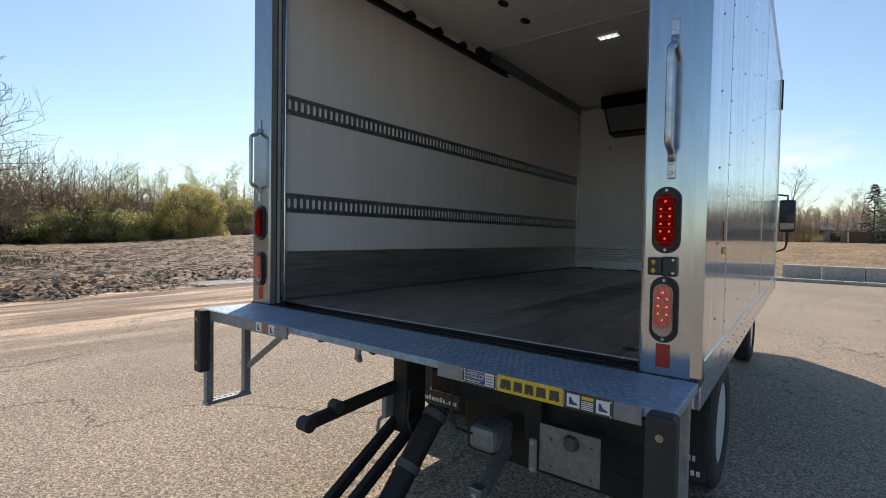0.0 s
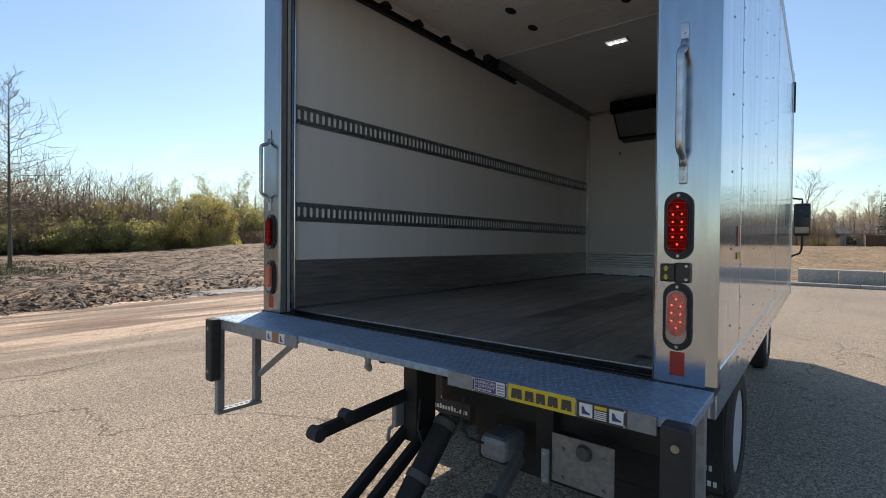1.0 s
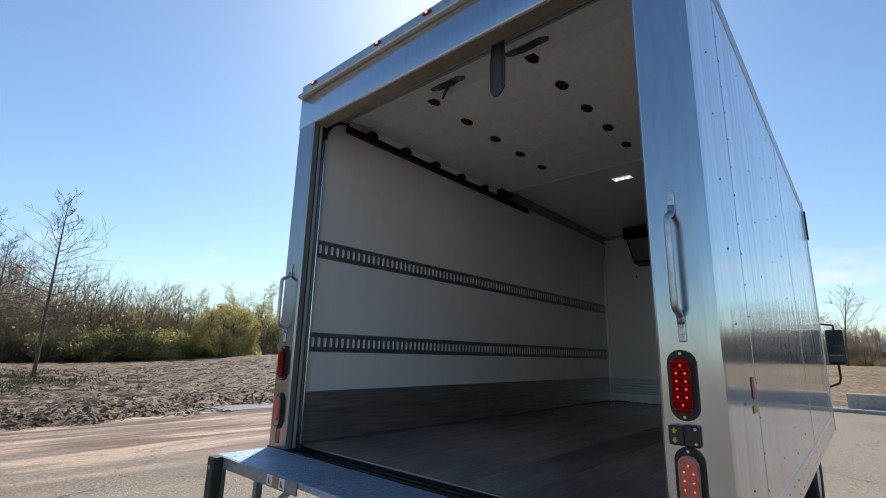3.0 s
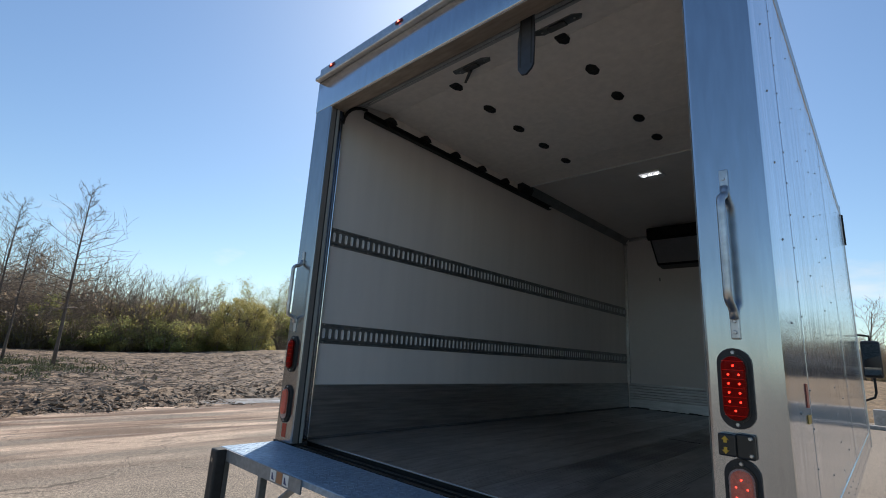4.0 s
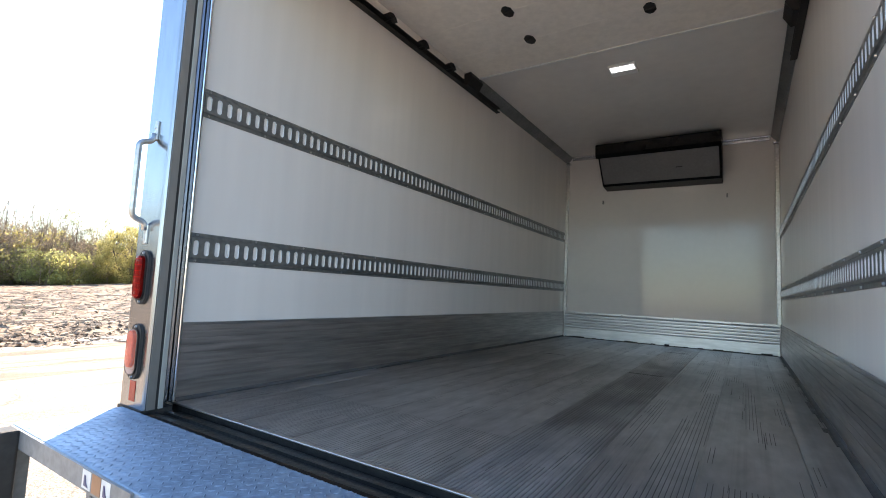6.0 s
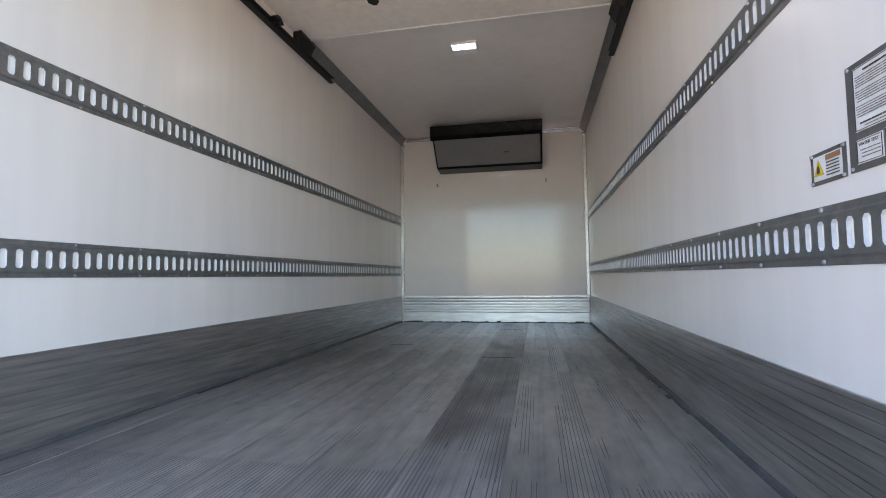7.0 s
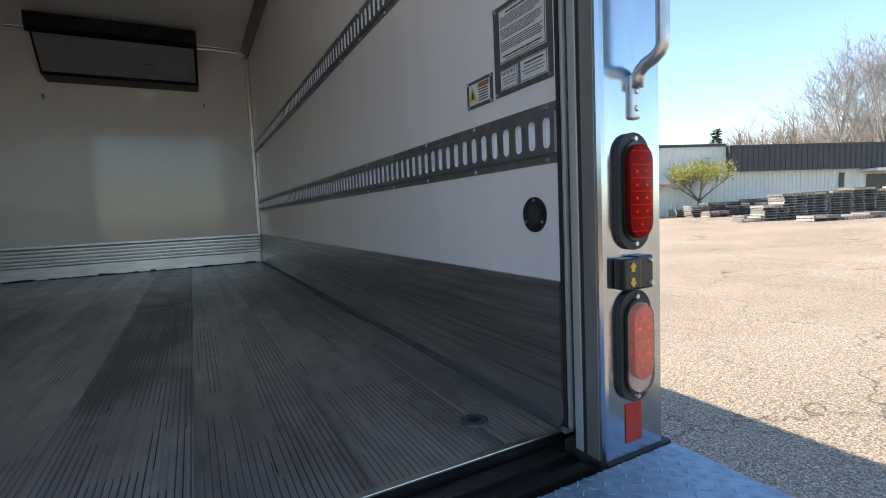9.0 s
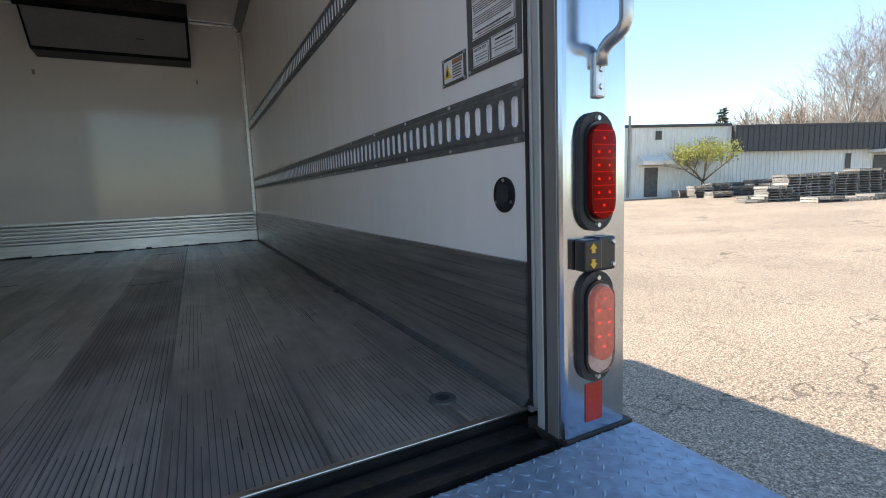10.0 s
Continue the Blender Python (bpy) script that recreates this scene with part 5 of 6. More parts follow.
    earth.inputs[6].default_value, earth.inputs[7].default_value = (0.66, 0.475, 0.34, 1), (0.17, 0.098, 0.06, 1)
    l.new(band.outputs[0], earth.inputs[0])
    l.new(earth.outputs[2], tint.inputs[6])
    l.new(both.outputs[0], tint.inputs[7])
    l.new(tint.outputs[2], soil.inputs[7])
    l.new(amount.outputs[0], soil.inputs[0])
    l.new(mul.outputs[2], soil.inputs[6])
    l.new(soil.outputs[2], b.inputs["Base Color"])


asphalt_material()


def grid(x0, x1, y0, y1, nx, ny, height, bunch=1.0):
    xs, ys = x1 + (x0 - x1) * np.linspace(1, 0, nx) ** bunch, np.linspace(y0, y1, ny)
    verts = [(float(x), float(y), float(height(x, y))) for y in ys for x in xs]
    faces = [(j * nx + i, j * nx + i + 1, (j + 1) * nx + i + 1, (j + 1) * nx + i) for j in range(ny - 1) for i in range(nx - 1)]
    me = bpy.data.meshes.new("sheet")
    me.from_pydata(verts, [], faces)
    for p in me.polygons:
        p.use_smooth = True
    return me


def ground_sheet(name, me, material, label, category):
    me.materials.append(material)
    return tagged(new(name, me), label, category, "", "structure")



def ease(t):
    t = min(1.0, max(0.0, t))
    return t * t * (3 - 2 * t)


def rise(x):
    """The yard climbs a little towards the workshop."""
    return 0.40 * ease((x - 9) / 22)


def ground_mesh():
    xs = [-900.0, -300.0, 0.0, 8.0] + [9.0 + k for k in range(23)] + [300.0, 900.0]
    ys = [-900.0, -300.0, 0.0, 300.0, 900.0]
    me = bpy.data.meshes.new("ground")
    n = len(xs)
    me.from_pydata([(x, y, rise(x)) for y in ys for x in xs], [], [(j * n + i, j * n + i + 1, (j + 1) * n + i + 1, (j + 1) * n + i) for j in range(len(ys) - 1) for i in range(n - 1)])
    for p in me.polygons:
        p.use_smooth = True
    return me


ground_sheet("ground", ground_mesh(), ASPHALT, "worn grey asphalt yard with cracks and loose grit", "ground")


def mud_height(x, y):
    edge = -10.3 - 0.15 * y - (0.9 * noise.noise(Vector((y * 0.25, 0, 5))) + 0.35 * noise.noise(Vector((y * 1.1, 3, 5))))
    d = edge - x
    if d < 0:
        return -0.25 + 0.02 * d
    near = math.exp(-((d - 1.3) / 1.5) ** 2)
    v = Vector((x * 0.55, y * 0.95, 0))
    rough = 0.10 * noise.noise(v * 1.3) + 0.05 * abs(noise.noise(v * 3.1)) + (0.03 + 0.08 * near) * noise.noise(v * 6.5) + 0.03 * abs(noise.noise(v * 11)) + (0.012 + 0.025 * near) * noise.noise(v * 19) + 0.01
    mound = 1.25 * math.exp(-(((x + 38) / 15) ** 2 + ((y - 25) / 11) ** 2))
    pool = math.exp(-(((x + 11.9) / 0.9) ** 2 + ((y - 5.6) / 2.6) ** 2) * 1.2)
    rough = rough * (1 - pool) - 0.12 * pool
    rim = 0.20 * math.exp(-((d - 1.9) / 1.1) ** 2) * (1 - pool)
    return (rough + 0.05) * ease(d / 0.5) + mound + rim - 0.03 - (0 if d > 0.6 else 0.03 * (1 - d / 0.6))


ground_sheet("mud_field", grid(-62, -8.5, -14, 50, 280, 440, mud_height, 1.9), MUD, "churned brown mud field with ruts and debris", "field")
bm = bmesh.new()
seg = 28
vs = [bm.verts.new((-11.9 + 0.8 * math.cos(6.283 * k / seg) * (1 + 0.3 * math.sin(3 * k)), 5.6 + 2.8 * math.sin(6.283 * k / seg), 0.012)) for k in range(seg)]
bm.faces.new(vs)
structure("puddle", bm, PALE_POOL, "shallow pale puddle at the field's edge", "puddle")


def scatter_clods():
    rng = random.Random(7)
    bm, sticks = bmesh.new(), bmesh.new()
    for _ in range(8000):
        x, y = -10.6 - 24 * rng.random() ** 2.8, -7 + 24 * rng.random()
        s = 0.012 + 0.08 * rng.random() ** 4
        z = mud_height(x, y)
        if z < -0.05:
            continue
        c = Vector((x, y, z + s * 0.15))
        pts = [bm.verts.new(c + Vector((a * s * rng.uniform(0.6, 1.4), b * s * rng.uniform(0.6, 1.6), h * s * rng.uniform(0.4, 0.8)))) for a, b, h in
               ((1, 0, 0), (0, 1, 0), (-1, 0, 0), (0, -1, 0), (rng.uniform(-0.7, 0.7), rng.uniform(-0.7, 0.7), 0.9), (0, 0, -0.6))]
        for i in range(4):
            bm.faces.new((pts[i], pts[(i + 1) % 4], pts[4]))
            bm.faces.new((pts[(i + 1) % 4], pts[i], pts[5]))
    for _ in range(2400):                # a ragged dark row along the field's edge
        y = -7 + 22 * rng.random()
        x = -10.9 - 0.15 * y - abs(rng.gauss(0, 1.0))
        s = 0.018 + 0.06 * rng.random() ** 3
        z = mud_height(x, y)
        if z < -0.05:
            continue
        c = Vector((x, y, z + s * 0.2))
        pts = [bm.verts.new(c + Vector((a * s * rng.uniform(0.6, 1.4), b * s * rng.uniform(0.6, 1.8), h * s * rng.uniform(0.5, 1.0)))) for a, b, h in
               ((1, 0, 0), (0, 1, 0), (-1, 0, 0), (0, -1, 0), (rng.uniform(-0.7, 0.7), rng.uniform(-0.7, 0.7), 0.9), (0, 0, -0.6))]
        for i in range(4):
            bm.faces.new((pts[i], pts[(i + 1) % 4], pts[4]))
            bm.faces.new((pts[(i + 1) % 4], pts[i], pts[5]))
    for _ in range(7000):
        x, y = -10.6 - 26 * rng.random() ** 1.8, -7 + 30 * rng.random()
        z = mud_height(x, y)
        if z < -0.05:
            continue
        a, l_, w = rng.uniform(0, 3.14), 0.04 + 0.28 * rng.random() ** 2, rng.uniform(0.006, 0.022)
        u = Vector((math.cos(a), math.sin(a), rng.uniform(-0.15, 0.3))) * l_
        q = Vector((x, y, z + 0.03))
        k = q + Vector((rng.gauss(0, 0.3), rng.gauss(0, 0.3), rng.gauss(0.05, 0.1))) * l_
        rod(sticks, q - u, k, w, w * 0.8, 3)
        rod(sticks, k, q + u, w * 0.8, w * 0.5, 3)
    ob = structure("wood_scraps", sticks, STICK, "pale sticks and wood scraps strewn over the mud", "wood scraps")
    ob["kind"] = "stuff"
    ob = structure("mud_clods", bm, CLOD, "dark mud clods and wood scraps strewn over the field", "clods")
    ob["kind"] = "stuff"


scatter_clods()


def grass_height(x, y):
    d = y - (23.0 + 0.8 * noise.noise(Vector((x * 0.2, 1, 2))))
    if d < 0:
        return -0.3
    return 0.1 + 1.3 * ease(d / 45) + 0.10 * noise.noise(Vector((x * 0.5, y * 0.5, 0))) + 0.05 * noise.noise(Vector((x * 2, y * 2, 0)))


ground_sheet("grass_field", grid(-14, 36, 21, 116, 130, 200, grass_height), DRYGRASS, "dry straw-coloured grass rising to the trees", "field")

# concrete block wall along the yard's far edge
block_mesh = link("block", B((-0.585, 0.585, -0.3, 0.3, 0.0, 0.60), bevel=0.03), CONCRETE)
for k in range(13):
    ob = share("concrete_block", block_mesh, None, pose(1.55 + 1.20 * k, 20.9 - 0.05 * k, 0.0, 0, 0, -2))
    tagged(ob, "weathered grey precast concrete barrier block", "concrete block", "barrier blocks", "")

kerb_mesh = link("kerb", B((-1.5, 1.5, -0.15, 0.15, 0.0, 0.12), bevel=0.02), CONCRETE)
for k in range(5):
    ob = share("kerb", kerb_mesh, None, pose(1.2 + 3.02 * k, 20.1 - 0.12 * k, 0.0, 0, 0, -2.3))
    tagged(ob, "low pale concrete kerb before the barrier blocks", "kerb", "kerb stones", "")


# ---- plants ----
def limb(bm, rng, a, way, length, r, depth, twist, seg, kids, droop=0.0, thin=0.009):
    """A tapering, bending limb that forks."""
    pts, rad, p, d = [a], [r], Vector(a), Vector(way).normalized()
    steps = 3 if depth > 1 else 2
    for k in range(steps):
        d = (d + Vector((rng.gauss(0, twist), rng.gauss(0, twist), rng.gauss(0, twist) + 0.06 - droop))).normalized()
        p = p + d * (length / steps)
        pts.append(p.copy())
        rad.append(r * (1 - 0.62 * (k + 1) / steps))
    tube(bm, pts, rad, seg)
    if depth == 0:
        return
    for k in range(kids):
        f = 0.35 + 0.65 * (k + rng.random()) / kids
        i = min(int(f * steps), steps - 1)
        q = pts[i].lerp(pts[i + 1], f * steps - i) if i + 1 < len(pts) else pts[-1]
        side = Vector((rng.gauss(0, 1), rng.gauss(0, 1), rng.gauss(0.25, 0.5))).normalized()
        w = (d * 0.75 + side * 0.75).normalized()
        limb(bm, rng, q, w, length * rng.uniform(0.42, 0.68), max(rad[i] * 0.5, thin), depth - 1, twist, 4 if depth > 2 else 3, kids, droop, thin)


def leaves(bm, rng, centre, radius, count, size):
    for _ in range(count):
        u = Vector((rng.gauss(0, 1), rng.gauss(0, 1), rng.gauss(0, 1))).normalized() * radius * rng.random() ** 0.5
        c = Vector(centre) + Vector((u.x, u.y, u.z * 0.8))
        q = Euler((rng.uniform(-1.5, 1.5), rng.uniform(-1.5, 1.5), rng.uniform(0, 6.3))).to_matrix()
        s = size * rng.uniform(0.6, 1.5)
        vs = [bm.verts.new(c + q @ Vector(v)) for v in ((-s, 0.1 * s, 0), (0.5 * s, -0.75 * s, 0), (0.9 * s, 0.65 * s, 0.1 * s))]
        bm.faces.new(vs)


def bare_tree(seed, height, lean=0.05, kids=4, depth=4, rise=(0.5, 1.1), reach=1.0, limbs=13, buds=None, label="tall leafless tree with grey-brown twigs", trunk=0.32, stout=0.017, taper=0.6, twig=None):
    rng = random.Random(seed)
    t = thing("tree", label, "tree", (0, 0, 0), "bare trees")
    bm = bmesh.new()
    pts, rad = [Vector((0, 0, -0.2))], [height * stout]
    d = Vector((rng.gauss(0, lean), rng.gauss(0, lean), 1)).normalized()
    for k in range(6):
        d = (d + Vector((rng.gauss(0, lean), rng.gauss(0, lean), 0.1))).normalized()
        pts.append(pts[-1] + d * height / 6.6)
        rad.append(height * stout * (1 - 0.85 * (k + 1) / 6))
    tube(bm, pts, rad, 7)
    part("trunk", bm, BARK, t, "", True)
    bm = bmesh.new()
    for k in range(limbs):
        f = trunk + (1 - trunk) * (k + rng.random()) / limbs
        i = min(int(f * 6), 5)
        q = pts[i].lerp(pts[i + 1], f * 6 - i)
        a = rng.uniform(0, 6.283)
        w = Vector((math.cos(a), math.sin(a), rng.uniform(*rise)))
        limb(bm, rng, q, w, reach * height * rng.uniform(0.22, 0.36) * (0.55 + taper - taper * f), rad[i] * 0.45, depth - 2, 0.16, 3, kids)
    if buds:
        tips = [v.co.copy() for v in bm.verts]
    part("crown", bm, twig or TWIG, t, "", True)
    if buds:
        bm = bmesh.new()
        for c in rng.sample(tips, 320):
            if c.z > height * 0.25:
                leaves(bm, rng, c, 0.5, 8, buds[1])
        part("bud_haze", bm, buds[0], t, "haze of opening buds")["kind"] = "stuff"
    return t


def shrub(seed, height, leaf, count, label, size=0.07, spread=1.0, stems=9):
    rng = random.Random(seed)
    t = thing("shrub", label, "shrub", (0, 0, 0), "shrubs at the field's edge")
    bm = bmesh.new()
    tops = []
    for _ in range(stems):
        a, o = rng.uniform(0, 6.283), rng.uniform(0.2, 0.8) * spread
        w = Vector((math.cos(a) * o, math.sin(a) * o, 1))
        limb(bm, rng, (0.15 * math.cos(a), 0.15 * math.sin(a), -0.1), w, height * rng.uniform(0.6, 0.95), 0.05, 2, 0.13, 3, 3)
        tops.append(w.normalized() * height * rng.uniform(0.35, 0.8))
    part("trunk", bm, TWIG, t, "", True)
    bm = bmesh.new()
    if count:
        for c in tops * 2:
            c = c + Vector((rng.gauss(0, 0.16), rng.gauss(0, 0.16), rng.gauss(-0.05, 0.12))) * height
            c.z = max(c.z, height * 0.12)
            leaves(bm, rng, c, height * rng.uniform(0.14, 0.26), count // (2 * stems), size)
        part("crown", bm, leaf, t)
    return t


def conifer(seed, height):
    rng = random.Random(seed)
    t = thing("conifer", "dark green spruce tree", "tree", (0, 0, 0), "conifers")
    part("trunk", rod(bmesh.new(), (0, 0, -0.2), (0, 0, height), height * 0.016, 0.02, 8), BARK, t)
    bm = bmesh.new()
    for k in range(230):                 # ragged drooping boughs, each a fan of needle sprays
        f = 0.06 + 0.93 * (k + rng.random()) / 230
        a, r = 2.4 * k + rng.uniform(-0.4, 0.4), (1 - f) ** 0.85 * height * 0.32 * rng.uniform(0.45, 1.1) + 0.12
        mid = Vector((0, 0, f * height))
        tip = mid + Vector((math.cos(a) * r, math.sin(a) * r, -r * rng.uniform(0.05, 0.5)))
        for j in range(9):
            c = mid.lerp(tip, rng.uniform(0.25, 1.0))
            u = Vector((math.cos(a) + rng.gauss(0, 0.6), math.sin(a) + rng.gauss(0, 0.6), rng.gauss(-0.1, 0.3))) * rng.uniform(0.12, 0.34)
            w = Vector((-u.y, u.x, rng.gauss(0, 0.1))) * 0.4
            bm.faces.new([bm.verts.new(p) for p in (c - w, c + u * 1.2, c + w)])
    part("crown", bm, NEEDLE, t)
    return t


def out(heading, distance, z=0.0):
    """A place that far from the yard's middle; heading in degrees to the left of the truck's way."""
    a = radians(heading)
    return (1.6 - distance * math.sin(a), -1.7 + distance * math.cos(a), z)


def put(ob, place, turn, size):
    return copy_thing(ob, Matrix.LocRotScale(place, Euler((0, 0, turn)), (size, size, size)))


def plant(ob, place, turn, size):
    ob.matrix_basis = Matrix.LocRotScale(place, Euler((0, 0, turn)), (size, size, size))
    return ob


rng = random.Random(11)
trees = [bare_tree(s, 9.0, 0.05, 4, 4, (0.5, 1.2), 1.0, 13, m_, "tall budding tree with grey-brown twigs", stout=0.011) for s, m_ in ((1, (BUD_BROWN, 0.055)), (2, (BUD_OLIVE, 0.055)), (3, (BUD_BROWN, 0.05)))]
trees += [bare_tree(s, 9.0, 0.04, 3, 4, (0.7, 1.6), 0.9, 14, m_, stout=0.011) for s, m_ in ((4, None), (5, (LEAF_GREEN, 0.055)))]
greens = [shrub(21, 3.0, LEAF_GREEN, 2900, "spreading shrub with fresh green leaves"), shrub(22, 3.4, LEAF_GREEN, 2900, "spreading shrub with fresh green leaves"),
          shrub(23, 3.0, LEAF_YELLOW, 2900, "shrub with yellow-green spring leaves")]
browns = [shrub(31, 3.2, BUD_BROWN, 1000, "leafless brown thicket shrub", 0.05, 1.2, 22), shrub(32, 2.8, BUD_OLIVE, 1300, "budding olive-brown thicket shrub", 0.05, 1.2, 20)]
used = set()


def place_some(pool, heading, distance, size, z=0.0):
    ob = rng.choice(pool)
    spot = out(heading, distance, z)
    if ob.name not in used:
        used.add(ob.name)
        return plant(ob, spot, rng.uniform(0, 6.3), size)
    return put(ob, spot, rng.uniform(0, 6.3), size)


def twig_mass(seed, heading, far_from, far_to, count, high, ground, label, material, stout=1.0):
    """A deep belt of thin upright stems with side twigs, too far off to tell tree from tree."""
    rng = random.Random(seed)
    bm = bmesh.new()
    for k in range(count):
        h = rng.uniform(*heading)
        x, y, _ = out(h, rng.uniform(far_from, far_to))
        crest = high(h) * (0.78 + 0.35 * noise.noise(Vector((h * 0.9, 3, seed))) + 0.2 * noise.noise(Vector((h * 3.7, 1, seed))))
        top = crest * rng.uniform(0.35, 1.0) ** 0.6
        foot, head = Vector((x, y, ground(x, y) - 0.2)), Vector((x + rng.gauss(0, 0.25), y + rng.gauss(0, 0.25), ground(x, y) + top))
        w = rng.uniform(0.02, 0.06) * stout
        u, v = Vector((w, w * rng.uniform(-1, 1), 0)), Vector((-w * rng.uniform(-1, 1), w, 0))
        bm.faces.new([bm.verts.new(p) for p in (foot - u, foot + u, head)])
        bm.faces.new([bm.verts.new(p) for p in (foot - v, foot + v, head)])
        for j in range(7):
            q = foot.lerp(head, rng.uniform(0.3, 0.95))
            a, l_ = rng.uniform(0, 6.283), top * rng.uniform(0.08, 0.24)
            e = q + Vector((math.cos(a) * 0.7, math.sin(a) * 0.7, rng.uniform(0.4, 1.3))) * l_
            z = Vector((-math.sin(a) * 0.022, math.cos(a) * 0.022, 0.018)) * stout
            bm.faces.new([bm.verts.new(p) for p in (q - z, q + z, e)])
    ob = structure("far_woods", bm, material, label, "woods")
    ob["kind"] = "stuff"


twig_mass(81, (53, 99), 74, 92, 5200, lambda h: 6.6 + 2.6 * ease((h - 74) / 9), lambda x, y: 0.0, "dense grey-brown leafless woods behind the field", FAR_TWIG)

# woods behind the mud field
for k in range(92):
    h = 54 + 44 * (k + rng.random()) / 92
    tall = 0.92 + 0.27 * ease((h - 74) / 9)
    place_some(trees + [trees[1], trees[4]] if h < 75 else [trees[0], trees[2], trees[3], trees[3]], h, rng.uniform(58, 80), tall * rng.uniform(0.75, 1.15))
for k in range(30):                   # unseen woods, added to darken what the left post reflects
    place_some([trees[0], trees[2], trees[3]], 98 + 32 * (k + rng.random()) / 30, rng.uniform(52, 70), rng.uniform(1.0, 1.35))
# unseen thicket added below those trees, for the same reflection
for k in range(18):
    place_some(browns, 98 + 32 * (k + rng.random()) / 18, rng.uniform(50, 56), rng.uniform(1.0, 1.6))
for k in range(52):
    h = 55 + 42 * (k + rng.random()) / 52
    place_some(browns, h, rng.uniform(58, 72), rng.uniform(0.9, 1.7) * (1 + 0.25 * ease((h - 76) / 9)))
for k in range(42):
    place_some(greens, 55 + 42 * (k + rng.random()) / 42, rng.uniform(56, 72), rng.uniform(0.6, 1.6))

for k in range(52):
    h = 55 + 43 * (k + rng.random()) / 52
    place_some(browns, h, rng.uniform(55, 58), rng.uniform(0.45, 0.95) * (1 + 0.5 * ease((h - 76) / 9)))
for k in range(9):
    place_some(greens[:2], 66 + 32 * (k + rng.random()) / 9, rng.uniform(54.5, 57), rng.uniform(0.35, 0.8))
for k in range(15):
    place_some(greens, 62 + 16 * (k + rng.random()) / 15, rng.uniform(53.5, 57), rng.uniform(0.45, 1.05))

for h, size in ((58.5, 1.1), (60.5, 1.2), (68.8, 0.95), (73.0, 1.12), (75.4, 1.22), (76.2, 1.05), (79.2, 1.0), (82.5, 1.1), (85.0, 1.25), (88.5, 1.3)):
    place_some(trees[3:4], h, rng.uniform(58, 66), size * 0.84)


def willow(seed, wide, high):
    """A broad dome of many fine leafy shoots on several stems."""
    rng = random.Random(seed)
    t = thing("willow", "large rounded willow in yellow-green spring leaf", "tree")
    stems, crown = bmesh.new(), bmesh.new()
    for k in range(11):
        a, o = 6.283 * k / 11 + rng.uniform(-0.2, 0.2), rng.uniform(0.15, 0.75)
        limb(stems, rng, (0.3 * math.cos(a), 0.3 * math.sin(a), -0.1), (math.cos(a) * o, math.sin(a) * o, 1), high * rng.uniform(0.55, 0.75), 0.09, 2, 0.12, 5, 6)
    for k in range(460):
        u = Vector((rng.gauss(0, 1), rng.gauss(0, 1), rng.gauss(0, 0.9))).normalized()
        r = rng.uniform(0.55, 1.0) ** 0.5 * rng.uniform(0.92, 1.03)
        c = Vector((u.x * wide / 2 * r, u.y * wide / 2 * r, high * 0.53 + u.z * high * 0.45 * r))
        leaves(crown, rng, c, rng.uniform(0.3, 0.6), 58, 0.062)
    part("trunk", stems, BARK, t, "", True)
    part("crown", crown, LEAF_YELLOW, t)
    return t


big = willow(41, 6.3, 6.4)
plant(big, out(65.7, 53, 0.0), 0.4, 1.0)
place_some(greens[2:], 64.0, 51.5, 0.8)
place_some(greens[2:], 70.3, 54, 0.95)


def young_tree(seed, height):
    """A straight leader with short rising branches that grow shorter towards the top."""
    rng = random.Random(seed)
    t = thing("tree", "slender young tree with bare twigs", "tree", (0, 0, 0), "bare trees")
    pts = [Vector((rng.gauss(0, 0.012), rng.gauss(0, 0.012), -0.2 + (height + 0.2) * k / 8)) for k in range(9)]
    part("trunk", tube(bmesh.new(), pts, [height * 0.0105 * (1 - 0.88 * k / 8) for k in range(9)], 8), BARK, t, "", True)
    bm = bmesh.new()
    for k in range(52):
        f = 0.30 + 0.68 * (k + rng.random()) / 52
        a = 2.4 * k + rng.uniform(-0.5, 0.5)
        long = height * (0.30 - 0.22 * ease((f - 0.42) / 0.58)) * rng.uniform(0.5, 1.15)
        way = Vector((math.cos(a), math.sin(a), rng.uniform(0.05, 0.3) + 0.75 * ease((f - 0.45) / 0.4)))
        limb(bm, rng, Vector((0, 0, f * height)), way, long, 0.020 - 0.009 * f, 2, 0.14, 4, 3)
    part("crown", bm, BARK, t, "", True)
    return t


lone = young_tree(51, 8.6)
plant(lone, (-26.5, 2.6, 0), 0.0, 1.0)
put(lone, (-26.5, 0.2, 0), 2.2, 0.84)
put(lone, (-30.5, 1.2, 0), 4.1, 0.8)


def grass_patch():
    rng = random.Random(61)
    bm = bmesh.new()
    for _ in range(9000):
        x, y = -28 + rng.gauss(0, 5.0), 0.2 + rng.gauss(0, 2.3)
        if x > -18 or y < -11 or noise.noise(Vector((x * 0.4, y * 0.6, 8))) < -0.05:
            continue
        z, a, h = mud_height(x, y) - 0.02, rng.uniform(0, 6.283), rng.uniform(0.07, 0.2)
        u = Vector((math.cos(a), math.sin(a), 0)) * 0.035
        c = Vector((x, y, z))
        bm.faces.new([bm.verts.new(p) for p in (c - u, c + u, c + Vector((rng.gauss(0, 0.05), rng.gauss(0, 0.05), h)))])
    ob = structure("grass", bm, PATCH_GRASS, "sparse green spring grass round the young trees", "grass")
    ob["kind"] = "stuff"


grass_patch()

# trees beyond the grass field
def on_grass(pool, heading, distance, size):
    x, y, _ = out(heading, distance)
    return place_some(pool, heading, distance, size, grass_height(x, y) - 0.05)


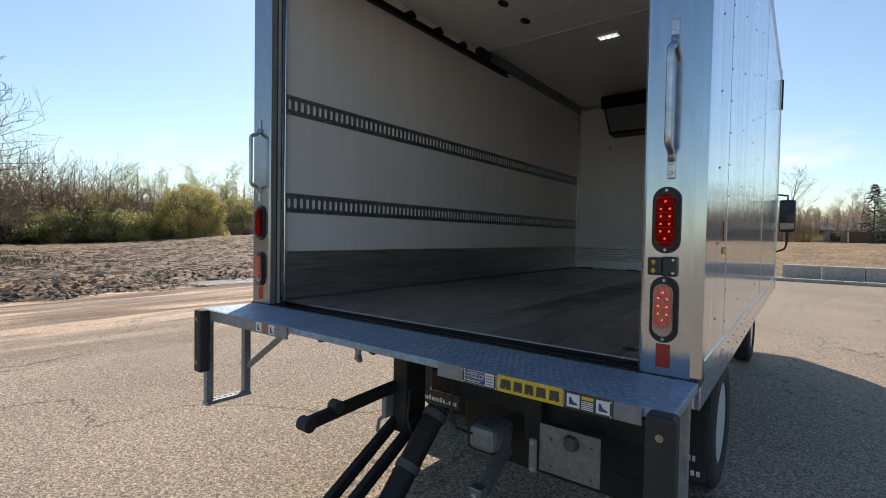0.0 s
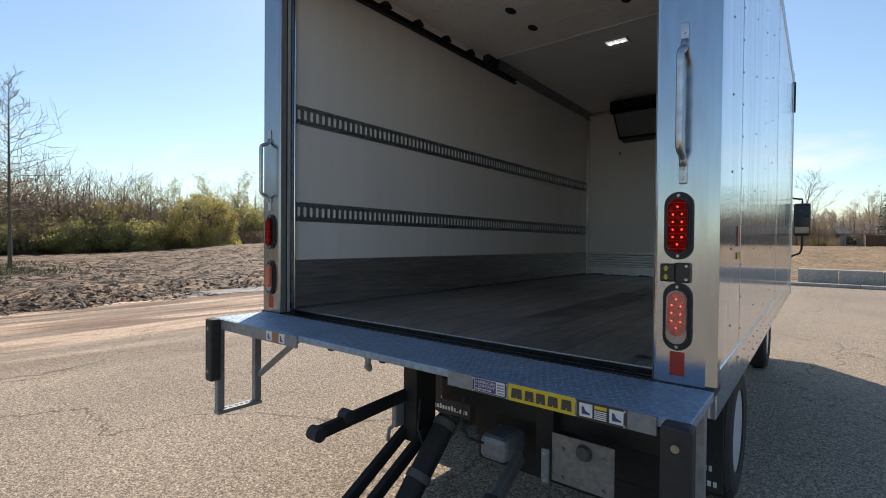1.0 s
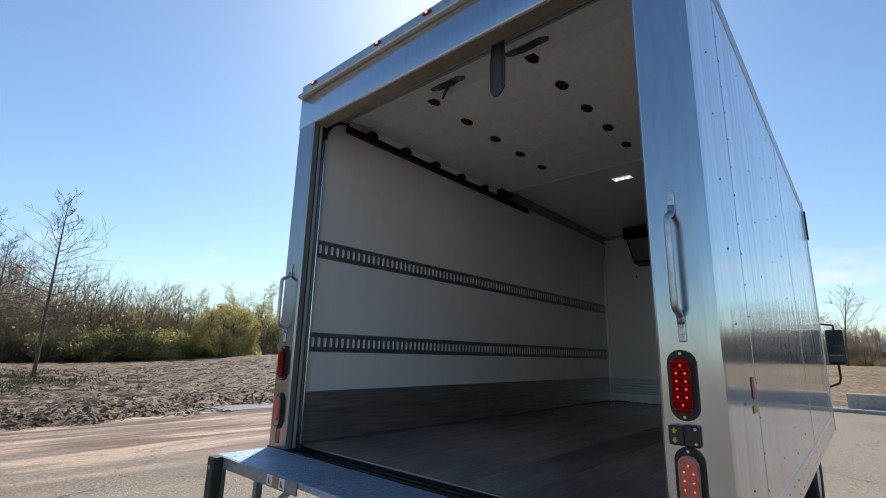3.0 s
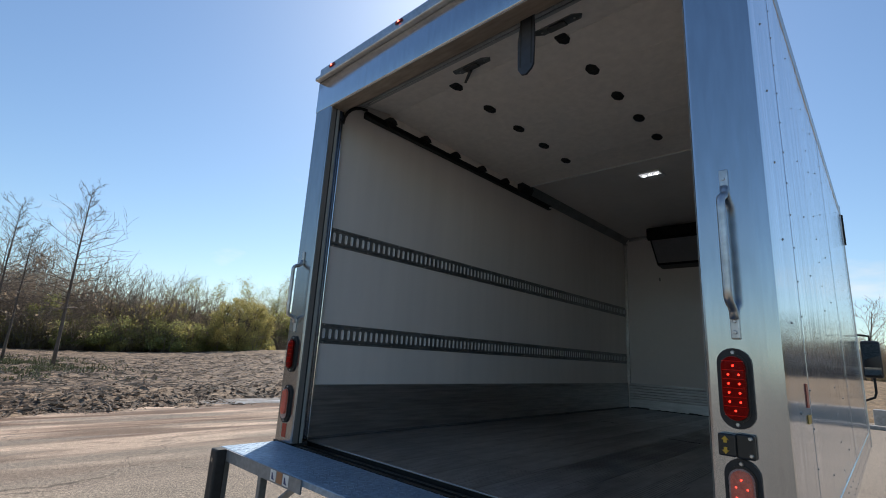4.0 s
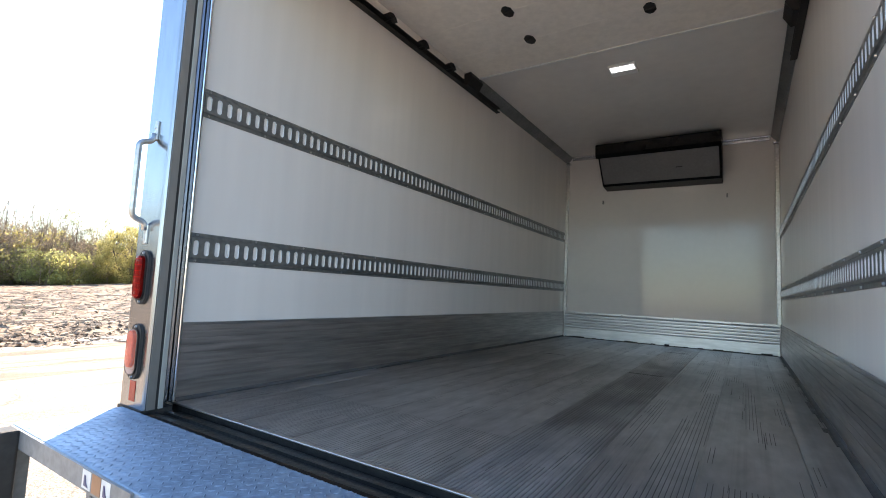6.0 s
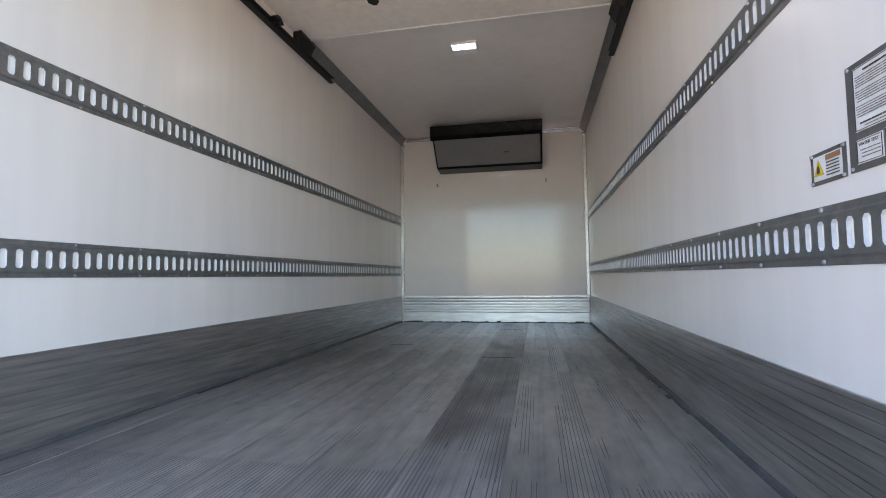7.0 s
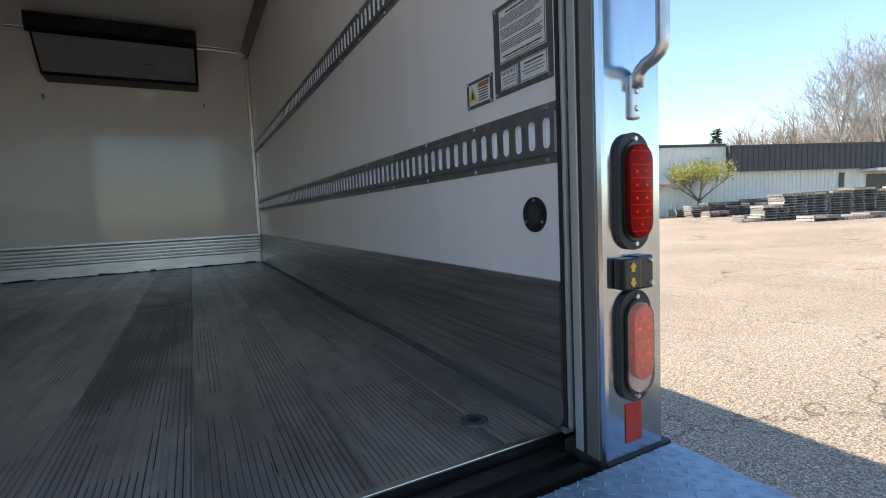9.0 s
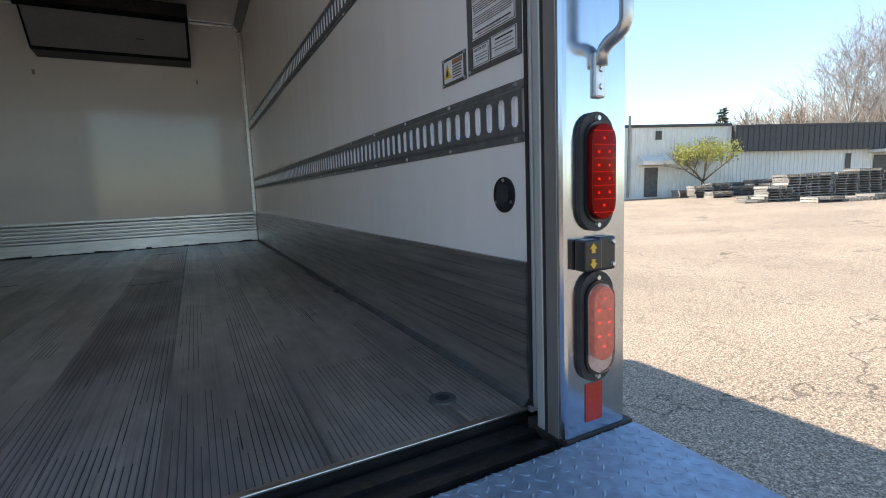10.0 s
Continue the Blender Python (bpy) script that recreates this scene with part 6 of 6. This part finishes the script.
twig_mass(82, (-18, 9), 90, 112, 3600, lambda h: 7.3, grass_height, "hazy brown leafless woods beyond the grass", FAR_TWIG, 1.7)
for k in range(30):
    on_grass([trees[0], trees[2], trees[3]], 8 - 24 * (k + rng.random()) / 30, rng.uniform(88, 106), rng.uniform(0.7, 1.1))
for k in range(16):
    on_grass(browns, 8 - 24 * (k + rng.random()) / 16, rng.uniform(92, 102), rng.uniform(0.5, 0.9))
for k in range(20):                   # a thin screen of scrub before the houses
    on_grass([trees[0], trees[3], trees[3]], 8 - 24 * (k + rng.random()) / 20, rng.uniform(84, 91), rng.uniform(0.4, 0.65))
for k in range(16):
    on_grass(browns, 8 - 24 * (k + rng.random()) / 16, rng.uniform(82, 90), rng.uniform(0.35, 0.7))
fir = conifer(61, 9.0)
plant(fir, out(-6.2, 80, 1.2), 0, 1.0)
put(fir, out(-5.0, 84, 1.2), 1.0, 0.9)
put(fir, out(-8.5, 86, 1.2), 2.0, 1.05)
put(fir, out(-57.0, 62, 0.40), 2.0, 1.0)
put(fir, out(-53.8, 66, 0.40), 1.0, 0.74)
small = bare_tree(52, 6.0, 0.06, 4, 4, (0.6, 1.3), 1.1, 16, None, "small spreading tree without leaves", 0.3, twig=GREY_TWIG)
plant(small, out(1.25, 72, 1.2), 0.0, 1.5)


def far_house(place, turn, wide):
    h = thing("house", "low pale house with a grey shingle roof", "house", place)
    h.rotation_euler = (0, 0, turn)
    part("wall", B((-wide / 2, wide / 2, -3.5, 3.5, -0.5, 2.5)), CONCRETE, h)
    roof = bmesh.new()
    sweep(roof, [(-4.0, 2.4), (4.0, 2.4), (0.0, 4.2)], "x", -wide / 2 - 0.4, wide / 2 + 0.4)
    part("roof", roof, ROOFING, h)
    for x in (-wide * 0.3, wide * 0.05, wide * 0.3):
        part("window", B((x - 0.6, x + 0.6, -3.53, -3.49, 0.8, 2.0)), DECAL_BLACK, h)


far_house(out(-3.0, 94, 0.9), 0.2, 6.5)
far_house(out(-6.9, 95, 0.9), -0.15, 8.0)
skip = part("body", sweep(bmesh.new(), [(-1.0, 0.0), (1.0, 0.0), (1.2, 1.5), (-1.2, 1.5)], "x", -1.15, 1.15), RUST_BROWN, thing("skip", "rusty brown waste skip in the grass", "skip", out(-4.1, 80, 1.3)))
part("rim", B((-1.2, 1.2, -1.25, -1.12, 1.42, 1.52), (-1.2, 1.2, 1.12, 1.25, 1.42, 1.52)), RUST_BROWN, skip.parent)


# ---- workshop building ----
# its front runs along its own x; it turns to face the yard and leans with the ground's fall
building = thing("workshop_building", "long cream metal-clad workshop with a charcoal fascia", "building")
building.matrix_basis = pose(33.4, 19.3, 0.40, 0, 1.0, -26.5) @ Matrix.Diagonal((0.955, 0.955, 0.985, 1))


def bpart(name, spans, material, parent=building, label="", bevel=0.0):
    return part(name, B(*spans, bevel=bevel), material, parent, label)


bpart("wall", [(-16, 0.3, 0, 14, -0.8, 4.80), (0.3, 26, 0, 14, -0.8, 4.66)], SIDING, label="cream ribbed metal wall")
bm = bmesh.new()
for k in range(140):
    x = -15.9 + 0.3 * k
    sweep(bm, [(x - 0.05, 0.0), (x - 0.02, -0.035), (x + 0.02, -0.035), (x + 0.05, 0.0)], "z", -0.8, 4.78 if x < 0.3 else 3.05)
part("wall_ribs", bm, SIDING, building)
bpart("roof_trim", [(-16, 0.3, -0.12, 14.1, 4.80, 4.98)], MANSARD, label="dark roof edge trim")
fascia = bpart("fascia", [(0.35, 26, -0.45, -0.001, 3.02, 4.68)], MANSARD, label="charcoal metal fascia")
bm = bmesh.new()
for k in range(64):
    x = 0.5 + 0.4 * k
    box(bm, x - 0.02, x + 0.02, -0.48, -0.45, 3.03, 4.66)
part("fascia_ribs", bm, MANSARD, fascia)
bpart("fascia_trim", [(0.32, 26, -0.52, 0.3, 4.68, 4.80)], MANSARD)
bpart("door", [(-5.95, -4.95, -0.06, -0.036, 0.0, 2.05)], DARK_STEEL, label="dark steel door in shade")
bpart("door_frame", [(-6.05, -5.95, -0.075, -0.036, 0.0, 2.14), (-4.95, -4.85, -0.075, -0.036, 0.0, 2.14), (-5.95, -4.95, -0.075, -0.036, 2.05, 2.14)], SIDING)
bm = bmesh.new()
sweep(bm, [(-0.036, 2.85), (-0.9, 2.45), (-0.9, 2.2), (-0.036, 2.2)], "x", -6.4, -4.2)
part("awning", bm, SIDING, building, "small cream awning over the door")
for x0, x1, z0, z1 in ((-5.2, -4.75, 3.95, 4.55), (8.85, 9.25, 1.7, 2.75), (10.95, 13.2, 0.0, 2.6)):
    bpart("window", [(x0, x1, -0.06, -0.036, z0, z1)], DECAL_BLACK, label="dark opening in the wall")
bpart("canopy", [(10.5, 15.9, -1.3, -0.036, 2.75, 2.95)], SIDING, label="flat cream canopy")
bpart("downpipe", [(-7.2, -7.05, -0.16, -0.036, 0.0, 5.6)], GALV, label="galvanised vent pipe")


# pallets stacked in front of it
def pallet():
    p = thing("pallet", "weathered grey wooden pallet", "pallet", (0, 0, 0), "stacked pallets")
    slat = link("slat", B((-0.6, 0.6, -0.045, 0.045, 0.0, 0.018)), PALLET_WOOD)
    block = link("stringer", B((-0.02, 0.02, -0.5, 0.5, 0.0, 0.088)), PALLET_WOOD)
    for k in range(7):
        share("slat", slat, p, pose(0, -0.455 + 0.1517 * k, 0.106))
    for k in range(5):
        share("slat", slat, p, pose(0, -0.455 + 0.2275 * k, 0.0))
    for k in range(3):
        share("stringer", block, p, pose(-0.57 + 0.57 * k, 0, 0.018))
    return p


pal = pallet()
first = True
rng2 = random.Random(5)


def stack(x, y, count, z=0.0):
    global first
    for k in range(count):
        m = pose(x + rng2.gauss(0, 0.035), y + rng2.gauss(0, 0.035), rise(x) + z + 0.126 * k, 0, 0, -27.3 + rng2.gauss(0, 2.2))
        if first:
            pal.matrix_basis, first = m, False
        else:
            copy_thing(pal, m)


ROW = Vector((0.888, -0.459, 0))          # the rows run along the building


def row(start, gap, counts):
    for k, n in enumerate(counts):
        p = Vector(start) + ROW * gap * k
        stack(p.x, p.y, n)


row((31.0, 13.6, 0), 1.24, (9, 10, 10, 11, 10, 10, 11, 11))
row((30.2, 12.4, 0), 1.24, (10, 10, 11, 10, 11, 10, 10))
row((24.7, 12.6, 0), 1.1, (1, 4))
row((25.5, 12.1, 0), 0.95, (6, 10, 10))
row((25.2, 9.9, 0), 1.3, (2, 1, 2, 1))
row((26.2, 13.4, 0), 1.25, (2, 1))
for x, y, n in ((29.4, 19.5, 4), (29.3, 18.3, 6), (29.2, 17.1, 3), (30.6, 18.1, 7), (32.0, 17.6, 5), (33.0, 18.2, 7), (33.2, 16.9, 8), (32.6, 15.6, 6)):
    stack(x, y, n)
crab = thing("blossom_tree", "small tree in fresh lime-yellow leaf before the workshop", "tree", (30.6, 19.0, 0.38))
crab.scale = (1.22, 1.22, 1.22)
rng3 = random.Random(9)
bm = bmesh.new()
tube(bm, [(0, 0, -0.1), (0.02, 0, 0.5), (0, 0.02, 1.0)], [0.10, 0.085, 0.08], 8)
tips = []
for a, l_ in ((0.3, 1.5), (1.7, 1.3), (2.9, 1.5), (4.2, 1.35), (5.4, 1.4), (1.2, 1.2)):
    limb(bm, rng3, (0, 0, 0.85), (math.cos(a), math.sin(a), 0.75), l_ * 1.3, 0.055, 2, 0.12, 5, 4)
    tips.append(Vector((math.cos(a) * l_ * 0.85, math.sin(a) * l_ * 0.85, 2.15)))
part("trunk", bm, BARK, crab, "", True)
bm = bmesh.new()
for c in tips + [t * 0.5 + Vector((0, 0, 1.3)) for t in tips] + [t + Vector((rng3.gauss(0, 0.4), rng3.gauss(0, 0.4), 0.35)) for t in tips] + [t * 0.75 + Vector((rng3.gauss(0, 0.3), rng3.gauss(0, 0.3), 0.95 + rng3.gauss(0, 0.2))) for t in tips]:
    leaves(bm, rng3, c, rng3.uniform(0.45, 0.7), 120, 0.055)
part("crown", bm, LEAF_LIME, crab)
bare = bare_tree(6, 9.0, 0.05, 4, 4, (0.5, 1.1), 1.1, 16, None, "round-crowned bare tree with beige twigs", 0.3, 0.011, twig=GREY_TWIG)
plant(bare, out(-60.0, 68, 0.40), 0.0, 1.15)
twig_mass(83, (-88, -58), 66, 80, 3600, lambda h: 12.4 + 1.0 * ease((-65 - h) / 5), lambda x, y: 0.40, "hazy tan leafless woods behind the workshop", GREY_TWIG, 1.9)
for k in range(20):
    h = -58.5 - 26 * (k + rng.random()) / 20
    put(bare, out(h, rng.uniform(62, 72), 0.40), rng.uniform(0, 6.3), rng.uniform(0.75, 0.95) + 0.1 * ease((-63 - h) / 6))
for k in range(5):
    put(bare, out(-42 - 12 * (k + rng.random()) / 5, rng.uniform(66, 76), 0.40), rng.uniform(0, 6.3), rng.uniform(0.75, 0.85))


def vase_tree(seed, height):
    """A short trunk that opens into many rising limbs with fine twigs."""
    rng = random.Random(seed)
    t = thing("tree", "large spreading tree with bare rising branches", "tree", (0, 0, 0), "bare trees")
    pts = [Vector((rng.gauss(0, 0.04) * k, rng.gauss(0, 0.04) * k, -0.2 + height * 0.6 * k / 5)) for k in range(6)]
    part("trunk", tube(bmesh.new(), pts, [height * 0.016 * (1 - 0.75 * k / 5) for k in range(6)], 8), BARK, t, "", True)
    bm = bmesh.new()
    for k in range(17):
        f = 0.30 + 0.68 * k / 17
        i = min(int(f * 5), 4)
        q, a = pts[i].lerp(pts[i + 1], f * 5 - i), 2.4 * k + rng.uniform(-0.4, 0.4)
        open_ = 0.58 - 0.36 * f
        limb(bm, rng, q, (math.cos(a) * open_, math.sin(a) * open_, 1), height * rng.uniform(0.42, 0.52) * (1.05 - 0.25 * f), height * 0.0052, 3, 0.10, 4, 5, 0.0, 0.016)
    part("crown", bm, ASH_TWIG, t, "", True)
    return t


tall = vase_tree(71, 15.0)
plant(tall, out(-67.0, 60, 0.40), 0.0, 0.88)
put(tall, out(-70.0, 58, 0.40), 2.0, 1.0)
put(tall, out(-76.0, 58, 0.40), 4.0, 1.0)


# the yard's plan was drawn at 1 to 1.147 round a point at eye height over the level ground: bring it to full size
EYE = Vector((1.2, -1.2, 1.5))
YARD = Matrix.Translation(EYE) @ Matrix.Scale(1.147, 4) @ Matrix.Translation(-EYE)
for ob in list(bpy.data.objects):
    if ob.parent is None and ob.type in {"MESH", "EMPTY"} and ob not in (truck, lift, unit):
        ob.matrix_basis = YARD @ ob.matrix_basis


# ---- cargo floor boards, last ----
def plank_mesh(w, y0, y1, grooves, deep, material):
    """A floor board with fine grooves along it, deep by the sill and worn shallow further in."""
    bm, p, rings = bmesh.new(), (w - 0.010) / grooves, []
    rng = random.Random(grooves)
    ends = [rng.uniform(0.3, 1.6) for _ in range(grooves)]      # each groove fades out at its own place
    steps = [(y0, 14.0), (y0 + 0.07, 11.0), (y0 + 0.13, 8.0), (y0 + 0.21, 5.0), (y0 + 0.32, 2.5)]
    steps += [(y0 + 0.32 + (y1 - y0 - 0.32) * k / 24, 1.0) for k in range(1, 25)]
    for y, f in steps:
        prof = [(-w / 2 + 0.0003, 0.962), (-w / 2 + 0.0003, 0.998)]
        for k in range(grooves):
            a = -w / 2 + 0.005 + k * p
            d = min(deep * f * ends[k], 0.0026)
            prof += [(a + p * 0.10, FZ), (a + p * 0.74, FZ), (a + p * 0.82, FZ - d), (a + p * 0.98, FZ - d)]
        prof += [(w / 2 - 0.004, FZ), (w / 2 - 0.0003, 0.998), (w / 2 - 0.0003, 0.962)]
        rings.append([bm.verts.new((u, y, v)) for u, v in prof])
    n = len(rings[0])
    for i, (a, b) in enumerate(zip(rings, rings[1:])):
        for k in range(n):
            f = bm.faces.new((a[k], a[(k + 1) % n], b[(k + 1) % n], b[k]))
            g = (k - 2) // 4
            if 2 <= k < 2 + 4 * grooves and (k - 2) % 4 == 2:
                patchy = noise.noise(Vector((g * 0.16, i * 0.42, deep * 9000)))
                f.material_index = int(patchy > (0.22 if deep < 0.0005 else 0.05 if deep < 0.001 else -0.04) or i < 3.6 * ends[g])
    bm.faces.new(rings[0][::-1])
    bm.faces.new(rings[-1])
    return link("floor_board", bm, (material, GROOVE))


Y0, Y1 = YD + 0.006, YB - 0.001
worn = plank_mesh(0.2985, Y0, Y1, 21, 0.00012, FLOOR)
ribbed_board = plank_mesh(0.2985, Y0, Y1, 21, 0.0006, FLOOR)
dark_board = plank_mesh(0.2985, Y0, Y1, 21, 0.0013, FLOOR_DARK)
half_board = plank_mesh(0.148, Y0, Y1, 10, 0.00012, FLOOR)
for k in range(-3, 4):
    share("floor_board", dark_board if k == 1 else ribbed_board if k == 2 else worn, truck, pose(0.0043 + 0.2985 * k, 0, 0))
for x in (-1.115, 1.1235):
    share("floor_board", half_board, truck, pose(x, 0, 0))
# gouges and scrapes worn into the boards
rng4 = random.Random(3)
for k in range(40):
    x, y, l_ = rng4.uniform(-1.1, 1.1), rng4.uniform(0.2, 4.8), rng4.uniform(0.04, 0.30)
    w = rng4.uniform(0.0006, 0.0016)
    bm = bmesh.new()
    tilt = rng4.gauss(0, 0.001)
    vs = [bm.verts.new((x + a, y + b, 1.0006)) for a, b in ((-w, 0), (0, -l_ * 0.1), (w, 0), (w * 0.6 + tilt, l_), (tilt, l_ * 1.1), (-w * 0.5 + tilt, l_))]
    bm.faces.new(vs)
    part("floor_gouge", bm, BLACK_RUBBER, truck)
bm = bmesh.new()
for y, x0, x1 in ((2.74, 0.155, 0.40), (4.58, 0.155, 0.39), (3.3, -0.72, -0.50)):
    box(bm, x0, x1, y, y + 0.008, 0.999, 1.0012)
part("board_joint", bm, BLACK_RUBBER, truck, "dark cross joint in the boards")
bm = bmesh.new()
y = YB - 0.016
for k in range(46):
    x = -1.17 + 0.051 * k
    h = 0.006 + 0.016 * rng4.random() ** 2
    box(bm, x, x + 0.05, y - 0.008 - 0.014 * rng4.random(), y, 1.0002, 1.0 + h)
part("front_joint_seal", bm, BLACK_RUBBER, truck, "ragged black sealant along the front wall")
# ragged black strips along the foot of the side walls
for w, s in ((XL, 1), (XR, -1)):
    bm, y = bmesh.new(), YD + 1.3
    while y < YB - 0.06:
        l_ = rng4.uniform(0.05, 0.22)
        wide = 0.006 + 0.016 * rng4.random() ** 2
        if rng4.random() < 0.8:
            box(bm, *sorted((w + s * 0.0265, w + s * (0.0265 + wide))), y, min(y + l_, YB - 0.03), 1.0003, 1.0022)
        y += l_
    part("side_joint_seal", bm, GREASY, truck, "ragged black strip along the foot of the side wall")["kind"] = "stuff"
